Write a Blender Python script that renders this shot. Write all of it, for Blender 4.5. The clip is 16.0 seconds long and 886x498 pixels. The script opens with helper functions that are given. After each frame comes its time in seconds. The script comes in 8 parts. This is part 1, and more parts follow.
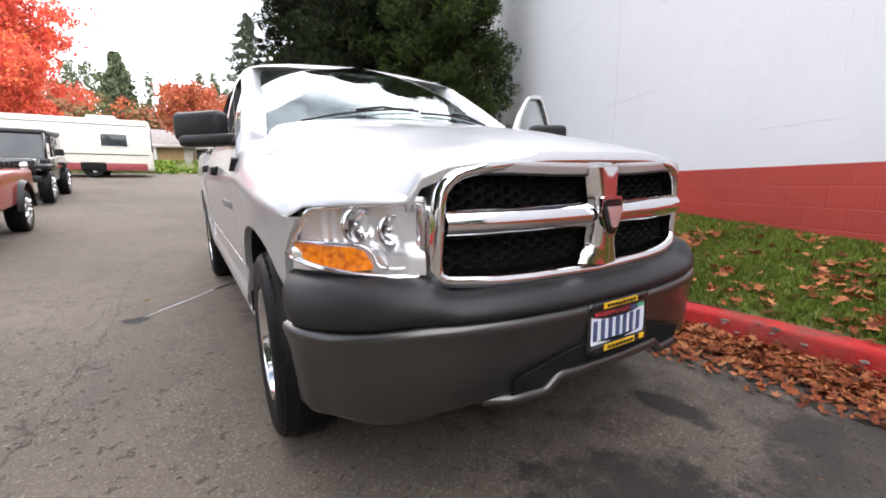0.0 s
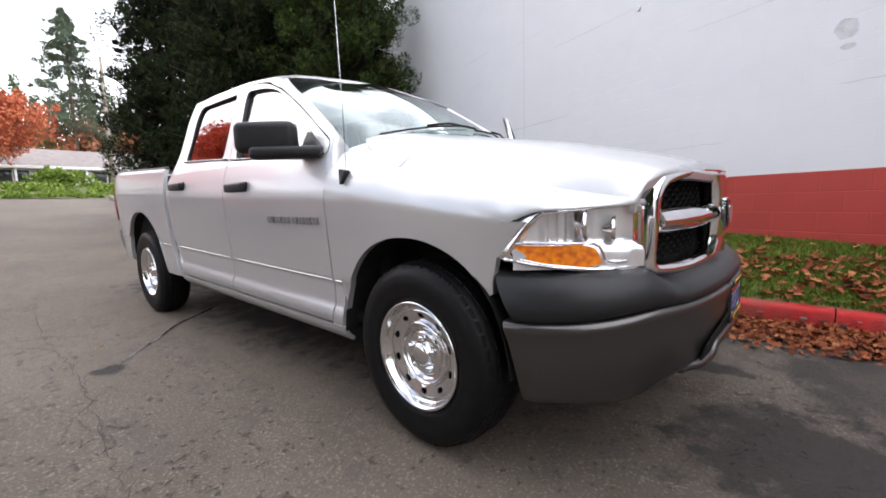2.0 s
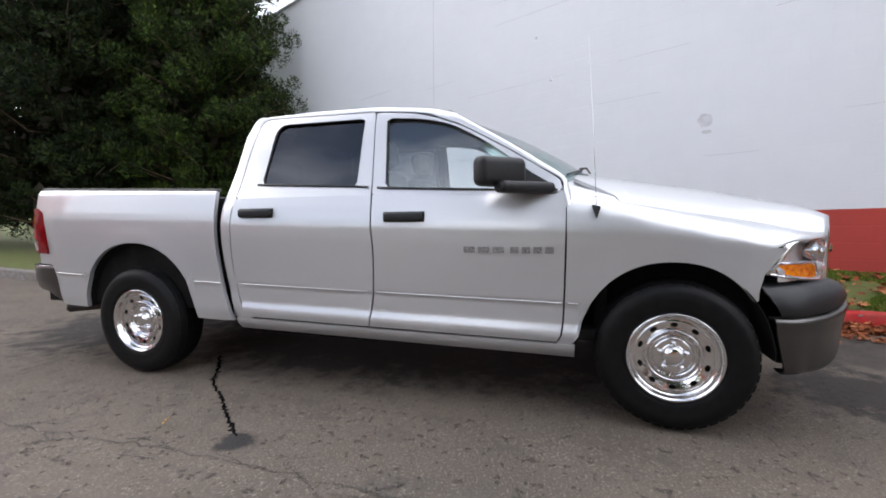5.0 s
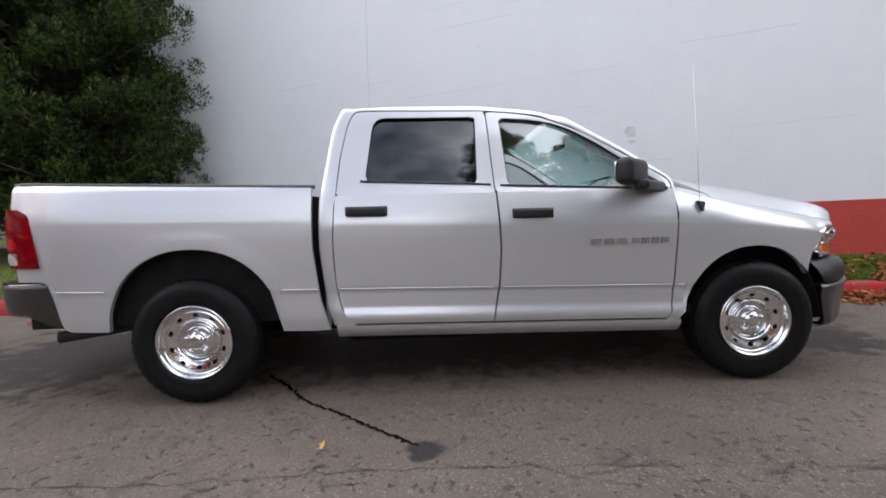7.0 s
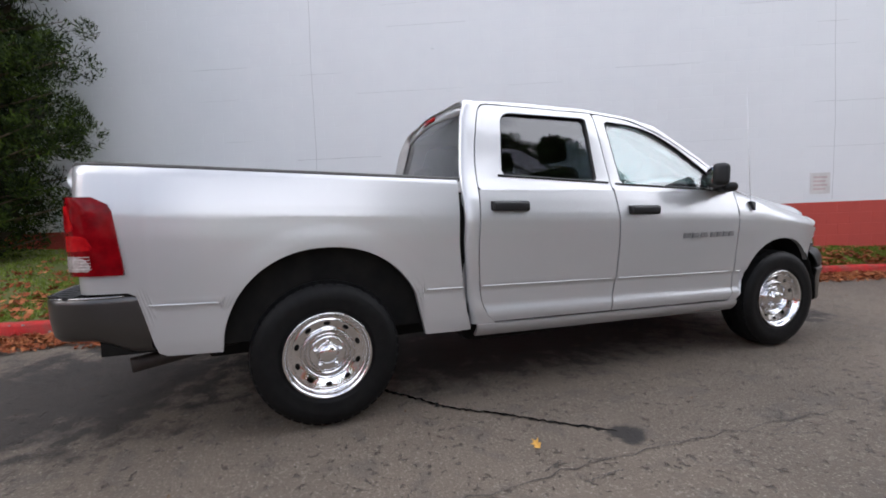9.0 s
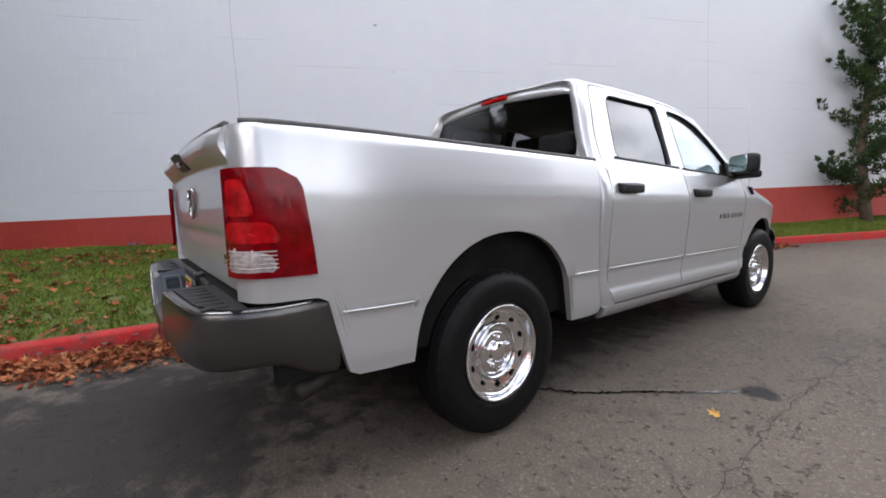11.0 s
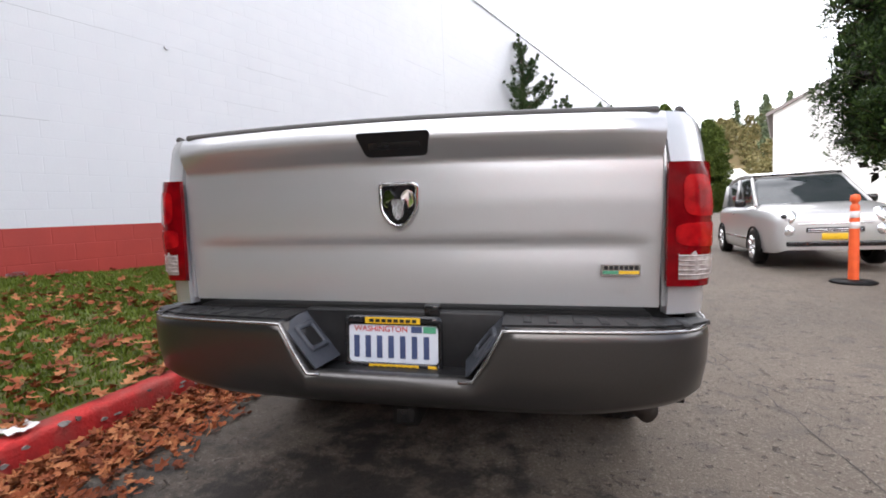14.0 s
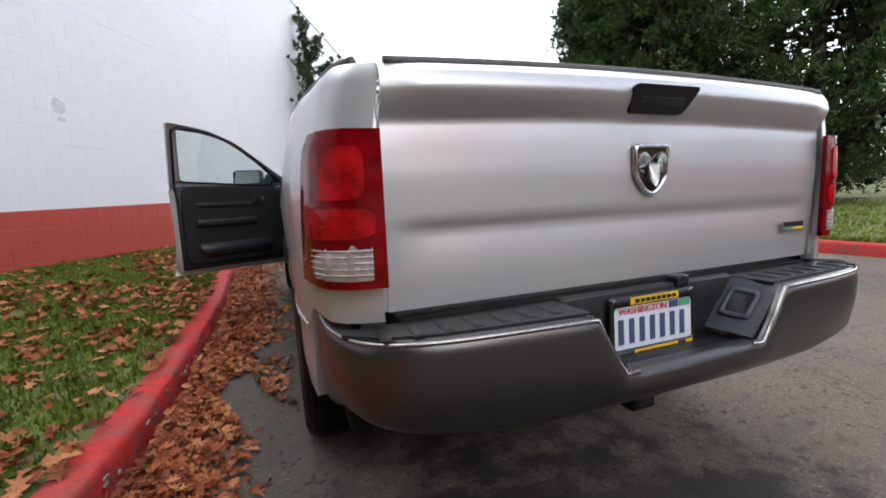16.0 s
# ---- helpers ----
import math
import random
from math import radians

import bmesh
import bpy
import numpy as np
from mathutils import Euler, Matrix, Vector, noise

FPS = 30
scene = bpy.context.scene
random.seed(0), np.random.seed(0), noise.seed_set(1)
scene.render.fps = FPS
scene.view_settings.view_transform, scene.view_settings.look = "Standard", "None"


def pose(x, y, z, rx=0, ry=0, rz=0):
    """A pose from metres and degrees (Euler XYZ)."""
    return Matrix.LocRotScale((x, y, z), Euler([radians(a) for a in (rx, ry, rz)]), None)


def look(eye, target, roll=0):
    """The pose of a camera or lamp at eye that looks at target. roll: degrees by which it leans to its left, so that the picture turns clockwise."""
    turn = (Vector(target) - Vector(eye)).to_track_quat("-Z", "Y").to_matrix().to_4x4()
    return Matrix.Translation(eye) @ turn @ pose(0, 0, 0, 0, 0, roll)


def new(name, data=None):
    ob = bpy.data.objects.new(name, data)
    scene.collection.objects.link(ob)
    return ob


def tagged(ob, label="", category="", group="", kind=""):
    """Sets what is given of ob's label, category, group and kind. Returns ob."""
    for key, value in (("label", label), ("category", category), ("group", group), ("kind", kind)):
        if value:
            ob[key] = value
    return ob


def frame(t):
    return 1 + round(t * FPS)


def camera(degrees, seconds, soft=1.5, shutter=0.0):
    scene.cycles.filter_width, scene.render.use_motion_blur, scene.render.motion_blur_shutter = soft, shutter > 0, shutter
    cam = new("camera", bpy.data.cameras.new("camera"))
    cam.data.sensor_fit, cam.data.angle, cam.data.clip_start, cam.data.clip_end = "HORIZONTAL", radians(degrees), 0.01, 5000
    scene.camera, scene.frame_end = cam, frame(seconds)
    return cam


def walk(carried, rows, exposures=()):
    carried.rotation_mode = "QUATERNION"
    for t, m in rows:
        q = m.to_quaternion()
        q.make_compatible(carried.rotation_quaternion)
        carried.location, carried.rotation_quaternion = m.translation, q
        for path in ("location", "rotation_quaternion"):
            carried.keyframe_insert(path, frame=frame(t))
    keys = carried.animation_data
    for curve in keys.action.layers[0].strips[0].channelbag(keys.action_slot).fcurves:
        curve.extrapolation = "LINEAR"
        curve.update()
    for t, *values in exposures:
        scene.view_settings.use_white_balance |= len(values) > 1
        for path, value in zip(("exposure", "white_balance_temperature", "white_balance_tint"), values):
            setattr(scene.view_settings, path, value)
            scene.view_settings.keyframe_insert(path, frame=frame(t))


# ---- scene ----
cam = camera(92.2, 16.0, soft=1.8)
PATH = [
    (0, (-1.255, -1.82, 1.078), (-0.2, -0.151, 0.76), 0.2),
    (0.5, (-1.45, -1.69, 1.077), (-0.256, -0.122, 0.732), -0.1),
    (1, (-1.653, -1.551, 1.065), (-0.364, -0.059, 0.73), 0.3),
    (1.5, (-1.959, -1.386, 1.062), (-0.539, -0.005, 0.785), -1.4),
    (2, (-2.192, -1.176, 1.044), (-0.675, 0.106, 0.81), -1.0),
    (2.5, (-2.411, -0.933, 1.06), (-0.816, 0.241, 0.786), -0.9),
    (3, (-2.647, -0.677, 1.064), (-0.927, 0.324, 0.868), -1.3),
    (3.5, (-2.854, -0.403, 1.056), (-1.073, 0.494, 0.9), -1.9),
    (4, (-3.046, -0.07, 1.07), (-1.201, 0.683, 0.901), -2.3),
    (4.2, (-3.104, 0.049, 1.074), (-1.25, 0.782, 0.913), -1.4),
    (6.3, (-3.627, 1.612, 1.065), (-1.63, 1.703, 0.996), -0.8),
    (6.5, (-3.634, 1.756, 1.075), (-1.637, 1.823, 0.984), -0.4),
    (7, (-3.586, 2.175, 1.07), (-1.592, 2.066, 0.962), -1.6),
    (7.5, (-3.534, 2.585, 1.041), (-1.55, 2.358, 0.926), -0.9),
    (8, (-3.474, 2.99, 1.074), (-1.511, 2.629, 0.944), -1.2),
    (8.5, (-3.34, 3.385, 1.066), (-1.408, 2.875, 0.976), -2.6),
    (9, (-3.223, 3.768, 1.067), (-1.353, 3.068, 0.956), -1.6),
    (9.5, (-3.081, 4.121, 1.081), (-1.259, 3.302, 0.972), -1.0),
    (10, (-2.843, 4.434, 1.079), (-1.1, 3.459, 0.966), -3.1),
    (10.2, (-2.748, 4.547, 1.076), (-1.028, 3.536, 0.938), -2.2),
    (12.3, (-1.496, 5.594, 1.076), (-0.373, 3.948, 0.91), -4.5),
    (12.5, (-1.374, 5.66, 1.074), (-0.326, 3.965, 0.913), -3.6),
    (13, (-1.043, 5.783, 1.097), (-0.225, 3.964, 0.95), -3.2),
    (13.5, (-0.707, 5.89, 1.092), (-0.147, 3.974, 0.958), -2.7),
    (14, (-0.363, 5.979, 1.108), (0.005, 4.018, 0.965), -2.6),
    (14.5, (0.004, 5.959, 1.117), (0.079, 3.967, 0.961), -4.0),
    (15, (0.361, 5.9, 1.115), (0.165, 3.917, 0.942), -4.1),
    (15.5, (0.716, 5.805, 1.133), (0.272, 3.863, 0.954), -3.1),
    (16, (1.039, 5.593, 1.132), (0.319, 3.746, 0.869), -3.9),
]
walk(cam, [(t, look(eye, target, roll)) for t, eye, target, roll in PATH],
     exposures=[(0.0, 0.26, 6500, 13), (1.5, 0.06, 6450, 13), (3.0, -0.12, 6300, 13), (4.0, -0.10, 6250, 12), (7.0, -0.28, 6250, 13), (10.0, -0.32, 6250, 13), (12.5, -0.03, 6400, 12), (13.5, 0.10, 6450, 13), (14.0, 0.12, 6450, 13), (15.0, -0.04, 6350, 12), (16.0, -0.08, 6300, 11)])

# ---- world and light ----
world = bpy.data.worlds.new("sky")
scene.world = world
world.use_nodes = True
wn = world.node_tree.nodes
wl = world.node_tree.links
wn.clear()
w_out = wn.new("ShaderNodeOutputWorld")
w_bg = wn.new("ShaderNodeBackground")
w_sky = wn.new("ShaderNodeTexSky")
w_sky.sky_type = "NISHITA"
w_sky.sun_disc = False
w_sky.sun_elevation = radians(37)
w_sky.sun_rotation = radians(-12)
w_co = wn.new("ShaderNodeTexCoord")
w_noise = wn.new("ShaderNodeTexNoise")
w_noise.inputs["Scale"].default_value = 2.6
w_noise.inputs["Detail"].default_value = 6
w_ramp = wn.new("ShaderNodeValToRGB")
w_ramp.color_ramp.elements[0].position = 0.42
w_ramp.color_ramp.elements[0].color = (0.02, 0.02, 0.02, 1)
w_ramp.color_ramp.elements[1].position = 0.58
w_mix = wn.new("ShaderNodeMixRGB")
w_mix.inputs[2].default_value = (27.0, 27.4, 28.6, 1)
wl.new(w_co.outputs["Generated"], w_noise.inputs["Vector"])
wl.new(w_noise.outputs["Fac"], w_ramp.inputs["Fac"])
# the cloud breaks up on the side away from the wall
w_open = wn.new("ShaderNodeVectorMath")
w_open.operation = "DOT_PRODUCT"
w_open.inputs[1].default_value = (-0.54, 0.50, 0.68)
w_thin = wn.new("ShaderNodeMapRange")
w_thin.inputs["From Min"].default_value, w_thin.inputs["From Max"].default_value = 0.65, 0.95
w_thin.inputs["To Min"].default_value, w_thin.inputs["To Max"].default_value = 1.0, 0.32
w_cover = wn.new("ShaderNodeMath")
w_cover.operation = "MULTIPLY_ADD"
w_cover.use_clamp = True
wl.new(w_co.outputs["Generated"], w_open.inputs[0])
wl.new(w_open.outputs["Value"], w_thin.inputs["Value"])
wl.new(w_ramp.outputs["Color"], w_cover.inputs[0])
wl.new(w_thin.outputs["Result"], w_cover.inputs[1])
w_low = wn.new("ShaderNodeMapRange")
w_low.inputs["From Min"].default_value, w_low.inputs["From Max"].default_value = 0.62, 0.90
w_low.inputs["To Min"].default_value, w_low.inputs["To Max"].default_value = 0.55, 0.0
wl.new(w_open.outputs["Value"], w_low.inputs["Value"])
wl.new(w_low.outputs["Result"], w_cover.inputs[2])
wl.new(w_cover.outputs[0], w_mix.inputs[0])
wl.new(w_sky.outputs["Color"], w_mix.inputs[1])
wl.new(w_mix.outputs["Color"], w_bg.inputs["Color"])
w_bg.inputs["Strength"].default_value = 0.15
wl.new(w_bg.outputs["Background"], w_out.inputs["Surface"])

sun = new("sun", bpy.data.lights.new("sun", "SUN"))
sun.data.energy = 0.95
sun.data.angle = radians(40)
sun.data.color = (1.0, 0.96, 0.9)
sun.matrix_world = look((-3.0, 16, 10.5), (0, 2, 0))

# ---- materials ----


def rgb(c):
    return (*c, 1.0)


def mat(name, color, rough=0.6, metal=0.0, color2=None, scale=8.0, bump=0.0, bump_scale=60.0, coat=0.0, spec=0.5,
        big=None, big_scale=0.7, per_object=0.0, per_island=0.0, rough2=None, detail=6.0, transmission=0.0):
    """A surface with grain at a small scale, stains at a large one, and relief."""
    m = bpy.data.materials.new(name)
    m.use_nodes = True
    n, l = m.node_tree.nodes, m.node_tree.links
    b = n["Principled BSDF"]
    b.inputs["Roughness"].default_value = rough
    b.inputs["Metallic"].default_value = metal
    b.inputs["Coat Weight"].default_value = coat
    b.inputs["Coat Roughness"].default_value = 0.06
    b.inputs["Specular IOR Level"].default_value = spec
    b.inputs["Transmission Weight"].default_value = transmission
    geo = n.new("ShaderNodeNewGeometry")
    src = geo.outputs["Position"]
    out = None
    base = n.new("ShaderNodeMixRGB")
    base.inputs[1].default_value = rgb(color)
    base.inputs[2].default_value = rgb(color2 or tuple(c * 0.85 for c in color))
    noise_s = n.new("ShaderNodeTexNoise")
    noise_s.inputs["Scale"].default_value = scale
    noise_s.inputs["Detail"].default_value = detail
    l.new(src, noise_s.inputs["Vector"])
    ramp = n.new("ShaderNodeValToRGB")
    ramp.color_ramp.elements[0].position = 0.35
    ramp.color_ramp.elements[1].position = 0.68
    l.new(noise_s.outputs["Fac"], ramp.inputs["Fac"])
    l.new(ramp.outputs["Color"], base.inputs[0])
    out = base.outputs["Color"]
    if big:
        nb = n.new("ShaderNodeTexNoise")
        nb.inputs["Scale"].default_value = big_scale
        nb.inputs["Detail"].default_value = 5
        l.new(src, nb.inputs["Vector"])
        rb = n.new("ShaderNodeValToRGB")
        rb.color_ramp.elements[0].position = 0.42
        rb.color_ramp.elements[1].position = 0.7
        l.new(nb.outputs["Fac"], rb.inputs["Fac"])
        mb = n.new("ShaderNodeMixRGB")
        mb.inputs[2].default_value = rgb(big)
        l.new(rb.outputs["Color"], mb.inputs[0])
        l.new(out, mb.inputs[1])
        out = mb.outputs["Color"]
    if per_object or per_island:
        hsv = n.new("ShaderNodeHueSaturation")
        mr = n.new("ShaderNodeMapRange")
        amount = per_object or per_island
        mr.inputs["To Min"].default_value = 1 - amount
        mr.inputs["To Max"].default_value = 1 + amount
        if per_object:
            info = n.new("ShaderNodeObjectInfo")
            l.new(info.outputs["Random"], mr.inputs["Value"])
        else:
            l.new(geo.outputs["Random Per Island"], mr.inputs["Value"])
        l.new(mr.outputs["Result"], hsv.inputs["Value"])
        l.new(out, hsv.inputs["Color"])
        out = hsv.outputs["Color"]
    l.new(out, b.inputs["Base Color"])
    if rough2 is not None:
        rr = n.new("ShaderNodeMapRange")
        rr.inputs["To Min"].default_value = rough
        rr.inputs["To Max"].default_value = rough2
        l.new(noise_s.outputs["Fac"], rr.inputs["Value"])
        l.new(rr.outputs["Result"], b.inputs["Roughness"])
    if bump:
        nz = n.new("ShaderNodeTexNoise")
        nz.inputs["Scale"].default_value = bump_scale
        nz.inputs["Detail"].default_value = 4
        l.new(src, nz.inputs["Vector"])
        bp = n.new("ShaderNodeBump")
        bp.inputs["Strength"].default_value = bump
        bp.inputs["Distance"].default_value = 0.01
        l.new(nz.outputs["Fac"], bp.inputs["Height"])
        l.new(bp.outputs["Normal"], b.inputs["Normal"])
    return m


def leaf_mat(name, dark, light, autumn=None, tone_scale=2.2):
    """Foliage whose tone differs from leaf to leaf and from clump to clump."""
    m = bpy.data.materials.new(name)
    m.use_nodes = True
    n, l = m.node_tree.nodes, m.node_tree.links
    b = n["Principled BSDF"]
    b.inputs["Roughness"].default_value = 0.6
    b.inputs["Specular IOR Level"].default_value = 0.12
    geo = n.new("ShaderNodeNewGeometry")
    ramp = n.new("ShaderNodeValToRGB")
    ramp.color_ramp.elements[0].color = rgb(dark)
    ramp.color_ramp.elements[1].color = rgb(light)
    if autumn:
        e = ramp.color_ramp.elements.new(0.5)
        e.color = rgb(autumn)
    # broad noise puts the look of lit and dark clumps into crown colours
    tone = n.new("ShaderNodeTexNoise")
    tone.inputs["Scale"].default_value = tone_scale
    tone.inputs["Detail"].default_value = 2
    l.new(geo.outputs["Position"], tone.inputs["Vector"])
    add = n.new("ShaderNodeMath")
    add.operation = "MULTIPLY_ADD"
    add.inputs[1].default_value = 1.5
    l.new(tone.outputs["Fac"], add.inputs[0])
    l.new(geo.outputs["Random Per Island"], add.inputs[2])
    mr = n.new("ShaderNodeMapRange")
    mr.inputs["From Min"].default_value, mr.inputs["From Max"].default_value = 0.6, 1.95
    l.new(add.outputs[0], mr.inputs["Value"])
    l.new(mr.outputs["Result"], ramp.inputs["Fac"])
    l.new(ramp.outputs["Color"], b.inputs["Base Color"])
    return m


def glass_mat(name, tint, rough=0.0, face_on=0.05, power=4.0):
    """Clear or tinted pane: see-through face on, mirror-like at a glancing angle."""
    m = bpy.data.materials.new(name)
    m.use_nodes = True
    n, l = m.node_tree.nodes, m.node_tree.links
    n.clear()
    o = n.new("ShaderNodeOutputMaterial")
    t = n.new("ShaderNodeBsdfTransparent")
    t.inputs["Color"].default_value = rgb(tint)
    g = n.new("ShaderNodeBsdfGlossy")
    g.inputs["Roughness"].default_value = rough
    f = n.new("ShaderNodeLayerWeight")
    f.inputs["Blend"].default_value = 0.5
    pw = n.new("ShaderNodeMath")
    pw.operation = "POWER"
    pw.inputs[1].default_value = power
    l.new(f.outputs["Facing"], pw.inputs[0])
    ad = n.new("ShaderNodeMath")
    ad.operation = "MULTIPLY_ADD"
    ad.inputs[1].default_value, ad.inputs[2].default_value = 1 - face_on, face_on
    l.new(pw.outputs[0], ad.inputs[0])
    mx = n.new("ShaderNodeMixShader")
    l.new(ad.outputs[0], mx.inputs["Fac"])
    l.new(t.outputs["BSDF"], mx.inputs[1])
    l.new(g.outputs["BSDF"], mx.inputs[2])
    l.new(mx.outputs["Shader"], o.inputs["Surface"])
    return m


SILVER = mat("silver_paint", (0.55, 0.555, 0.565), 0.38, 0.62, (0.62, 0.625, 0.635), 900, coat=0.75, detail=2)
CHROME = mat("chrome", (0.86, 0.86, 0.87), 0.05, 1.0, (0.8, 0.8, 0.82), 30)
WHEEL_CHROME = mat("wheel_chrome", (0.80, 0.80, 0.81), 0.13, 1.0, (0.74, 0.74, 0.75), 40)
CHROME_DULL = mat("dull_chrome", (0.62, 0.62, 0.63), 0.22, 1.0, (0.5, 0.5, 0.5), 30)
BLACK = mat("black_plastic", (0.010, 0.010, 0.011), 0.45, 0.0, (0.014, 0.014, 0.015), 40, bump=0.1, bump_scale=300, spec=0.35)
GLOSS_BLACK = mat("gloss_black", (0.012, 0.012, 0.013), 0.12, 0.0, (0.016, 0.016, 0.017), 20)
DARK = mat("dark_underside", (0.008, 0.008, 0.008), 0.9, 0.0, (0.014, 0.013, 0.012), 10, spec=0.15)
GREY_PLASTIC = mat("weathered_grey_plastic", (0.055, 0.053, 0.05), 0.6, 0.0, (0.075, 0.072, 0.068), 30, bump=0.08, bump_scale=300)
CHARCOAL = mat("charcoal_plastic", (0.012, 0.012, 0.013), 0.42, 0.0, (0.017, 0.017, 0.018), 30, bump=0.06, bump_scale=400, spec=0.35)
SLATE = mat("slate_plastic", (0.045, 0.05, 0.062), 0.4, 0.0, (0.06, 0.066, 0.08), 30, bump=0.06, bump_scale=300)
EDGE_HIGHLIGHT = mat("bumper_edge_highlight", (0.34, 0.335, 0.33), 0.25, 0.9, (0.28, 0.275, 0.27), 60, coat=0.3)
GUNMETAL = mat("dark_grey_metallic_paint", (0.085, 0.081, 0.078), 0.32, 0.85, (0.10, 0.095, 0.092), 500, coat=0.25, detail=2)
RUBBER = mat("tyre_rubber", (0.004, 0.004, 0.0045), 0.5, 0.0, (0.007, 0.007, 0.007), 25, bump=0.12, bump_scale=150, spec=0.16)
GLASS = glass_mat("clear_glass", (0.94, 0.985, 0.98), 0.0, 0.12)
SCREEN_GLASS = glass_mat("windscreen_glass", (0.84, 0.975, 0.96), 0.0, 0.06, 3.0)
TINT = glass_mat("tinted_glass", (0.30, 0.30, 0.32), 0.0, 0.10, 3.5)
LENS = glass_mat("lamp_lens", (0.97, 0.97, 0.98), 0.0, 0.02, 5.0)
RED_LENS = mat("red_lamp_plastic", (0.21, 0.002, 0.005), 0.08, 0.0, (0.12, 0.001, 0.003), 22, spec=0.22)
RED_BRIGHT = mat("bright_red_lamp_plastic", (0.46, 0.008, 0.010), 0.1, 0.0, (0.22, 0.003, 0.006), 26, spec=0.25)
CLEAR_LENS = mat("ribbed_clear_plastic", (0.55, 0.5, 0.48), 0.15, 0.3, (0.36, 0.3, 0.29), 60)
AMBER = mat("amber_plastic", (1.0, 0.30, 0.005), 0.12, 0.0, (0.62, 0.11, 0.002), 45, coat=1.0)
REFLECTOR = mat("lamp_reflector", (0.90, 0.90, 0.91), 0.2, 0.8, (0.82, 0.83, 0.84), 25)
LAMP_SILVER = mat("lamp_silvering", (0.93, 0.93, 0.94), 0.22, 0.7, (0.82, 0.82, 0.83), 25)
BADGE_CHROME = mat("badge_chrome", (0.42, 0.42, 0.43), 0.3, 0.5, (0.16, 0.16, 0.165), 120)
CLOTH = mat("grey_seat_cloth", (0.12, 0.12, 0.125), 0.9, 0.0, (0.16, 0.16, 0.165), 60, bump=0.2, bump_scale=300)
TRIM_GREY = mat("light_grey_trim", (0.34, 0.33, 0.31), 0.7, 0.0, (0.3, 0.29, 0.28), 20)
PLATE_WHITE = mat("plate_white", (0.72, 0.76, 0.82), 0.35, 0.0, (0.66, 0.71, 0.8), 8)
PLATE_BLUE = mat("plate_blue", (0.06, 0.085, 0.19), 0.4)
PLATE_RED = mat("plate_red", (0.6, 0.05, 0.06), 0.4)
YELLOW = mat("yellow_print", (0.85, 0.52, 0.02), 0.4)
GREEN_STICKER = mat("green_sticker", (0.08, 0.35, 0.2), 0.4)


# ---- mesh helpers ----
def mesh_of(name, verts, faces, smooth=True):
    me = bpy.data.meshes.new(name)
    me.from_pydata([tuple(map(float, v)) for v in verts], [], faces)
    me.validate()
    if smooth:
        me.polygons.foreach_set("use_smooth", [True] * len(me.polygons))
    me.update()
    return me


def part(name, data, material, parent=None, label="", smooth=True):
    """Links a mesh or a bmesh as one object, under a thing or a part."""
    if isinstance(data, bmesh.types.BMesh):
        bmesh.ops.recalc_face_normals(data, faces=data.faces[:])
        me = bpy.data.meshes.new(name)
        data.to_mesh(me)
        data.free()
        me.polygons.foreach_set("use_smooth", [smooth] * len(me.polygons))
    else:
        me = data
    if material and not me.materials:
        me.materials.append(material)
    ob = new(name, me)
    while parent and parent.parent and parent.parent.parent:
        parent = parent.parent
    if parent:
        ob.parent = parent
    if label:
        ob["label"] = label
    return ob


def sharp(ob, angle=35):
    """Shades smooth but for edges sharper than the angle."""
    me = ob.data
    bm = bmesh.new()
    bm.from_mesh(me)
    for e in bm.edges:
        e.smooth = not (len(e.link_faces) == 2 and e.calc_face_angle(0) > radians(angle))
    bm.to_mesh(me)
    bm.free()
    return ob


def thick(ob, depth, offset=-1.0):
    """Gives a sheet its thickness, with crisp rims."""
    me = ob.data
    bm = bmesh.new()
    bm.from_mesh(me)
    for e in bm.edges:
        if e.is_boundary:
            e.smooth = False
    bm.to_mesh(me)
    bm.free()
    md = ob.modifiers.new("thickness", "SOLIDIFY")
    md.thickness, md.offset = depth, offset
    return ob


def thing(name, label, category, at=None, group="", kind=""):
    e = new(name)
    e.empty_display_size = 0.1
    if at is not None:
        e.matrix_basis = at
    return tagged(e, label, category, group, kind)


def grid(us, vs, fn):
    """A sheet of points fn(u, v) as verts and faces."""
    verts = [fn(u, v) for u in us for v in vs]
    nv = len(vs)
    faces = [(i * nv + j, i * nv + j + 1, (i + 1) * nv + j + 1, (i + 1) * nv + j)
             for i in range(len(us) - 1) for j in range(nv - 1)]
    return verts, faces


def lin(a, b, n):
    return [a + (b - a) * i / (n - 1) for i in range(n)]


def interp(x, xs, ys):
    return float(np.interp(x, xs, ys))


def bm_box(bm, lo, hi, bevel=0.0, segs=2, m=None):
    r = bmesh.ops.create_cube(bm, size=1)
    vs = r["verts"]
    for v in vs:
        v.co = Vector([(lo[k] + hi[k]) / 2 + v.co[k] * (hi[k] - lo[k]) for k in range(3)])
    if bevel:
        es = list({e for v in vs for e in v.link_edges})
        r = bmesh.ops.bevel(bm, geom=es, offset=bevel, segments=segs, profile=0.5, affect="EDGES")
        vs = list({v for f in r["faces"] for v in f.verts} | {v for v in vs if v.is_valid})
    if m is not None:
        bmesh.ops.transform(bm, matrix=m, verts=[v for v in vs if v.is_valid])
    return vs


def box(lo, hi, bevel=0.0, segs=2, m=None):
    bm = bmesh.new()
    bm_box(bm, lo, hi, bevel, segs)
    if m is not None:
        bmesh.ops.transform(bm, matrix=m, verts=bm.verts[:])
    return bm


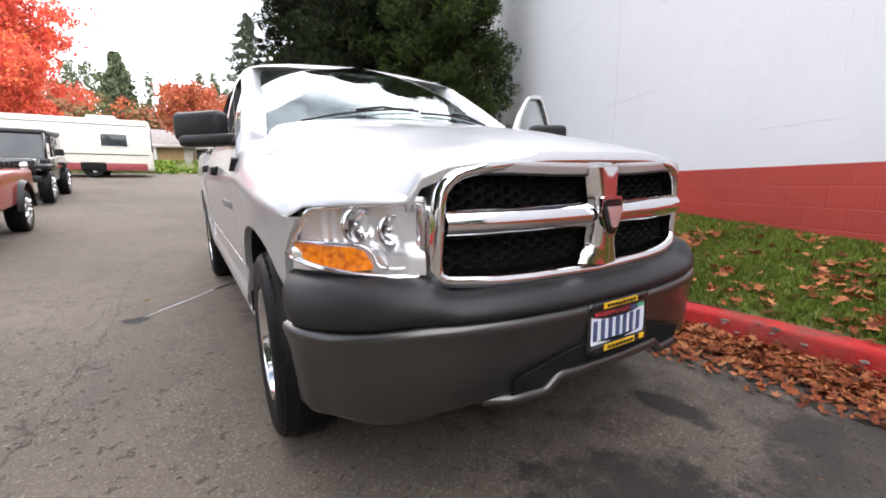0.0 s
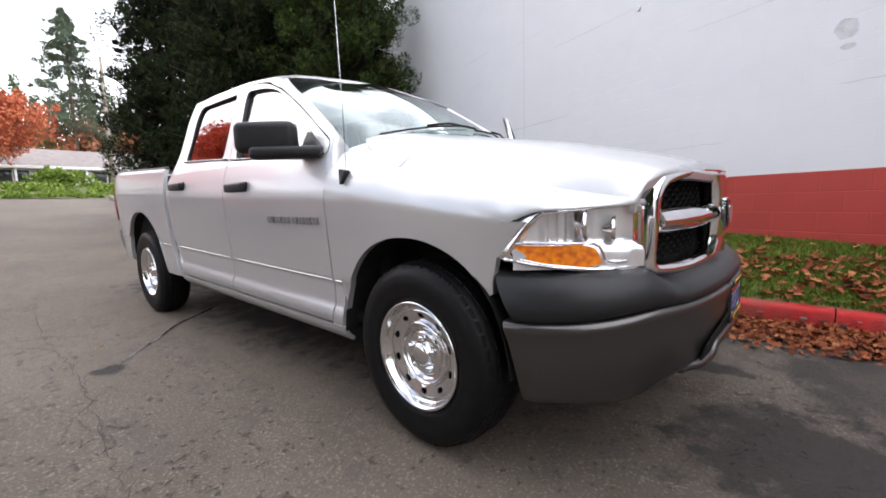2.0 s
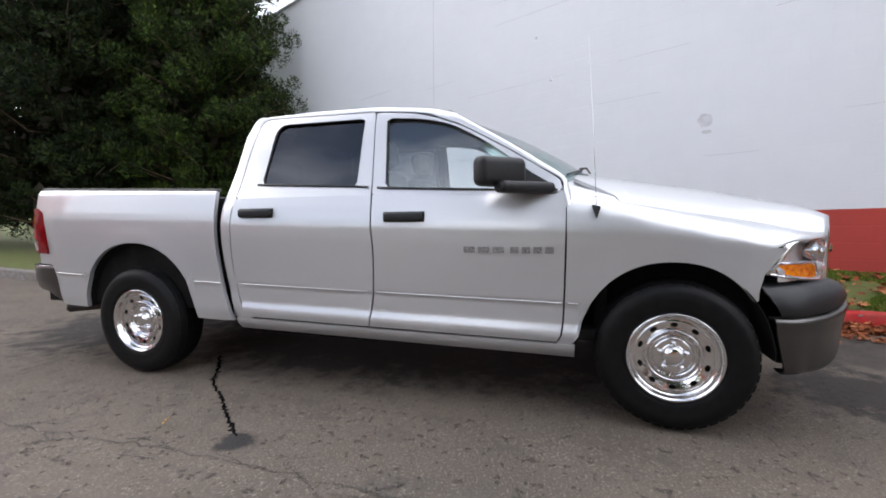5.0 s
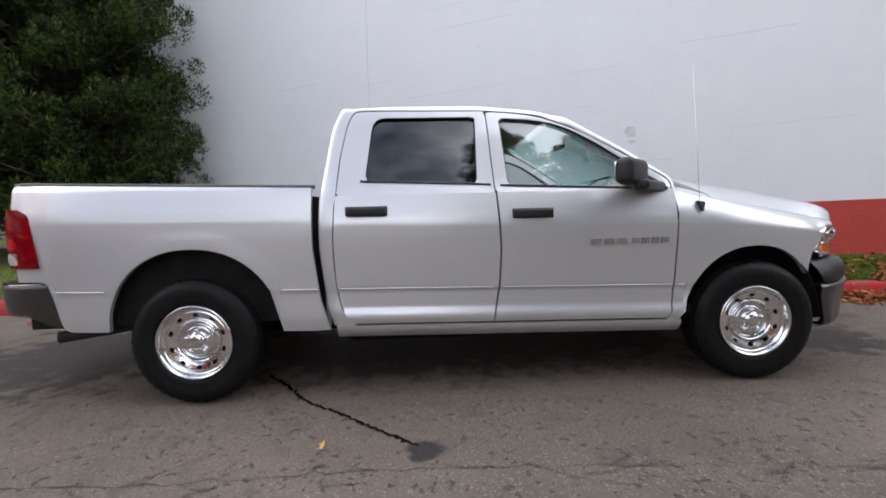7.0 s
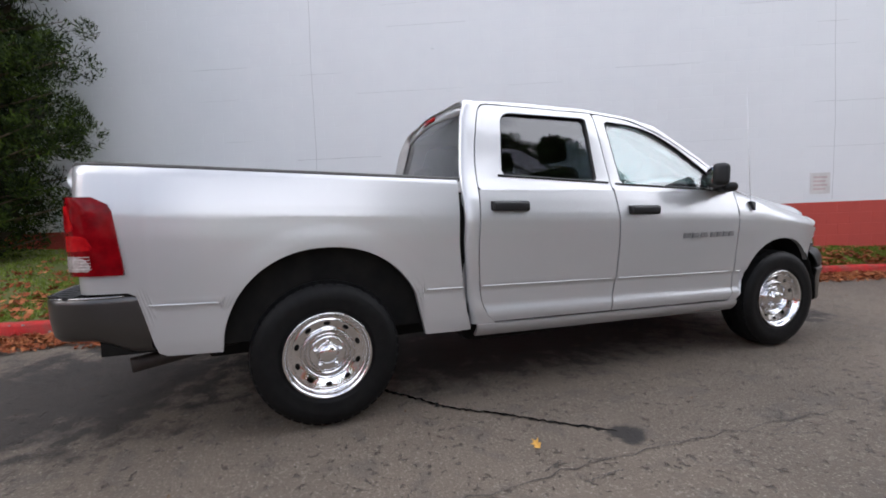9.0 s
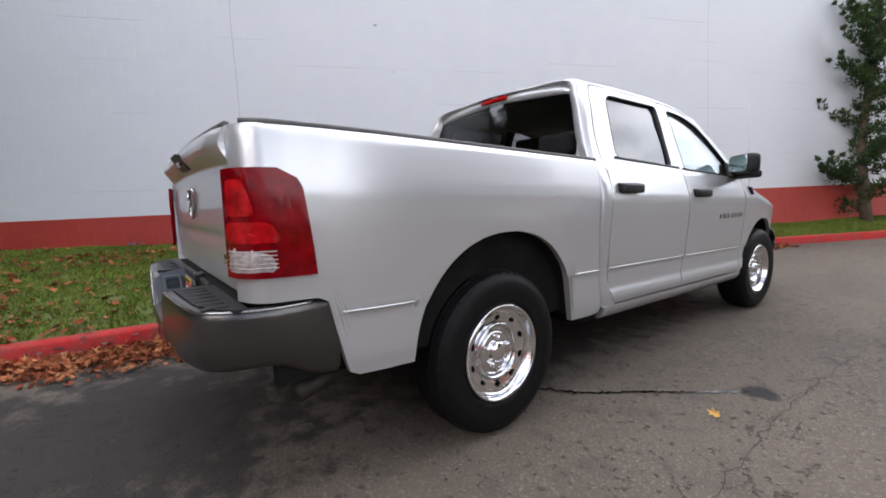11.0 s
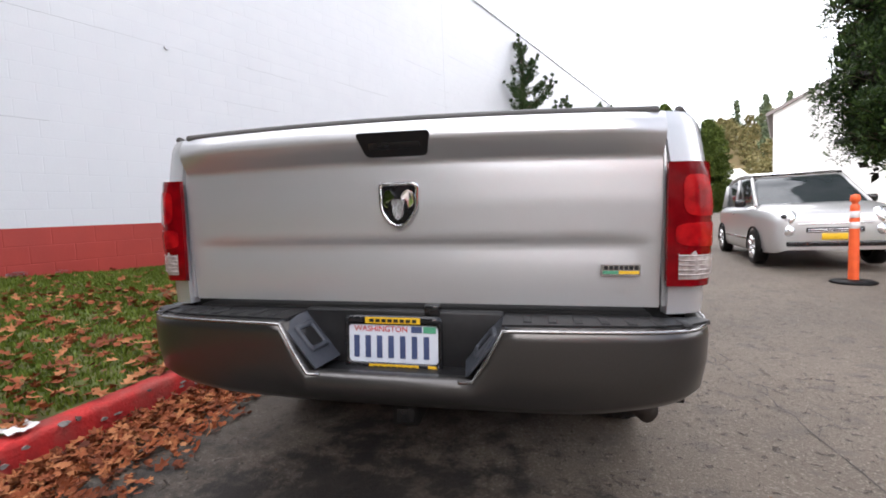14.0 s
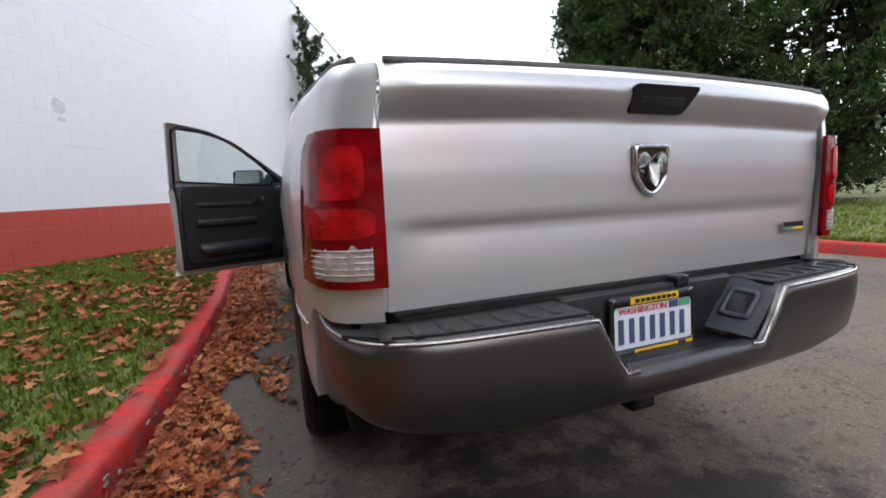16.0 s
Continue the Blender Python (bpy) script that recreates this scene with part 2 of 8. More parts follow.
def tube(points, radius, n=8, closed=False, cap=True):
    """A round bar along points; radius may be a list."""
    pts = [Vector(p) for p in points]
    rs = radius if isinstance(radius, (list, tuple)) else [radius] * len(pts)
    verts, faces = [], []
    k = len(pts)
    up = Vector((0, 0, 1))
    for i, p in enumerate(pts):
        a = pts[(i - 1) % k] if (closed or i) else p
        b = pts[(i + 1) % k] if (closed or i < k - 1) else p
        d = (b - a).normalized()
        s = d.cross(up)
        if s.length < 0.05:
            s = d.cross(Vector((1, 0, 0)))
        s.normalize()
        t = s.cross(d)
        for j in range(n):
            ang = 2 * math.pi * j / n
            verts.append(p + (s * math.cos(ang) + t * math.sin(ang)) * rs[i])
    rings = k if closed else k - 1
    for i in range(rings):
        for j in range(n):
            i2 = (i + 1) % k
            faces.append((i * n + j, i * n + (j + 1) % n, i2 * n + (j + 1) % n, i2 * n + j))
    if cap and not closed:
        faces.append(tuple(range(n - 1, -1, -1)))
        faces.append(tuple((k - 1) * n + j for j in range(n)))
    return mesh_of("tube", verts, faces)


def revolve(profile, n=48, axis="x"):
    """Turns (radius, along) points round the axis."""
    verts, faces = [], []
    k = len(profile)
    for i in range(n):
        a = 2 * math.pi * i / n
        for r, h in profile:
            p = (h, r * math.cos(a), r * math.sin(a)) if axis == "x" else (r * math.cos(a), r * math.sin(a), h)
            verts.append(p)
    for i in range(n):
        for j in range(k - 1):
            i2 = (i + 1) % n
            faces.append((i * k + j, i * k + j + 1, i2 * k + j + 1, i2 * k + j))
    return mesh_of("turned", verts, faces)


def resample(poly, n, closed=True):
    """n points evenly spaced along a polygon."""
    pts = [np.array(p, float) for p in poly]
    if closed:
        pts = pts + [pts[0]]
    seg = [np.linalg.norm(pts[i + 1] - pts[i]) for i in range(len(pts) - 1)]
    cum = np.concatenate([[0], np.cumsum(seg)])
    out = []
    for s in np.linspace(0, cum[-1], n, endpoint=not closed):
        i = min(int(np.searchsorted(cum, s, side="right")) - 1, len(seg) - 1)
        f = (s - cum[i]) / seg[i] if seg[i] else 0
        out.append(pts[i] * (1 - f) + pts[i + 1] * f)
    return out


def rounded(poly, r, n=5):
    """A polygon with its corners rounded off."""
    out = []
    k = len(poly)
    for i in range(k):
        p = Vector(poly[i])
        a = Vector(poly[i - 1]) - p
        b = Vector(poly[(i + 1) % k]) - p
        d = min(r, a.length * 0.45, b.length * 0.45)
        p0, p1 = p + a.normalized() * d, p + b.normalized() * d
        for j in range(n + 1):
            t = j / n
            out.append(tuple(p0 * (1 - t) ** 2 + p * 2 * t * (1 - t) + p1 * t * t))
    return out


def plate_mesh(poly, place, depth):
    """A flat or bent plate: polygon points (a, b), placed by place(a, b, d), with thickness."""
    n = len(poly)
    verts = [place(a, b, 0.0) for a, b in poly] + [place(a, b, depth) for a, b in poly]
    faces = [tuple(range(n)), tuple(range(2 * n - 1, n - 1, -1))]
    faces += [(i, (i + 1) % n, n + (i + 1) % n, n + i) for i in range(n)]
    bm = bmesh.new()
    bv = [bm.verts.new(v) for v in verts]
    for f in faces:
        bm.faces.new([bv[i] for i in f])
    return bm


def ring_mesh(outer, inner, place, layers):
    """A frame between two outlines. layers: (share from outer to inner, depth) from the outer back edge to the inner back edge."""
    n = max(len(outer), len(inner), 64)
    o, i_ = resample(outer, n), resample(inner, n)
    # start the inner outline at the point nearest to the outer's start
    k = min(range(n), key=lambda q: np.linalg.norm(i_[q] - o[0]))
    i_ = i_[k:] + i_[:k]
    verts, faces = [], []
    L = len(layers)
    for a in range(n):
        for f, d in layers:
            p = o[a] * (1 - f) + i_[a] * f
            verts.append(place(p[0], p[1], d))
    for a in range(n):
        b = (a + 1) % n
        for j in range(L - 1):
            faces.append((a * L + j, a * L + j + 1, b * L + j + 1, b * L + j))
    return mesh_of("frame", verts, faces)


def smoothstep(a, b, x):
    t = min(1.0, max(0.0, (x - a) / (b - a)))
    return t * t * (3 - 2 * t)


def curve_at(pts, n):
    """A smooth curve through points (any dimension)."""
    p = [np.array(q, float) for q in pts]
    p = [2 * p[0] - p[1]] + p + [2 * p[-1] - p[-2]]
    out = []
    for i in range(1, len(p) - 2):
        for j in range(n):
            t = j / n
            out.append(0.5 * (2 * p[i] + (p[i + 1] - p[i - 1]) * t + (2 * p[i - 1] - 5 * p[i] + 4 * p[i + 1] - p[i + 2]) * t * t
                              + (3 * p[i] - p[i - 1] - 3 * p[i + 1] + p[i + 2]) * t ** 3))
    out.append(p[-2])
    return out


def bars(parent, name, place, items, material, depth=0.002):
    """Small raised bars (a0, b0, a1, b1) that stand for writing, as one part."""
    bm = bmesh.new()
    for a0, b0, a1, b1 in items:
        vs = [bm.verts.new(place(a, b, d)) for d in (0.0, depth) for a, b in ((a0, b0), (a1, b0), (a1, b1), (a0, b1))]
        for f in ((0, 1, 2, 3), (7, 6, 5, 4), (0, 4, 5, 1), (1, 5, 6, 2), (2, 6, 7, 3), (3, 7, 4, 0)):
            bm.faces.new([vs[i] for i in f])
    return tagged(part(name, bm, material, parent, smooth=False), kind="stuff" if len(items) > 2 else "")

# ---- ground, kerb, lawn, wall ----
def asphalt_mat():
    """Worn asphalt: pale stone specks, dark pits, broad wear, oily stains, and painted shade round the truck."""
    m = bpy.data.materials.new("worn_asphalt")
    m.use_nodes = True
    n, l = m.node_tree.nodes, m.node_tree.links
    b = n["Principled BSDF"]
    geo = n.new("ShaderNodeNewGeometry")

    def noise_fac(scale, detail, lo, hi, rough=0.55):
        t = n.new("ShaderNodeTexNoise")
        t.inputs["Scale"].default_value, t.inputs["Detail"].default_value, t.inputs["Roughness"].default_value = scale, detail, rough
        l.new(geo.outputs["Position"], t.inputs["Vector"])
        r = n.new("ShaderNodeMapRange")
        r.inputs["From Min"].default_value, r.inputs["From Max"].default_value = lo, hi
        l.new(t.outputs["Fac"], r.inputs["Value"])
        return r.outputs["Result"], t.outputs["Fac"]

    def blend(fac, base, col, amount=1.0):
        mx = n.new("ShaderNodeMixRGB")
        mu = n.new("ShaderNodeMath")
        mu.operation = "MULTIPLY"
        mu.inputs[1].default_value = amount
        l.new(fac, mu.inputs[0])
        l.new(mu.outputs[0], mx.inputs[0])
        if isinstance(base, tuple):
            mx.inputs[1].default_value = rgb(base)
        else:
            l.new(base, mx.inputs[1])
        mx.inputs[2].default_value = rgb(col)
        return mx.outputs["Color"]

    wear, _ = noise_fac(0.5, 6, 0.38, 0.66)
    c = blend(wear, (0.138, 0.111, 0.086), (0.096, 0.078, 0.061))
    streak, _ = noise_fac(2.3, 5, 0.45, 0.75)
    c = blend(streak, c, (0.141, 0.116, 0.092), 0.55)
    speck, sfac = noise_fac(75, 4, 0.54, 0.70, 0.75)
    c = blend(speck, c, (0.33, 0.30, 0.265), 0.8)
    pits, pfac = noise_fac(22, 4, 0.60, 0.66, 0.65)
    c = blend(pits, c, (0.045, 0.041, 0.037), 0.7)
    flakes, _ = noise_fac(9, 6, 0.645, 0.67, 0.75)
    c = blend(flakes, c, (0.05, 0.045, 0.04), 0.6)
    pit_area, _ = noise_fac(5, 2, 0.56, 0.66)
    c = blend(pit_area, c, (0.08, 0.072, 0.064), 0.4)
    # oily and damp stains; painted shade under and behind the truck, along the kerb
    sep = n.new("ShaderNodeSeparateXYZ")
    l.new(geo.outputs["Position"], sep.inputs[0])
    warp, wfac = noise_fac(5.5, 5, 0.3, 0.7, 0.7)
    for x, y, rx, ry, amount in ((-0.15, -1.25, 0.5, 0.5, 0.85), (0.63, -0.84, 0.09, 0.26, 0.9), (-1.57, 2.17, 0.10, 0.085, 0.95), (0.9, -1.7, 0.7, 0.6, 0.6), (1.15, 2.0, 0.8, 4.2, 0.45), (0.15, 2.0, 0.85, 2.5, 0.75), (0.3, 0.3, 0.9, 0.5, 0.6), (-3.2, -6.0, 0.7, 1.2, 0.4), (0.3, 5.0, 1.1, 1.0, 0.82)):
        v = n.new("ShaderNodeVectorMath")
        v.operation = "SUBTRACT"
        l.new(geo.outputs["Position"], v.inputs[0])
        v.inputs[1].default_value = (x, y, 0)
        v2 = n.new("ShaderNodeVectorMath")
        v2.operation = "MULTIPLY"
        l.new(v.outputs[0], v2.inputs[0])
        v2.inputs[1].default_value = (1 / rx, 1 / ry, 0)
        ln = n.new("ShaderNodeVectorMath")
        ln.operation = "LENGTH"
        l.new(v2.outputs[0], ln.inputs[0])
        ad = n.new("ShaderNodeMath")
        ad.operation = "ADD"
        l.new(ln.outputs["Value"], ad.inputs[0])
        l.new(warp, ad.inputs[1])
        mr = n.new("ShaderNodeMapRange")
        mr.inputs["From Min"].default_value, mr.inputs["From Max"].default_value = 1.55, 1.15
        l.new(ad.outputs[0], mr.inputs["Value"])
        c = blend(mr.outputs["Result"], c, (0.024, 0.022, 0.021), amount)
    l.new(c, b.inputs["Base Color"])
    b.inputs["Roughness"].default_value = 0.82
    b.inputs["Specular IOR Level"].default_value = 0.35
    add = n.new("ShaderNodeMath")
    add.operation = "MULTIPLY_ADD"
    add.inputs[1].default_value = -1.2
    l.new(pits, add.inputs[0])
    l.new(sfac, add.inputs[2])
    bp = n.new("ShaderNodeBump")
    bp.inputs["Strength"].default_value = 0.85
    bp.inputs["Distance"].default_value = 0.012
    l.new(add.outputs[0], bp.inputs["Height"])
    l.new(bp.outputs["Normal"], b.inputs["Normal"])
    return m


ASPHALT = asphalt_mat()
CRACK = mat("dark_crack", (0.05, 0.045, 0.04), 0.9)
TAR = mat("tar_filled_crack", (0.012, 0.012, 0.012), 0.10, spec=0.8)
KERB_RED = mat("weathered_red_kerb_paint", (0.50, 0.024, 0.022), 0.75, 0.0, (0.34, 0.022, 0.02), 18, bump=0.6, bump_scale=70, big=(0.25, 0.055, 0.045), big_scale=6.0, spec=0.3)
KERB_GREY = mat("bare_concrete_kerb", (0.20, 0.185, 0.17), 0.9, 0.0, (0.13, 0.12, 0.11), 16, bump=0.5, bump_scale=60, big=(0.16, 0.13, 0.11), big_scale=4.0)
SOIL = mat("lawn_soil", (0.085, 0.12, 0.022), 0.95, 0.0, (0.10, 0.085, 0.03), 9, bump=0.6, bump_scale=60)
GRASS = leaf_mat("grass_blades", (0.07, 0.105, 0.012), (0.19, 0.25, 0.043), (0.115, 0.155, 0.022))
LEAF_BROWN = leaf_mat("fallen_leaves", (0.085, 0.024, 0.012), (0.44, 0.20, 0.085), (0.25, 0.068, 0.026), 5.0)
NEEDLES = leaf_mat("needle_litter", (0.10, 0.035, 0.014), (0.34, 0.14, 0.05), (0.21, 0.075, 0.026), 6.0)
WALL_WHITE = mat("white_wall_paint", (0.70, 0.715, 0.74), 0.55, 0.0, (0.68, 0.695, 0.725), 3, bump=0.12, bump_scale=45, per_object=0.006, big=(0.66, 0.675, 0.70), big_scale=0.35)
WALL_RED = mat("red_wall_paint", (0.42, 0.045, 0.03), 0.55, 0.0, (0.38, 0.04, 0.028), 4, bump=0.15, bump_scale=45, per_object=0.02, big=(0.36, 0.04, 0.03), big_scale=0.8)
MORTAR_W = mat("painted_joint_white", (0.66, 0.675, 0.70), 0.6, 0.0, (0.68, 0.695, 0.72), 3)
# red joints lighter than the blocks: gloss on their edges is painted in
MORTAR_R = mat("painted_joint_red", (0.46, 0.065, 0.048), 0.6, 0.0, (0.40, 0.045, 0.03), 3, bump=0.1)
CHIP = mat("chipped_grey_block", (0.28, 0.27, 0.28), 0.85, 0.0, (0.4, 0.39, 0.40), 20, bump=0.3)


def ground_h(x, y):
    up_back = 0.068 * (math.log1p(math.exp((y - 6.2) * 1.1)) / 1.1)
    up_back = min(up_back, 1.5 + 0.02 * max(0.0, y - 27))
    up_front = min(0.02 * (math.log1p(math.exp((-y - 3.0) * 0.8)) / 0.8), 0.5)
    fall = 1 - smoothstep(3.5, 11.0, abs(y - 1.5))
    return up_back + up_front + 0.026 * (min(1.8, max(-1.6, x)) + 0.85) * fall


KERB = curve_at([(3.6, 26.0), (2.6, 19.0), (1.9, 14.0), (1.62, 10.8), (1.80, 7.0), (1.82, 5.2), (1.74, 4.0), (1.66, 3.0), (1.62, 0.8), (1.70, -1.2),
                 (1.60, -2.2), (1.36, -3.1), (1.0, -4.5), (0.5, -5.8), (-0.2, -7.1), (-1.3, -8.9), (-2.75, -12.0), (-4.9, -16.6), (-8.2, -23.5), (-13.0, -33.0)], 8)
KERB_Y = [p[1] for p in KERB][::-1]
KERB_X = [p[0] for p in KERB][::-1]
WALL_A, WALL_B = 4.02, 0.44           # the wall stands on x = A + B * y
WALL_DIR = Vector((-WALL_B, -1, 0)).normalized()
WALL_IN = Vector((-1, WALL_B, 0)).normalized()


def kerb_x(y):
    return interp(y, KERB_Y, KERB_X)


def wall_foot(y):
    return interp(y, [-40, -16, -8, -4, -1.5, 0.3, 2.5, 6, 14, 26], [0.75, 0.62, 0.47, 0.48, 0.55, 0.60, 0.68, 0.73, 1.0, 1.8])


def lawn_z(x, y):
    """Height of the lawn between the kerb's back and the wall."""
    k = kerb_x(y) + 0.17
    w = WALL_A + WALL_B * y
    t = min(1.0, max(0.0, (x - k) / max(0.3, w - k)))
    z0 = ground_h(k, y) + 0.155
    z = z0 + (wall_foot(y) - z0) * (t ** 0.85)
    return z + 0.018 * noise.noise(Vector((x * 1.7, y * 1.7, 0)))


# asphalt sheet, with its own slow swell, out to the horizon
xs = [-900, -300, -120, -60, -40] + lin(-30, 20, 81) + [30, 60, 120, 300, 900]
ys = [-900, -300, -120, -70] + lin(-48, 48, 161) + [60, 90, 150, 300, 900]


def road_pt(x, y):
    n1 = noise.noise(Vector((x * 0.5, y * 0.5, 3.0))) * 0.006
    z = ground_h(max(-30, min(20, x)), max(-48, min(48, y)))
    d = abs(x - kerb_x(y)) if -33 < y < 26 else 5.0
    near = smoothstep(1.2, 3.0, math.hypot(x, y - 1.8))
    return (x, y, z + n1 * near)


v_, f_ = grid(xs, ys, road_pt)
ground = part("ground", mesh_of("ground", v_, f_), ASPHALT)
tagged(ground, "worn grey asphalt of the parking lane and lot", "ground", kind="structure")

# kerb, cast in lengths
kerb = thing("kerb", "weathered red-painted concrete kerb along the lawn", "kerb", kind="structure")
prof = [(-0.008, -0.1), (0.0, 0.05), (0.005, 0.128), (0.011, 0.146), (0.024, 0.157), (0.06, 0.161), (0.13, 0.161), (0.155, 0.156), (0.165, 0.14), (0.165, -0.1)]


def kerb_len(pts):
    verts, faces = [], []
    for i, p in enumerate(pts):
        a, b = pts[max(0, i - 1)], pts[min(len(pts) - 1, i + 1)]
        d = Vector((b[0] - a[0], b[1] - a[1], 0)).normalized()
        s = Vector((-d.y, d.x, 0))
        g = ground_h(p[0], p[1])
        for o, h in prof:
            w = 0.006 * noise.noise(Vector((p[0] * 3 + o * 9, p[1] * 3, h * 9)))
            verts.append((p[0] + s.x * (o + w), p[1] + s.y * (o + w), g + h + w * (0.6 if h > 0 else 0)))
    k = len(prof)
    for i in range(len(pts) - 1):
        for j in range(k - 1):
            faces.append((i * k + j, i * k + j + 1, (i + 1) * k + j + 1, (i + 1) * k + j))
    faces.append(tuple(range(k)))
    faces.append(tuple((len(pts) - 1) * k + j for j in range(k - 1, -1, -1)))
    return mesh_of("kerb_stone", verts, faces)


dense = resample([tuple(p) for p in KERB], 900, closed=False)
step = 44
for i in range(0, 899, step):
    seg = dense[i:min(900, i + step + 1)]
    if len(seg) > 2:
        seg = [np.array(q) for q in seg]
        seg[0] = seg[0] + (seg[1] - seg[0]) * 0.12
        sharp(part("kerb_stone", kerb_len(seg), KERB_RED if seg[0][1] < 8.6 else KERB_GREY, kerb), 50)

# lawn
ly = lin(24.0, -32.0, 150)


def lawn_pt(y, t):
    k = kerb_x(y) + 0.155
    w = WALL_A + WALL_B * y + 0.05
    w = max(w, k + 0.2)
    x = k + (w - k) * t
    return (x, y, lawn_z(x, y))


v_, f_ = grid(ly, lin(0, 1, 22), lawn_pt)
lawn = part("lawn", mesh_of("lawn", v_, f_), SOIL)
tagged(lawn, "mossy green lawn strip sloping up to the wall", "lawn", kind="structure")


def blades(name, spots, material, h=(0.03, 0.07), w=0.006, label="", per=3):
    """Grass: each tuft a few thin bent blades."""
    verts, faces = [], []
    for x, y, z in spots:
        for _ in range(per):
            a = random.uniform(0, 6.283)
            hh = random.uniform(*h)
            lean = random.uniform(0.1, 0.7) * hh
            dx, dy = math.cos(a), math.sin(a)
            ox, oy = x + random.uniform(-0.02, 0.02), y + random.uniform(-0.02, 0.02)
            i = len(verts)
            verts += [(ox - dy * w, oy + dx * w, z - 0.005), (ox + dy * w, oy - dx * w, z - 0.005), (ox + dx * lean, oy + dy * lean, z + hh)]
            faces.append((i, i + 1, i + 2))
    return part(name, mesh_of(name, verts, faces, False), material)


random.seed(4)
spots = []
while len(spots) < 80000:
    y = random.choice((random.uniform(-5, 6.5), random.uniform(-14, 9)))
    k, w = kerb_x(y) + 0.17, WALL_A + WALL_B * y
    if w < k + 0.2:
        continue
    x = random.uniform(k, w)
    if noise.noise(Vector((x * 1.1, y * 1.1, 5))) < -0.5:
        continue
    spots.append((x, y, lawn_z(x, y)))
tagged(blades("grass", spots, GRASS, (0.015, 0.04), 0.008, per=3), "short mossy green grass blades on the lawn", "grass", kind="stuff")


def litter(name, spots, material, size=(0.035, 0.08)):
    """Dry leaves: bent lobed blades of seven points, lying at all angles."""
    verts, faces = [], []
    lobes = [(-0.5, 0.0), (-0.15, 0.42), (0.05, 0.2), (0.42, 0.5), (0.38, 0.12), (0.85, 0.0), (0.38, -0.12), (0.42, -0.5), (0.05, -0.2), (-0.15, -0.42)]
    for x, y, z in spots:
        s = random.uniform(*size)
        r = Euler((random.gauss(0, 0.35), random.gauss(0, 0.35), random.uniform(0, 6.28))).to_matrix()
        cx, cy = random.uniform(0.2, 0.9), random.uniform(-0.3, 0.6)
        i = len(verts)
        verts.append(Vector((x, y, z)))
        for a, b in lobes:
            p = r @ Vector((a * s, b * s, (cx * b * b + cy * a * a) * s))
            verts.append(Vector((x, y, z)) + p)
        for j in range(10):
            faces.append((i, i + 1 + j, i + 1 + (j + 1) % 10))
    return part(name, mesh_of(name, verts, faces, False), material)


spots = []
while len(spots) < 13000:
    y = random.uniform(-6.0, 6.5)
    g = abs(random.gauss(0, 0.24))
    if g > 0.62:
        continue
    x = kerb_x(y) - 0.03 - g
    if noise.noise(Vector((x * 2.0, y * 1.2, 8))) < -0.75 + g * 1.1:
        continue
    spots.append((x, y, ground_h(x, y) + random.uniform(0.008, 0.035) + max(0, 0.05 - g * 0.15) * random.random()))
tagged(litter("gutter_leaves", spots, LEAF_BROWN, (0.024, 0.062)), "brown dry maple leaves heaped in the gutter", "leaves", kind="stuff")
spots = []
while len(spots) < 9000:
    y = random.uniform(-5.0, 6.3)
    g = abs(random.gauss(0, 0.17))
    x = kerb_x(y) - 0.02 - g
    if g > 0.5 or noise.noise(Vector((x * 2.5, y * 1.5, 18))) < -0.5 + g:
        continue
    spots.append((x, y, ground_h(x, y) + random.uniform(0.003, 0.012)))
tagged(litter("needle_litter", spots, NEEDLES, (0.010, 0.026)), "orange-brown needle and leaf crumbs along the gutter", "litter", kind="stuff")
spots = []
while len(spots) < 4300:
    y = random.uniform(-6.5, 7.5)
    k, w = kerb_x(y) + 0.1, WALL_A + WALL_B * y - 0.1
    if w < k + 0.3:
        continue
    x = k + (w - k) * random.random() ** 1.25
    if 0.7 * noise.noise(Vector((x * 0.9, y * 0.9, 2))) + 0.55 * noise.noise(Vector((x * 4, y * 4, 2))) < -0.06 + 0.35 * smoothstep(0.5, 0.9, (x - k) / (w - k)):
        if random.random() > 0.16:
            continue
    spots.append((x, y, lawn_z(x, y) + random.uniform(0.025, 0.055)))
tagged(litter("lawn_leaves", spots, LEAF_BROWN, (0.034, 0.08)), "brown and russet maple leaves scattered over the lawn", "leaves", kind="stuff")
spots = []
while len(spots) < 420:
    y, x = random.uniform(-7, 8), random.uniform(-5.0, 1.3)
    spots.append((x, y, ground_h(x, y) + 0.004))
tagged(litter("road_debris", spots, leaf_mat("small_debris", (0.05, 0.04, 0.03), (0.2, 0.12, 0.06)), (0.008, 0.02)), "small dark bits of leaf and bark on the asphalt", "debris", kind="stuff")

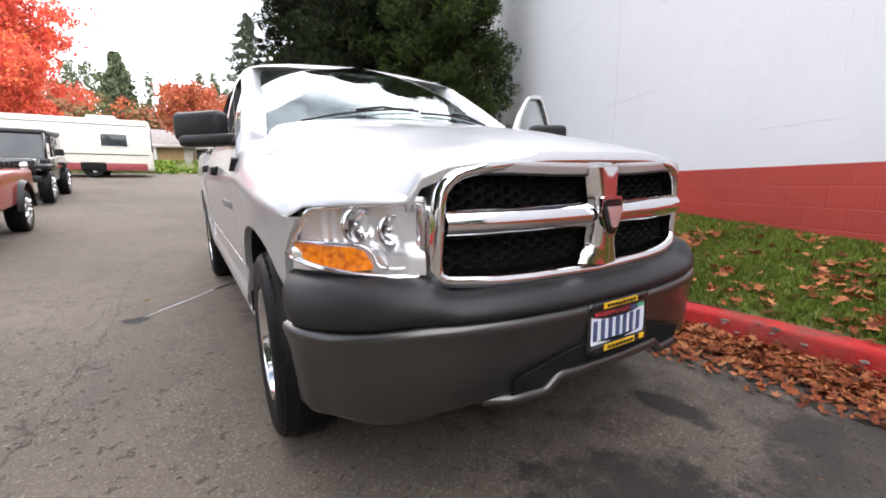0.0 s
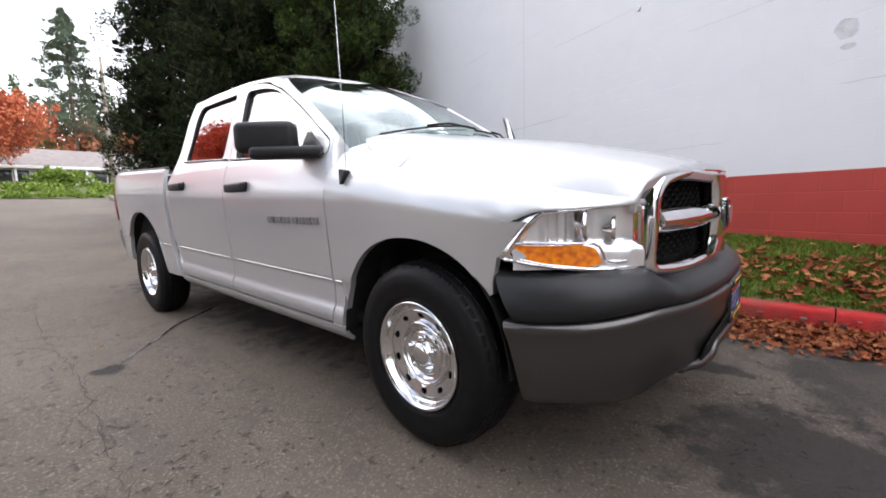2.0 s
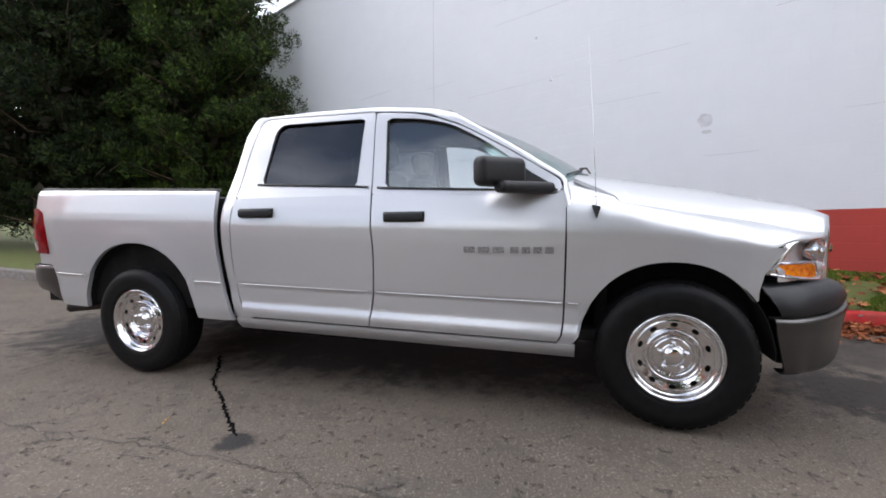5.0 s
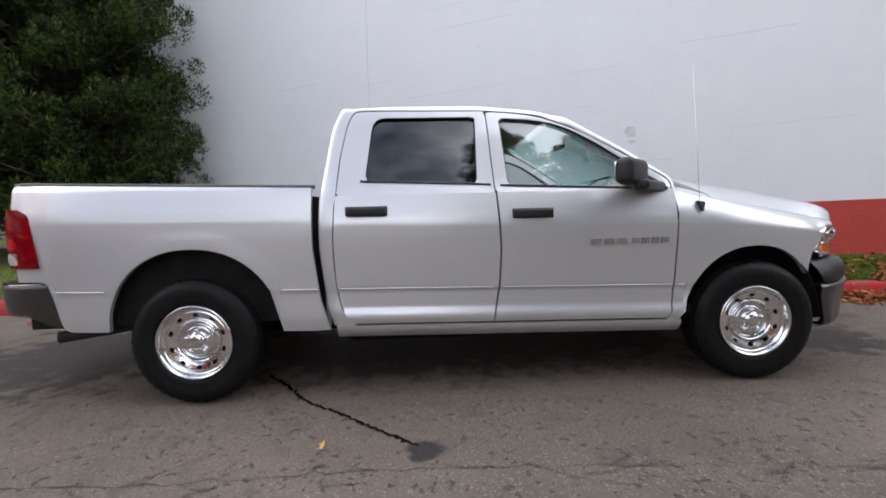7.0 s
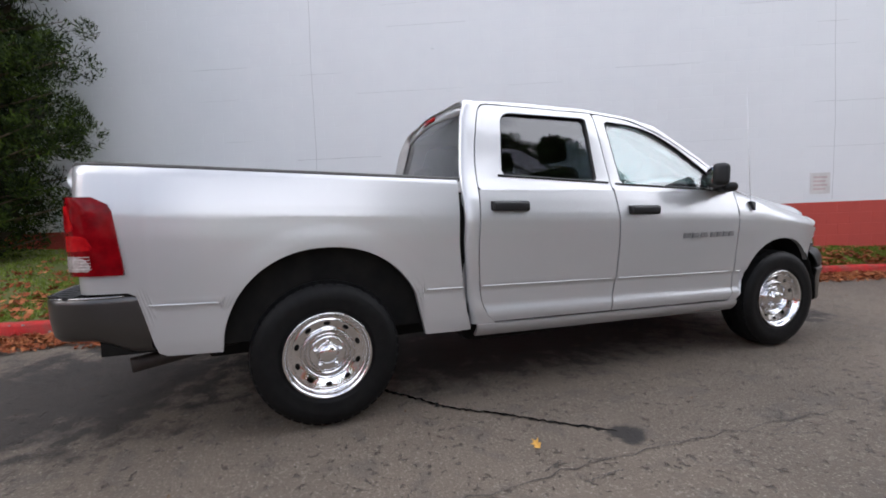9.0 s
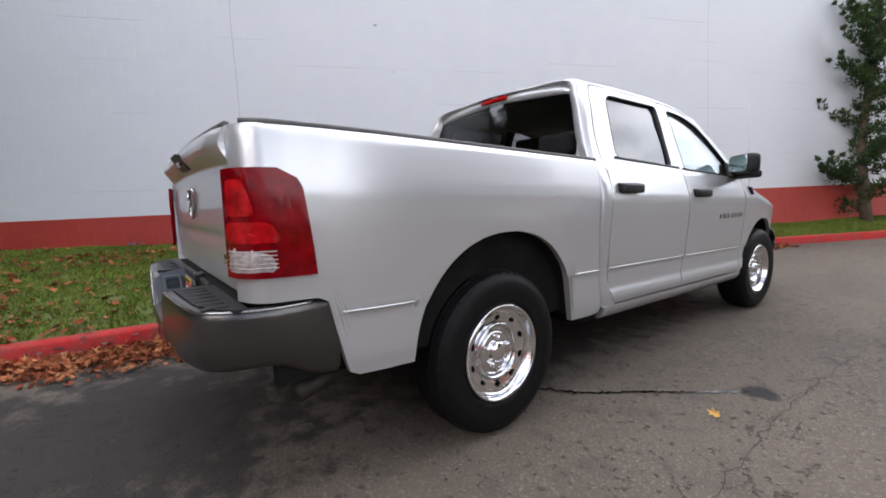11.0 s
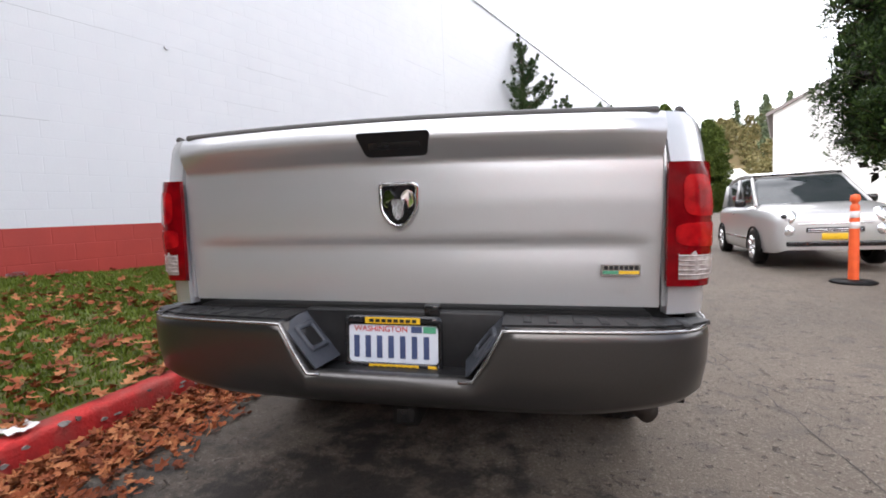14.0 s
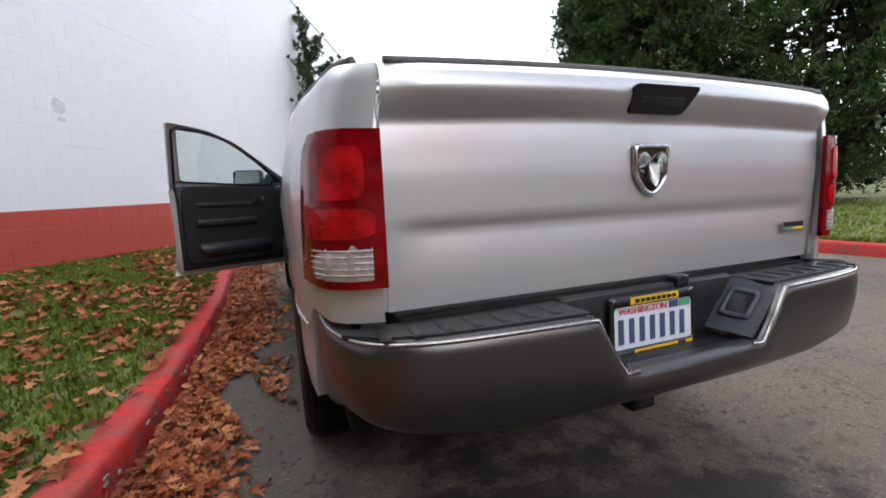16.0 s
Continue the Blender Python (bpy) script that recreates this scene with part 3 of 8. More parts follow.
# cracks, seams and stains in the asphalt
def ribbon(name, pts, width, material, label, category, lift=0.004, jag=0.02):
    pts = curve_at(pts, 14)
    verts, faces = [], []
    for i, p in enumerate(pts):
        a, b = pts[max(0, i - 1)], pts[min(len(pts) - 1, i + 1)]
        d = Vector((b[0] - a[0], b[1] - a[1], 0)).normalized()
        s = Vector((-d.y, d.x, 0))
        j = noise.noise(Vector((i * 0.9, 0, len(pts)))) * jag
        w = width * (0.45 + abs(noise.noise(Vector((i * 0.6, 7, 1)))) * 1.6) * min(1, 0.3 + min(i, len(pts) - 1 - i) * 0.25)
        for q in (-w, w):
            x, y = p[0] + s.x * (q + j), p[1] + s.y * (q + j)
            verts.append((x, y, ground_h(x, y) + lift + 0.002))
    for i in range(len(pts) - 1):
        faces.append((2 * i, 2 * i + 1, 2 * i + 3, 2 * i + 2))
    ob = part(name, mesh_of(name, verts, faces), material)
    return tagged(ob, label, category, kind="structure")


ribbon("crack", [(-0.45, 3.3), (-0.72, 3.07), (-0.95, 2.9), (-1.12, 2.68), (-1.32, 2.46), (-1.53, 2.21)], 0.013, TAR, "dark jagged tar-filled crack running across the asphalt lane", "crack", jag=0.035)
ribbon("seam", [(-1.62, 5.2), (-1.73, 3.4), (-1.72, 2.3), (-1.82, 1.0), (-1.87, 0.5), (-2.15, -1.2), (-2.7, -3.4), (-4.4, -9.0), (-6.7, -15.5)], 0.003, CRACK, "long dark paving seam in the asphalt", "seam", jag=0.05)
SEAM = [(-1.62, 5.2), (-1.73, 3.4), (-1.72, 2.3), (-1.82, 1.0), (-1.87, 0.5), (-2.15, -1.2), (-2.7, -3.4)]
rc = random.Random(23)
for _ in range(46):
    y = rc.uniform(-3.2, 5.0)
    x = interp(y, [p[1] for p in SEAM[::-1]], [p[0] for p in SEAM[::-1]]) + rc.gauss(0, 0.06)
    a, q = rc.uniform(-0.7, 0.7) + 1.57, rc.uniform(0.05, 0.16)
    dx, dy = math.cos(a) * q, math.sin(a) * q
    ribbon("crack", [(x - dx, y - dy), (x + rc.gauss(0, 0.015), y), (x + dx, y + dy)], rc.uniform(0.002, 0.005), CRACK, "short dark crack in the worn asphalt seam", "crack", jag=0.03)
leaf1 = litter("fallen_leaf", [(-1.52, 2.68, 0.012)], mat("yellow_leaf", (0.6, 0.33, 0.06), 0.7), (0.05, 0.05))
tagged(leaf1, "single yellow fallen leaf lying on the asphalt", "leaf")

# block wall: painted courses, white over a red band
TILT = 0.0105
COURSE, BLOCK = 0.2, 0.4
wall = thing("wall_east", "tall block wall painted white above a red band", "wall", kind="structure")
U0, U1 = -22.0, 28.9                    # along the wall from y = 0, positive towards negative y
BAND0 = 1.235
TOP_ROWS = 31
BOTTOM_ROWS = 5


def wall_pt(u, v, d):
    """Along the wall, up it, and out of it towards the road."""
    x, y = WALL_A + WALL_DIR.x * u + WALL_IN.x * d, WALL_DIR.y * u + WALL_IN.y * d
    return Vector((x, y, BAND0 + TILT * u + v))


def slab(u0, u1, v0, v1, d0, d1):
    vs = [wall_pt(u, v, d) for d in (d0, d1) for u, v in ((u0, v0), (u1, v0), (u1, v1), (u0, v1))]
    return mesh_of("slab", vs, [(0, 1, 2, 3), (7, 6, 5, 4), (0, 4, 5, 1), (1, 5, 6, 2), (2, 6, 7, 3), (3, 7, 4, 0)], False)


part("joint_backing", slab(U0, U1, 0.0, TOP_ROWS * COURSE, -0.3, 0.0), MORTAR_W, wall)
part("joint_backing", slab(U0, U1, -BOTTOM_ROWS * COURSE, -0.0005, -0.3, 0.0), MORTAR_R, wall)


def block_verts(u, v, w):
    g, c, o = (0.0012, 0.0035, 0.0014) if v >= 0 else (0.0015, 0.005, 0.003)
    q = [(u + g, v + g), (u + w - g, v + g), (u + w - g, v + COURSE - g), (u + g, v + COURSE - g)]
    q2 = [(u + g + c, v + g + c), (u + w - g - c, v + g + c), (u + w - g - c, v + COURSE - g - c), (u + g + c, v + COURSE - g - c)]
    return [wall_pt(a, b, 0.0) for a, b in q] + [wall_pt(a, b, o) for a, b in q2]


BLOCK_FACES = [(4, 5, 6, 7), (0, 1, 5, 4), (1, 2, 6, 5), (2, 3, 7, 6), (3, 0, 4, 7)]
single = []
for col, rows_, m_ in (("white", range(0, TOP_ROWS), WALL_WHITE), ("red", range(-BOTTOM_ROWS, 0), WALL_RED)):
    verts, faces = [], []
    for r in rows_:
        shift = (r % 2) * BLOCK / 2
        n_ = int((U1 - U0) / BLOCK)
        for i in range(n_):
            u = U0 + i * BLOCK + shift
            if u + BLOCK > U1:
                continue
            if (col == "red" and -0.5 < u < 7.0 and r > -5) or (col == "white" and 0.0 < u < 6.0 and r < 14):
                single.append((u, r, m_))
                continue
            k = len(verts)
            verts += block_verts(u, r * COURSE, BLOCK)
            faces += [tuple(k + q for q in f) for f in BLOCK_FACES]
    tagged(part("blockwork", mesh_of("blockwork", verts, faces, False), m_, wall), kind="stuff")
part("coping", slab(U0, U1, TOP_ROWS * COURSE, TOP_ROWS * COURSE + 0.06, -0.33, 0.04), mat("pale_metal_coping", (0.55, 0.56, 0.58), 0.5, 0.2), wall)
part("end_return", slab(U1 - 0.3, U1, -1, TOP_ROWS * COURSE, -20, -0.3), WALL_WHITE, wall)
part("end_return", slab(U0, U0 + 0.3, -1, TOP_ROWS * COURSE, -20, -0.3), WALL_WHITE, wall)
# lower annexe beyond the wall's end
part("annexe", slab(U1, U1 + 7.6, -1.2, 5.35, -6, -0.02), WALL_WHITE, wall)

# worn spots in the kerb's paint
CHIP_GREY = mat("bare_kerb_concrete", (0.26, 0.24, 0.22), 0.9, 0.0, (0.14, 0.12, 0.11), 40, bump=0.4)
CHIP_DARK = mat("dark_kerb_grime", (0.07, 0.045, 0.04), 0.9, 0.0, (0.11, 0.05, 0.045), 40, bump=0.4)
rk = random.Random(17)
for _ in range(90):
    y = rk.uniform(-4.0, 6.3)
    kx = kerb_x(y)
    h0, su, sh = rk.uniform(0.05, 0.15), rk.uniform(0.008, 0.03), rk.uniform(0.004, 0.012)
    slope = (kerb_x(y + 0.05) - kerb_x(y - 0.05)) / 0.1
    pts = []
    for k in range(10):
        a = 2 * math.pi * k / 10
        q = rk.uniform(0.65, 1.15)
        pts.append((su * q * math.cos(a), h0 + sh * q * math.sin(a)))

    def on_kerb(s, h, d, y=y, kx=kx, slope=slope):
        o = interp(h, [0.0, 0.05, 0.128, 0.146, 0.157, 0.162], [-0.004, 0.0, 0.005, 0.011, 0.024, 0.06])
        return (kx + slope * s + o - 0.008 + d, y + s, ground_h(kx, y) + min(h, 0.165) + 0.004)
    part("paint_chip", plate_mesh(pts, on_kerb, 0.006), CHIP_GREY if rk.random() < 0.5 else CHIP_DARK, kerb, smooth=False)

# ---- the pickup truck: x across, y towards its tail, front axle at y = 0 ----
truck = thing("pickup_truck", "silver crew-cab pickup with dark grey bumpers, driver's door open", "pickup truck",
              Matrix.Translation((-0.85, 0, 0)) @ pose(0, 0, 0, 0, -1.5, -0.62) @ Matrix.Translation((0.85, 0, 0)))
RAKE = 0.02


def taper(y):
    """Share of the full half-width at the nose and the tail."""
    return interp(y, [-0.60, -0.50, -0.42, -0.30, -0.10, 0.2, 4.20, 4.35, 4.45, 4.53, 4.60, 4.640, 4.665],
                  [0.865, 0.915, 0.945, 0.972, 0.992, 1.0, 1.0, 0.984, 0.964, 0.952, 0.937, 0.898, 0.816])


ARCH = {"f": (0.035, 0.40, 0.455, 0.495), "r": (3.55, 0.47, 0.515, 0.505)}


def half(y, z):
    """Half-width of the body's side."""
    zr = z - RAKE * (y - 1.7)
    cab = interp(zr, [0.30, 0.40, 0.45, 0.50, 0.53, 0.56, 0.675, 0.684, 0.70, 0.85, 1.00, 1.08, 1.12, 1.20, 1.27, 1.33, 1.36],
                 [0.90, 0.925, 0.948, 0.963, 0.960, 0.947, 0.950, 0.960, 0.961, 0.972, 0.983, 0.986, 0.981, 0.960, 0.938, 0.915, 0.895])
    bed = interp(zr, [0.30, 0.40, 0.50, 0.60, 0.675, 0.684, 0.70, 0.85, 1.0, 1.10, 1.15, 1.24, 1.29, 1.315, 1.33, 1.345],
                 [0.93, 0.945, 0.958, 0.960, 0.962, 0.972, 0.969, 0.978, 0.985, 0.986, 0.980, 0.963, 0.952, 0.936, 0.915, 0.88])
    w = bed if y > 2.75 else cab
    for (cy, cz, ry, rz), lift in zip(ARCH.values(), (0.002, 0.004)):
        q = math.hypot((y - cy) / ry, (z - cz) / rz)
        if 0.9 < q < 1.5 and z > cz - 0.1:
            w += lift * (1 - smoothstep(1.04, 1.26, q)) * smoothstep(cz - 0.1, cz + 0.1, z)
    return w * taper(y)


def arch_z(y, which, base):
    cy, cz, ry, rz = ARCH[which]
    d = abs((y - cy) / ry)
    if d >= 1:
        return base
    return max(base, cz + rz * (1 - d ** 2.2) ** 0.5)


def side_panel(name, yl, yr, zlow, zhigh, nu, nv, side, us=None, lab="", material=None, parent=None, inset=0.0):
    """A skin panel of the side, with its edges turned in. side -1: the right of the truck."""
    us = us or lin(0, 1, nu)
    vs = lin(0, 1, nv)

    def at(u, v):
        z = 0.45 + 0.8 * v
        for _ in range(3):
            y = yl(z) + (yr(z) - yl(z)) * u
            z = zlow(y) + (zhigh(y) - zlow(y)) * v
        return y, z

    verts, faces = grid(us, vs, lambda u, v: (lambda p: (side * (half(*p) - inset), p[0], p[1]))(at(u, v)))
    # turned-in rim
    nv_ = len(vs)
    rim = [i * nv_ for i in range(len(us))] + [(len(us) - 1) * nv_ + j for j in range(1, nv_)] \
        + [i * nv_ + nv_ - 1 for i in range(len(us) - 2, -1, -1)] + [j for j in range(nv_ - 2, 0, -1)]
    base = len(verts)
    for i in rim:
        x, y, z = verts[i]
        verts.append((x - side * (0.006 if y > 4.65 else 0.03), y - (0.04 if y > 4.6 else 0.0), z))
    k = len(rim)
    for a in range(k):
        b = (a + 1) % k
        faces.append((rim[a], rim[b], base + b, base + a))
    bm = bmesh.new()
    bv = [bm.verts.new(v) for v in verts]
    for f in faces:
        try:
            bm.faces.new([bv[i] for i in f])
        except ValueError:
            pass
    bmesh.ops.remove_doubles(bm, verts=bm.verts[:], dist=0.0005)
    ob = part(name, bm, material or SILVER, parent or truck, lab)
    return sharp(ob, 40)


def sill(y):
    return 0.465 + 0.018 * (y - 1.7)


def arch_us(y0, y1, which):
    """Columns packed where the wheel arch starts and ends."""
    cy, cz, ry, rz = ARCH[which]
    ys_ = set(lin(y0, y1, 16))
    for a in lin(0, math.pi, 41):
        y = cy + ry * math.cos(a)
        if y0 < y < y1:
            ys_.add(y)
    return [(y - y0) / (y1 - y0) for y in sorted(ys_)]


A_LINE = lambda z: interp(z, [0.38, 0.44, 0.48, 0.56, 0.75, 1.36], [0.66, 0.60, 0.577, 0.566, 0.560, 0.548])
B_LINE = lambda z: interp(z, [0.40, 0.49, 0.70, 0.92, 1.30, 1.40], [1.73, 1.715, 1.68, 1.67, 1.69, 1.70])
C_LINE = lambda z: interp(z, [0.40, 0.47, 0.52, 0.61, 0.75, 0.95, 1.33, 1.40], [2.52, 2.58, 2.64, 2.675, 2.695, 2.70, 2.68, 2.67])
G_LINE = lambda z: interp(z, [0.40, 0.43, 0.64, 0.96, 1.30, 1.4], [2.71, 2.71, 2.765, 2.795, 2.79, 2.79])
GAP = 0.005
shoulder = lambda y: interp(y, [-0.42, -0.30, 0.0, 0.54, 0.7], [0.965, 0.985, 1.022, 1.075, 1.08])


def fender_low(y):
    return arch_z(y, "f", interp(y, [-0.45, 0.3, 0.8], [0.75, 0.40, 0.40]))


HOOD_Y = [-0.80, -0.70, -0.55, -0.40, 0.0, 0.24, 0.40, 0.62]
hood_half = lambda y: interp(y, HOOD_Y, [0.655, 0.672, 0.700, 0.735, 0.818, 0.884, 0.862, 0.80])
hood_edge = lambda y: interp(y, HOOD_Y, [1.018, 1.036, 1.062, 1.088, 1.155, 1.195, 1.235, 1.30])
hood_mid = lambda y: interp(y, [-0.90, -0.86, -0.80, -0.70, -0.55, -0.3, 0.0, 0.3, 0.62], [1.11, 1.145, 1.168, 1.198, 1.233, 1.287, 1.334, 1.380, 1.427])
nose_x = lambda y: interp(y, [-0.80, -0.771, -0.72, -0.655, -0.58, -0.50, -0.42, -0.30, -0.1, 0.2], [0.570, 0.612, 0.70, 0.775, 0.845, 0.89, 0.922, 0.950, 0.975, 0.985])

for side in (-1, 1):
    S = side
    # front fender: side skin and crown
    side_panel("front_fender", lambda z: interp(z, [0.75, 0.84, 0.99, 1.02], [-0.355, -0.375, -0.495, -0.51]), lambda z: A_LINE(z) - GAP, fender_low, shoulder, 0, 40, S, us=arch_us(-0.415, 0.555, "f"))

    def crown(u, v, S=S):
        y = -0.765 + (0.552 + 0.765) * u
        zo = shoulder(y) if y > -0.42 else interp(y, [-0.78, -0.5, -0.42], [1.012, 0.998, 0.965])
        xo = half(y, zo) if y > -0.40 else nose_x(y)
        xi, zi = hood_half(y) + 0.004, hood_edge(y)
        xi = min(xi, xo - 0.003)
        a = max(0.0, v) * math.pi / 2
        if v < 0:
            zo += 0.015 * v * smoothstep(-0.44, -0.32, y)
            xo = (half(y, zo) if y > -0.40 else nose_x(y)) + 0.0005 * (4 + v) / 4
            return (S * xo, y, zo)
        return (S * (xo - (xo - xi) * (1 - math.cos(a)) ** 1.0), y, zo + (zi - zo) * math.sin(a) ** 1.15)

    v_, f_ = grid(lin(0, 1, 46), [-2.0, -1.0] + lin(0, 1, 18), crown)
    thick(part("fender_crown", mesh_of("crown", v_, f_ if S < 0 else [f[::-1] for f in f_]), SILVER, truck), 0.003, 0)
    # bed side
    rail = lambda y: interp(y, [2.79, 4.3, 4.5, 4.6, 4.67], [1.325, 1.370, 1.380, 1.382, 1.380])
    bed_low = lambda y: arch_z(y, "r", interp(y, [2.8, 4.30, 4.34, 4.41], [0.445, 0.49, 0.51, 0.80]))
    side_panel("bed_side", lambda z: G_LINE(z) + 0.028, lambda z: 4.664, bed_low, rail, 0, 56, S, us=sorted([u * 1.6 / 1.864 for u in arch_us(2.80, 4.40, "r")] + [(y - 2.8) / 1.864 for y in (4.31, 4.33, 4.342, 4.355, 4.37, 4.385, 4.405)] + lin(0.88, 1.0, 14)))
    rail_pts = [(S * half(y, rail(y)) * 0.985, y, rail(y) + 0.006) for y in lin(2.80, 4.63, 30)]
    part("rail_cap", tube(rail_pts, 0.012, 8), GREY_PLASTIC, truck, "black plastic cap along the bed rail")
    crease = lambda y: 0.684 + RAKE * (y - 1.7)
    for y0, y1 in ((0.49, 0.54), (0.575, 1.66), (1.72, 2.67), (2.80, 3.02), (4.07, 4.36)):
        part("body_crease", tube([(S * (half(y, crease(y)) - 0.0015), y, crease(y)) for y in lin(y0, y1, 14)], 0.0045, 6), SILVER, truck)
    # rocker sill
    v_, f_ = grid(lin(0.505, 2.70, 20), lin(0, 1, 6), lambda y, v, S=S: (S * (half(y, sill(y)) - 0.012 - 0.05 * v ** 2), y, sill(y) - 0.012 - 0.075 * v))
    thick(part("rocker_panel", mesh_of("rocker", v_, f_ if S > 0 else [f[::-1] for f in f_]), SILVER, truck), 0.02, 0)
    # dark seam backing behind the joints
    for y0, y1, z0, z1 in ((0.51, 0.68, 0.42, 1.02), (2.60, 2.86, 0.44, 1.26), (1.62, 1.76, 0.5, 1.24)):
        v_, f_ = grid(lin(y0, y1, 8), lin(z0, z1, 16), lambda y, z, S=S: (S * (half(1.7 if y < 2.75 else 2.9, z) - (0.026 if y < 2.5 else 0.075)), y, z))
        thick(part("seam_backing", mesh_of("backing", v_, f_), DARK, truck), 0.004, 0)


# greenhouse: sides lean in towards the roof
def lean(y, z):
    return interp(z, [1.25, 1.29, 1.33, 1.50, 1.65, 1.76, 1.82, 1.86], [0.943, 0.925, 0.905, 0.852, 0.808, 0.768, 0.738, 0.685]) - 0.02 * smoothstep(2.3, 2.75, y) * smoothstep(1.25, 1.5, z)


def round_by(pts, radii):
    """A polygon with a radius of its own at each corner."""
    out = []
    for i, r in enumerate(radii):
        out += rounded(pts, r)[i * 6:i * 6 + 6]
    return out


WIN_F = round_by([(1.644, 1.760), (1.41, 1.742), (1.228, 1.697), (1.026, 1.585), (0.882, 1.484), (0.62, 1.285), (0.70, 1.278), (1.609, 1.318)], [0.02, 0.12, 0.1, 0.1, 0.1, 0.02, 0.03, 0.012])
WIN_R = round_by([(2.448, 1.772), (1.795, 1.770), (1.803, 1.333), (2.502, 1.366)], [0.075, 0.02, 0.012, 0.03])
TOP_F = round_by([(1.722, 1.806), (1.413, 1.774), (1.16, 1.680), (0.889, 1.526), (0.585, 1.33), (0.572, 1.262), (1.690, 1.262)], [0.008, 0.15, 0.12, 0.12, 0.02, 0.01, 0.01])
TOP_R = round_by([(2.575, 1.820), (1.729, 1.808), (1.697, 1.262), (2.676, 1.262), (2.668, 1.384), (2.652, 1.523), (2.607, 1.735)], [0.07, 0.008, 0.01, 0.01, 0.05, 0.08, 0.05])


def glass_pane(name, poly, side, material, parent, depth=0.006, inset=0.018):
    """A curved pane: rings of points from the outline to its middle, on a front and a back face."""
    rim = [tuple(p) for p in resample(poly, 48)]
    cy, cz = sum(p[0] for p in rim) / 48, sum(p[1] for p in rim) / 48
    bow = lambda z: 0.903 - 0.28 * (z - 1.33) - 0.10 * (z - 1.33) ** 2
    verts, faces = [], []
    for d in (0.0, depth):
        o = len(verts)
        for k in (1.0, 0.8, 0.6, 0.4, 0.2):
            verts += [(side * (bow(z) - inset - d), y, z) for y, z in ((cy + (p[0] - cy) * k, cz + (p[1] - cz) * k) for p in rim)]
        verts.append((side * (bow(cz) - inset - d), cy, cz))
        for r in range(5):
            for i in range(48):
                j = (i + 1) % 48
                q = (o + r * 48 + i, o + r * 48 + j, o + r * 48 + 48 + j, o + r * 48 + 48 + i) if r < 4 else (o + 192 + i, o + 192 + j, o + 240)
                faces.append(q if d else q[::-1])
    faces += [(i, (i + 1) % 48, 241 + (i + 1) % 48, 241 + i) for i in range(48)]
    ob = sharp(part(name, mesh_of(name, verts, faces), material, parent), 40)
    ob.visible_shadow = False
    return ob


LAY = [(0.0, -0.03), (0.0, 0.0), (0.0, 0.001), (0.5, 0.002), (1.0, 0.0), (1.0, -0.001), (1.0, -0.035)]


def door(parent, side, front, material=SILVER):
    """A door skin with its window frame, glass, seal, belt moulding and handle."""
    S = side
    if front:
        side_panel("door_skin", lambda z: A_LINE(z) + GAP, lambda z: B_LINE(z) - GAP, sill, lambda y: 1.272, 26, 56, S, parent=parent)
        outer, inner, hy = TOP_F, WIN_F, (1.35, 1.59)
    else:
        side_panel("door_skin", lambda z: B_LINE(z) + GAP, lambda z: C_LINE(z) - GAP, sill, lambda y: 1.272, 24, 56, S, parent=parent)
        outer, inner, hy = TOP_R, WIN_R, (2.37, 2.61)
    sharp(part("window_frame", ring_mesh(outer, inner, lambda y, z, d: (S * (lean(y, z) + d), y, z), LAY), material, parent), 40)
    part("window_seal", ring_mesh(inner, [(p[0] * 0.992 + 0.008 * sum(q[0] for q in inner) / len(inner), p[1] * 0.985 + 0.015 * sum(q[1] for q in inner) / len(inner)) for p in inner],
                                  lambda y, z, d: (S * (lean(y, z) + d), y, z), [(0, -0.003), (0.0, 0.002), (1, 0.002), (1, -0.03)]), BLACK, parent, "black rubber window seal")
    glass_pane("window_pane", inner, S, GLASS if front else TINT, parent)
    ya, yb = (0.60, 1.66) if front else (1.72, 2.53)
    belt = [(S * (lean(y, z) + 0.004), y, z) for y, z in ((y, interp(y, [0.6, 0.7, 1.62, 1.80, 2.53], [1.272, 1.274, 1.314, 1.328, 1.362])) for y in lin(ya, yb, 14))]
    part("belt_moulding", tube(belt, 0.008, 6), GLOSS_BLACK, parent, "black belt moulding under the window")
    hz = 1.137 if front else 1.172
    bm = bmesh.new()
    bm_box(bm, (-0.019, -0.12, -0.027), (0.019, 0.12, 0.027), 0.013, 3, Matrix.Translation((S * (half(hy[0], hz) + 0.02), (hy[0] + hy[1]) / 2, hz)))
    h = part("door_handle", bm, BLACK, parent, "black plastic pull handle")
    bm = box((-0.006, -0.128, -0.032), (0.006, 0.128, 0.032), 0.005, 2, Matrix.Translation((S * (half(hy[0], hz) + 0.002), (hy[0] + hy[1]) / 2, hz)))
    part("handle_bezel", bm, BLACK, h)


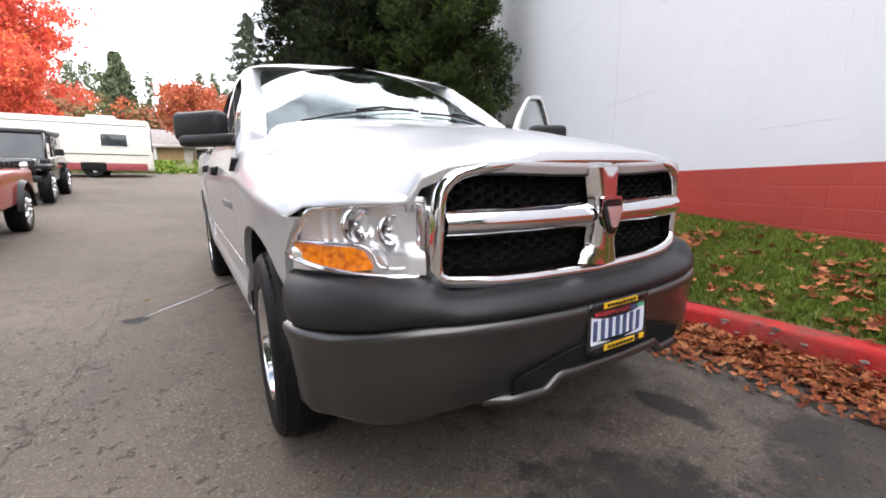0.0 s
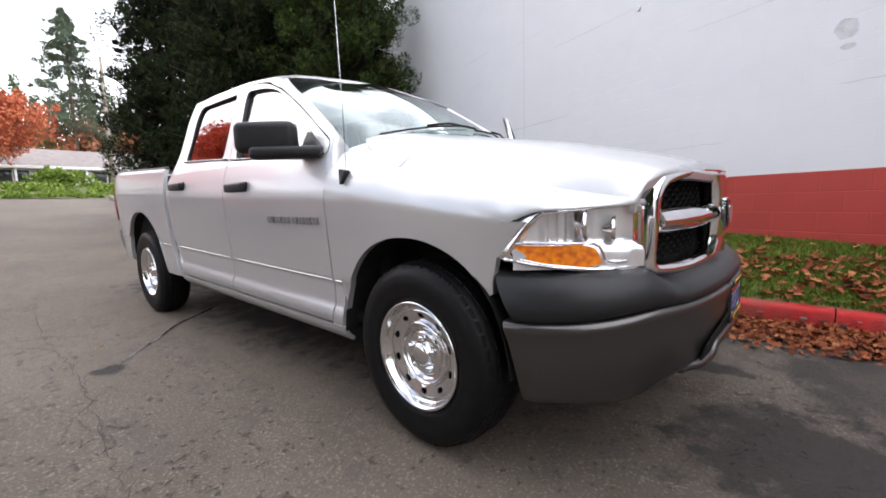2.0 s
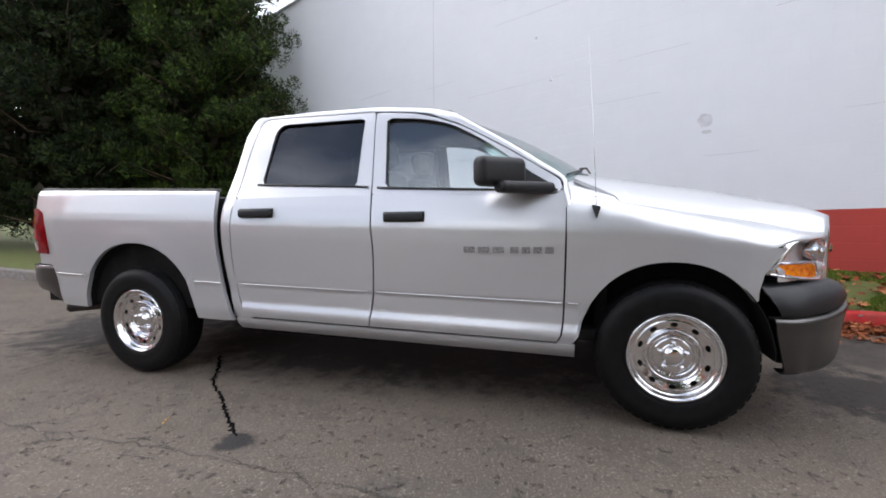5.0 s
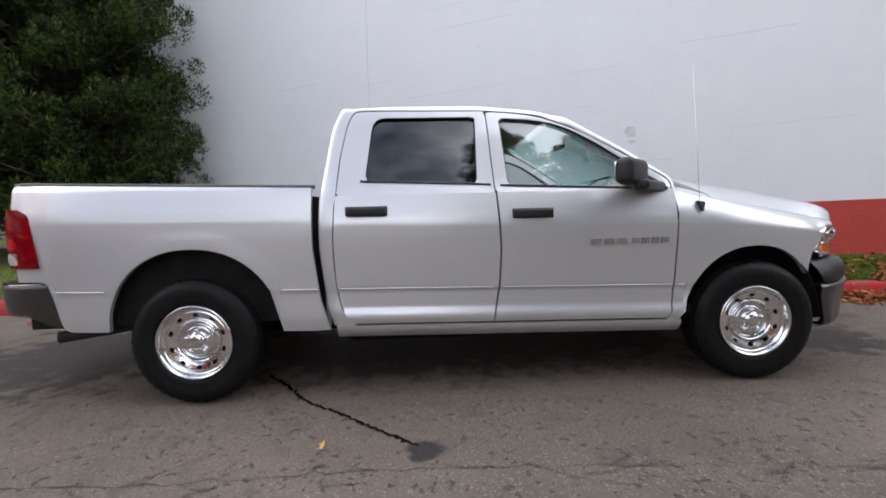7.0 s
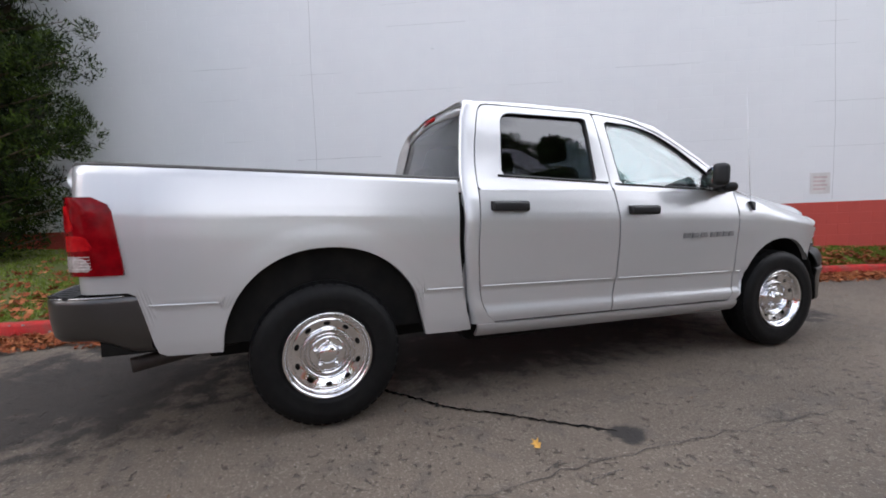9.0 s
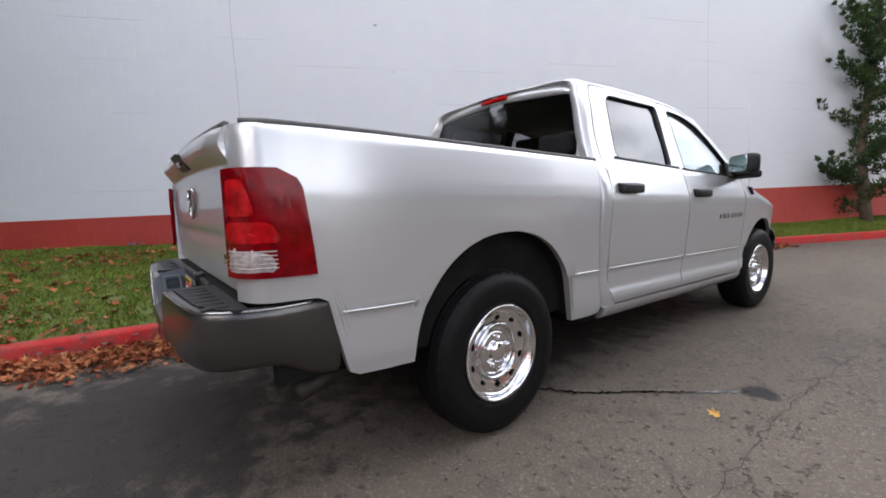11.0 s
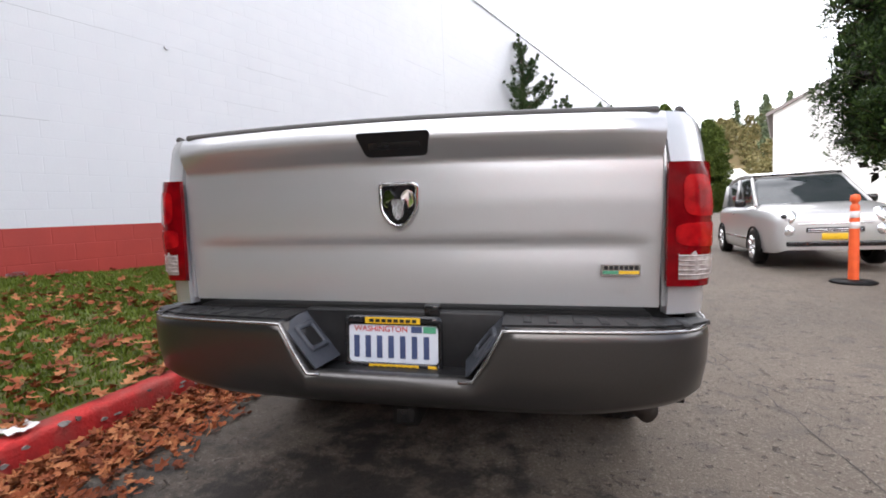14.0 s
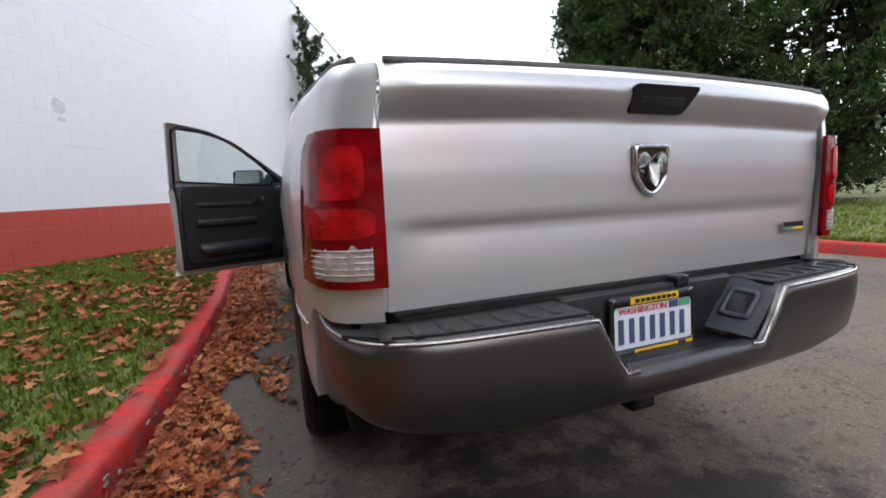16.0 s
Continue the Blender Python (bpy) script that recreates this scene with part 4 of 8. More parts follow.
def mirror(parent, side):
    """Folding tow-style mirror on a long arm."""
    S = side
    frame_m = Matrix.Translation((S * 1.062, 0.895, 1.367)) @ pose(0, 0, 0, 0, 0, S * 45)
    bm = bmesh.new()
    bm_box(bm, (-0.15, -0.055, -0.078), (0.15, 0.05, 0.078), 0.038, 5, frame_m)
    hs = part("mirror_housing", bm, BLACK, parent, "black plastic mirror housing")
    bm = plate_mesh(rounded([(-0.128, -0.062), (0.128, -0.062), (0.128, 0.062), (-0.128, 0.062)], 0.03), lambda a, b, d: tuple(frame_m @ Vector((a, 0.049 + d, b))), 0.004)
    part("mirror_glass", bm, CHROME, hs, "mirror glass", smooth=False)
    arm_m = Matrix.Translation((S * 1.02, 0.755, 1.288)) @ pose(0, 0, 0, 0, 0, S * 45)
    bm = bmesh.new()
    bm_box(bm, (-0.19, -0.045, -0.034), (0.17, 0.05, 0.028), 0.025, 4, arm_m)
    part("mirror_arm", bm, BLACK, parent, "black plastic mirror arm")
    bm = plate_mesh(rounded([(0.60, 1.262), (0.82, 1.268), (0.78, 1.40), (0.62, 1.30)], 0.015), lambda y, z, d: (S * (lean(y, z) + 0.016 - d), y, z), 0.02)
    part("mirror_base", bm, BLACK, parent, smooth=False)


right_front = part("front_door", box((-0.93, 0.63, 0.52), (-0.90, 1.65, 1.22), 0.01), BLACK, truck)
door(right_front, -1, True)
mirror(right_front, -1)
right_rear = part("rear_door", box((-0.93, 1.74, 0.53), (-0.90, 2.6, 1.22), 0.01), BLACK, truck)
door(right_rear, -1, False)
left_rear = part("rear_door", box((0.90, 1.74, 0.53), (0.93, 2.6, 1.22), 0.01), BLACK, truck)
door(left_rear, 1, False)

# the driver's door stands open
HINGE = (0.955, 0.60)
left_front = part("front_door", box((0.90, 0.66, 0.50), (0.935, 1.645, 1.275), 0.015), BLACK, truck, "open driver's door with black inner trim")
door(left_front, 1, True)
mirror(left_front, 1)
bm = plate_mesh(rounded([(0.72, 0.56), (1.60, 0.56), (1.62, 0.80), (1.60, 1.27), (0.66, 1.24), (0.64, 0.80)], 0.07), lambda y, z, d: (0.905 - d, y, z), 0.045)
sharp(part("inner_trim", bm, BLACK, left_front, "black moulded inner door trim"), 30)
bm = box((0.815, 0.95, 0.90), (0.87, 1.52, 0.965), 0.02, 3)
part("armrest", bm, BLACK, left_front)
bm = plate_mesh(rounded([(0.82, 0.62), (1.50, 0.62), (1.52, 0.74), (0.80, 0.74)], 0.04), lambda y, z, d: (0.862 - d, y, z), 0.03)
part("map_pocket", bm, CHARCOAL, left_front)
part("pull_strip", box((0.845, 0.98, 1.08), (0.862, 1.50, 1.12), 0.006), CHARCOAL, left_front)
part("switch_panel", box((0.845, 0.86, 1.09), (0.858, 0.97, 1.16), 0.005), GLOSS_BLACK, left_front)
part("jamb", ring_mesh(rounded([(0.60, 0.47), (1.685, 0.475), (1.675, 0.9), (1.69, 1.28), (0.585, 1.28), (0.60, 0.8)], 0.05),
                       rounded([(0.70, 0.54), (1.60, 0.54), (1.60, 0.9), (1.60, 1.25), (0.66, 1.25), (0.66, 0.8)], 0.05),
                       lambda y, z, d: (0.925 + d, y, z), [(0, 0.02), (0, 0.0), (0.7, 0.0), (0.75, -0.02), (1, -0.02)]), SILVER, left_front, "silver door jamb")
seal = rounded([(0.70, 0.535), (1.615, 0.535), (1.605, 0.9), (1.655, 1.30), (1.68, 1.775), (1.40, 1.757), (1.15, 1.67), (0.93, 1.535), (0.63, 1.30), (0.65, 0.8)], 0.05)
part("door_seal", tube([(min(0.90, lean(y, z) - 0.035) if z > 1.27 else 0.90, y, z) for y, z in resample(seal, 70)], 0.012, 6, closed=True), BLACK, left_front, "black rubber door seal")
OPEN = Matrix.Translation((HINGE[0], HINGE[1], 0)) @ pose(0, 0, 0, 0, 0, -62) @ Matrix.Translation((-HINGE[0], -HINGE[1], 0))
for o in (left_front,):
    o.matrix_basis = OPEN

# cab shell: rear pillar, roof and screen pillar in one pressing
back = lambda x, z: 2.795 - 0.26 * max(0, (z - 1.33)) - 0.06 * (abs(x) / 0.8) ** 3


def cab_row(z, y0, y1):
    """A level of the rear pillar: from the door's edge round the corner to the cab's back."""
    w = half(2.7, z) if z < 1.25 else lean(y1, z)
    w0 = half(2.7, z) if z < 1.25 else lean(y0, z)
    return (w0, y0, z, w, y1 + 0.012, z, w - 0.02, y1 + 0.018, z, w - 0.10, back(w - 0.1, z) - 0.004, z)


def door_row(y, z, rest):
    return (lean(y, z), y, z) + rest


cab_rows = [cab_row(z, C_LINE(z) + 0.001, G_LINE(z)) for z in (0.47, 0.56, 0.66, 0.80, 0.95, 1.10, 1.20)]
cab_rows += [cab_row(1.262, 2.681, 2.79), cab_row(1.384, 2.674, 2.776), cab_row(1.523, 2.659, 2.755), cab_row(1.66, 2.630, 2.735), cab_row(1.735, 2.612, 2.718)]
cab_rows += [door_row(y, z, rest) for y, z, rest in (
    (2.582, 1.805, (0.732, 2.645, 1.852, 0.66, 2.695, 1.856, 0.60, 2.640, 1.836)),
    (2.545, 1.826, (0.725, 2.59, 1.868, 0.45, 2.685, 1.890, 0.25, 2.656, 1.864)),
    (2.48, 1.828, (0.724, 2.50, 1.876, 0.42, 2.58, 1.902, 0.0, 2.653, 1.885)),
    (2.30, 1.823, (0.728, 2.30, 1.878, 0.5, 2.30, 1.906, 0.0, 2.30, 1.924)),
    (2.0, 1.818, (0.732, 2.0, 1.874, 0.5, 2.0, 1.910, 0.0, 2.0, 1.930)),
    (1.73, 1.813, (0.735, 1.73, 1.866, 0.5, 1.73, 1.905, 0.0, 1.70, 1.924)),
    (1.413, 1.780, (0.748, 1.40, 1.834, 0.5, 1.38, 1.868, 0.0, 1.33, 1.872)),
    (1.30, 1.742, (0.765, 1.275, 1.800, 0.58, 1.27, 1.832, 0.22, 1.215, 1.818)),
    (1.22, 1.710, (0.782, 1.185, 1.765, 0.72, 1.21, 1.790, 0.50, 1.235, 1.795)),
    (1.16, 1.685, (0.794, 1.125, 1.728, 0.745, 1.15, 1.752, 0.652, 1.325, 1.778)),
    (0.889, 1.532, (0.842, 0.862, 1.566, 0.80, 0.87, 1.576, 0.728, 0.935, 1.545)),
    (0.70, 1.41, (0.875, 0.675, 1.44, 0.835, 0.68, 1.45, 0.757, 0.73, 1.405)),
    (0.585, 1.336, (0.90, 0.560, 1.355, 0.865, 0.555, 1.360, 0.785, 0.60, 1.306)),
    (0.568, 1.27, (0.925, 0.54, 1.28, 0.89, 0.52, 1.29, 0.80, 0.575, 1.295)))]
cab_rows += [(0.960, 0.556, 1.18, 0.955, 0.52, 1.19, 0.92, 0.49, 1.20, 0.80, 0.56, 1.22)]
cab_fine = curve_at(cab_rows, 5)


def bezier(q, t):
    return [(1 - t) ** 3 * q[k] + 3 * t * (1 - t) ** 2 * q[3 + k] + 3 * t * t * (1 - t) * q[6 + k] + t ** 3 * q[9 + k] for k in range(3)]


for S in (-1, 1):
    verts, faces = [], []
    ts = [0.0, 0.0] + [0.5 - 0.5 * math.cos(math.pi * (i / 18) ** 0.8) for i in range(19)]
    for q in cab_fine:
        for k, t in enumerate(ts):
            x, y, z = bezier(q, t)
            verts.append((S * (x - (0.03 if k == 0 else 0.0)), y, z))
    m_ = len(ts)
    for i in range(len(cab_fine) - 1):
        for j in range(m_ - 1):
            f = (i * m_ + j, i * m_ + j + 1, (i + 1) * m_ + j + 1, (i + 1) * m_ + j)
            faces.append(f if S > 0 else f[::-1])
    sharp(part("cab_shell", mesh_of("shell", verts, faces), SILVER, truck, "silver cab roof and pillars"), 45)
    # body pillar between the doors, seen as a dark gap
    v_, f_ = grid(lin(1.66, 1.76, 4), lin(1.24, 1.80, 10), lambda y, z, S=S: (S * (lean(y, z) - 0.03), y, z))
    thick(part("door_post", mesh_of("post", v_, f_), DARK, truck), 0.01, 0)

# windscreen
def screen_pt(u, v, d=0.0):
    x = -0.74 + 1.48 * u
    e = abs(x) / 0.74
    lo = Vector((x * 1.05, 0.36 + 0.24 * e ** 2, 1.385 - 0.085 * e ** 2))
    hi = Vector((x * 0.90, 1.17 + 0.17 * e ** 2.5, 1.80 - 0.03 * e ** 2))
    p = lo.lerp(hi, v)
    p.z += 0.035 * math.sin(v * math.pi) - d
    return tuple(p)


v_, f_ = grid(lin(0, 1, 24), lin(0, 1, 14), screen_pt)
ws = thick(part("windscreen", mesh_of("screen", v_, f_), SCREEN_GLASS, truck, "curved clear windscreen"), 0.006)
ws.visible_shadow = False
part("windscreen_seal", tube([screen_pt(u, 0.0) for u in lin(0.02, 0.98, 24)], 0.006, 6), BLACK, truck)
for x0, x1 in ((-0.62, 0.0), (0.02, 0.58)):
    pts = []
    for t in lin(0, 1, 10):
        x = x0 + (x1 - x0) * t
        u = (x / 1.05 + 0.74) / 1.48
        p = screen_pt(u, 0.05 + 0.05 * t)
        pts.append((p[0], p[1], p[2] + 0.022))
    w = part("wiper", tube(pts, 0.006, 6), BLACK, truck, "black windscreen wiper")
    part("wiper_arm", tube([(pts[-1][0], pts[-1][1] - 0.06, pts[-1][2] - 0.02), (pts[6][0], pts[6][1] - 0.025, pts[6][2] + 0.012), (pts[4][0], pts[4][1], pts[4][2] + 0.012)], 0.007, 6), BLACK, w)

# hood
def hood_pt(u, v):
    if u > 1:
        x, y, z = hood_pt(1.0, v)
        return (x, y + (u - 1) * 0.2, z - (u - 1) * 0.9)
    e = -1 + 2 * v
    back = 0.42 + 0.15 * abs(e) ** 2 - 0.29 * smoothstep(0.78, 1.0, abs(e))
    front = -0.882 + 0.130 * abs(e) ** 3.2
    y = back + (front - back) * u
    hh = interp(y, [-0.8, -0.70, -0.55, -0.4, 0.0, 0.24, 0.6], [0.655, 0.672, 0.70, 0.735, 0.818, 0.884, 0.95])
    x = e * hh
    ed, md = hood_edge(max(-0.8, y)), hood_mid(y)
    a = abs(e)
    bulge = 1 - 0.9 * a ** 4 - 0.1 * a
    lip = interp(a, [0, 0.42, 0.72, 0.86, 0.95, 0.985, 1.0], [1, 0.97, 0.86, 0.72, 0.48, 0.25, 0.0])
    s = smoothstep(0.6, 1.0, u)
    z = ed + (md - ed) * (bulge * (1 - s) + lip * s)
    if u > 0.93:
        z -= (u - 0.93) / 0.07 * 0.012
    return (x, y, z)


v_, f_ = grid(lin(0, 1, 40) + [1.015, 1.04], lin(0, 1, 41), hood_pt)
thick(part("hood", mesh_of("hood", v_, f_), SILVER, truck, "silver hood with raised centre"), 0.02, 1)
part("hood_lip", tube([(p[0], p[1] + 0.008, p[2] - 0.036) for p in (hood_pt(1.0, v) for v in lin(0.14, 0.86, 30))], 0.005, 6), BLACK, truck)

# painted cowl: carries the hood's surface on to the windscreen and the fenders
def cowl_pt(e, v):
    a = abs(e)
    y = 0.16 + (0.385 + 0.215 * a ** 2 - 0.16) * v
    ed, md = hood_edge(y), hood_mid(y)
    bulge = 1 - 0.9 * a ** 4 - 0.1 * a
    return (e * (hood_half(y) + 0.012), y, ed + (md - ed) * bulge - 0.008 - 0.012 * smoothstep(0.7, 1.0, v) * (1 - a ** 3))


v_, f_ = grid(lin(-1, 1, 41), lin(0, 1, 16), cowl_pt)
thick(part("cowl", mesh_of("cowl", v_, f_), SILVER, truck, "silver cowl panel below the windscreen"), 0.008, 0)

# rear wall of the cab with its window
outer = rounded([(-0.845, 1.20), (0.845, 1.20), (0.84, 1.36), (0.76, 1.70), (0.70, 1.79), (0.60, 1.840), (0.25, 1.868), (0.0, 1.888), (-0.25, 1.868), (-0.60, 1.840), (-0.70, 1.79), (-0.76, 1.70), (-0.84, 1.36)], 0.05)
inner = rounded([(-0.76, 1.33), (0.76, 1.33), (0.74, 1.50), (0.665, 1.775), (0.0, 1.82), (-0.665, 1.775), (-0.74, 1.50)], 0.05)
part("cab_back", ring_mesh(outer, inner, lambda x, z, d: (x, back(x, z) + d, z), [(0, -0.03), (0, 0.0), (0.9, 0.0), (1, -0.012), (1, -0.03)]), SILVER, truck)
v_, f_ = grid(lin(0, 1, 2), lin(0, 1, 2), lambda u, v: (0, 0, 0))
bm = bmesh.new()
ip = [tuple(p) for p in resample(inner, 64)]
vs_ = [bm.verts.new((x, back(x, z) - 0.012, z)) for x, z in ip]
cv = bm.verts.new((0, back(0, 1.55) - 0.012, 1.55))
for i in range(64):
    bm.faces.new((vs_[i], vs_[(i + 1) % 64], cv))
rw = part("rear_window", bm, TINT, truck, "dark tinted rear window")
rw.visible_shadow = False
bl = part("brake_light", box((-0.13, 2.645, 1.835), (0.13, 2.675, 1.868), 0.008), RED_BRIGHT, truck, "red high-mounted brake light")
part("cab_lower_back", box((-0.90, 2.745, 0.46), (0.90, 2.775, 1.25), 0.01), SILVER, truck)

# windscreen header, dashboard and inside
inside = [("floor_pan", (-0.88, 0.35, 0.44), (0.88, 2.74, 0.50), DARK), ("firewall", (-0.80, 0.33, 0.46), (0.80, 0.40, 1.12), DARK)]
for nm, lo, hi, m_ in inside:
    part(nm, box(lo, hi, 0.01), m_, truck)
bm = box((-0.72, 0.46, 0.95), (0.72, 0.90, 1.27), 0.07, 4)
dash = part("dashboard", bm, CHARCOAL, truck, "dark grey dashboard")
part("centre_stack", box((-0.17, 0.80, 0.70), (0.17, 0.92, 1.22), 0.03, 3), GLOSS_BLACK, dash)
part("binnacle", box((0.22, 0.72, 1.20), (0.58, 0.90, 1.345), 0.04, 3), CHARCOAL, dash)
wheel_c = Matrix.Translation((0.40, 1.02, 1.17)) @ pose(0, 0, 0, 62, 0, 0)
pts = [wheel_c @ Vector((0.185 * math.cos(a), 0.185 * math.sin(a), 0)) for a in lin(0, 2 * math.pi, 33)[:-1]]
sw = part("steering_wheel", tube(pts, 0.016, 8, closed=True), GLOSS_BLACK, truck, "black steering wheel")
bm = box((-0.09, -0.07, -0.03), (0.09, 0.07, 0.02), 0.025, 3, wheel_c)
part("wheel_hub", bm, CHARCOAL, sw)
for a in (20, 160, 270):
    part("spoke", tube([wheel_c @ Vector((0, 0, 0)), wheel_c @ Vector((0.18 * math.cos(radians(a)), 0.18 * math.sin(radians(a)), 0))], 0.013, 6), CHARCOAL, sw)
part("interior_mirror", box((-0.12, 0.98, 1.66), (0.12, 1.01, 1.73), 0.012, 3), GLOSS_BLACK, truck, "black interior rear-view mirror")
part("headliner", box((-0.66, 1.25, 1.79), (0.66, 2.60, 1.81), 0.008), TRIM_GREY, truck)
for x in (-0.40, 0.40):
    s = part("seat", box((x - 0.27, 1.15, 0.72), (x + 0.27, 1.68, 0.90), 0.06, 4), CLOTH, truck, "grey cloth front seat")
    part("backrest", box((x - 0.26, -0.08, 0.0), (x + 0.26, 0.08, 0.62), 0.06, 4, Matrix.Translation((x * 0, 1.68, 0.86)) @ pose(0, 0, 0, -14, 0, 0)), CLOTH, s)
    part("headrest", box((x - 0.14, -0.05, 0.66), (x + 0.14, 0.05, 0.84), 0.04, 4, Matrix.Translation((0, 1.68, 0.86)) @ pose(0, 0, 0, -10, 0, 0)), CLOTH, s)
s = part("rear_seat", box((-0.78, 2.05, 0.72), (0.78, 2.50, 0.90), 0.06, 4), CLOTH, truck, "grey cloth rear bench seat")
part("backrest", box((-0.78, 2.50, 0.85), (0.78, 2.64, 1.40), 0.05, 4), CLOTH, s)
for x in (-0.5, 0.5):
    part("headrest", box((x - 0.14, 2.52, 1.40), (x + 0.14, 2.62, 1.55), 0.04, 4), CLOTH, s)

# ---- the nose ----
def face_y(x):
    """Plan of the grille and lamps."""
    return interp(abs(x), [0.0, 0.30, 0.45, 0.57, 0.612, 0.70, 0.775, 0.845, 0.89, 0.922, 0.95], [-0.866, -0.848, -0.822, -0.782, -0.762, -0.712, -0.65, -0.575, -0.495, -0.415, -0.30])


def mirrored(pts):
    return pts + [(-x, z) for x, z in pts[::-1]]


G_OUT = rounded(mirrored([(0.0, 0.735), (-0.40, 0.740), (-0.614, 0.756), (-0.606, 0.99), (-0.595, 1.06), (-0.555, 1.108), (-0.45, 1.134), (-0.25, 1.152)]), 0.03)
G_IN = rounded(mirrored([(0.0, 0.782), (-0.38, 0.787), (-0.576, 0.800), (-0.565, 0.985), (-0.553, 1.04), (-0.515, 1.07), (-0.43, 1.084), (-0.24, 1.098)]), 0.02)
nose = lambda x, z, d: (x, face_y(x) - d - 0.012 * (1 - abs(z - 0.95) * 3), z)
grille = part("grille", ring_mesh(G_OUT, G_IN, nose, [(0, -0.10), (0, -0.006), (0.15, 0.010), (0.5, 0.018), (0.8, 0.012), (1.0, -0.012), (1.0, -0.07)]), CHROME, truck, "chrome grille surround with crossbars")
bar_w = lambda z: interp(z, [0.785, 0.84, 0.92, 1.0, 1.095], [0.085, 0.058, 0.052, 0.052, 0.068])
v_, f_ = grid(lin(0.782, 1.10, 18), lin(-1, 1, 9), lambda z, e: nose(e * bar_w(z), z, 0.028 - 0.035 * abs(e) ** 3))
thick(part("upright_bar", mesh_of("bar", v_, f_), CHROME, grille), 0.03, 0)
for S in (-1, 1):
    v_, f_ = grid(lin(0.045, 0.57, 18), lin(-1, 1, 7), lambda x, e, S=S: nose(S * x, 0.945 + e * 0.034, 0.018 - 0.03 * abs(e) ** 2.5))
    thick(part("cross_bar", mesh_of("bar", v_, f_), CHROME, grille), 0.02, 0)
v_, f_ = grid(lin(-0.57, 0.57, 30), lin(0.755, 1.12, 5), lambda x, z: nose(x, z, -0.085))
part("grille_backing", mesh_of("backing", v_, f_), DARK, grille)
bm = bmesh.new()
cell = 0.036
for i in range(-18, 19):
    for j in range(-2, 12):
        cx, cz = i * cell * 0.88, 0.80 + j * cell + (i % 2) * cell / 2
        if abs(cx) < 0.05 or abs(cx) > 0.55 or not 0.80 < cz < 1.075 or abs(cz - 0.945) < 0.03:
            continue
        rings = []
        for rr, d in ((0.58, -0.05), (0.46, -0.045), (0.46, -0.07)):
            rings.append([bm.verts.new(nose(cx + rr * cell * math.cos(k * math.pi / 3), cz + rr * cell * math.sin(k * math.pi / 3), d)) for k in range(6)])
        for a, b in ((0, 1), (1, 2)):
            for k in range(6):
                bm.faces.new((rings[a][k], rings[a][(k + 1) % 6], rings[b][(k + 1) % 6], rings[b][k]))
part("grille_mesh", bm, DARK, grille, "black honeycomb mesh", smooth=False)["kind"] = "stuff"
shield = rounded([(-0.036, 0.05), (0.036, 0.05), (0.04, 0.0), (0.018, -0.05), (0.0, -0.062), (-0.018, -0.05), (-0.04, 0.0)], 0.012)
grille_badge = part("emblem", plate_mesh([(a * 1.35, c * 1.25) for a, c in shield], lambda a, c, d: nose(a, 0.945 + c, 0.036 + d), 0.012), CHROME, grille, "chrome shield emblem with a dark field", smooth=False)
part("emblem_field", plate_mesh([(a * 1.12, c * 1.06) for a, c in shield], lambda a, c, d: nose(a, 0.945 + c, 0.049 + d), 0.003), GLOSS_BLACK, grille, smooth=False)
part("emblem_relief", plate_mesh(rounded([(-0.036, 0.03), (0.036, 0.03), (0.03, 0.0), (0.012, -0.04), (-0.012, -0.04), (-0.03, 0.0)], 0.012), lambda a, c, d: nose(a, 0.945 + c, 0.053 + d), 0.006), REFLECTOR, grille, smooth=False)

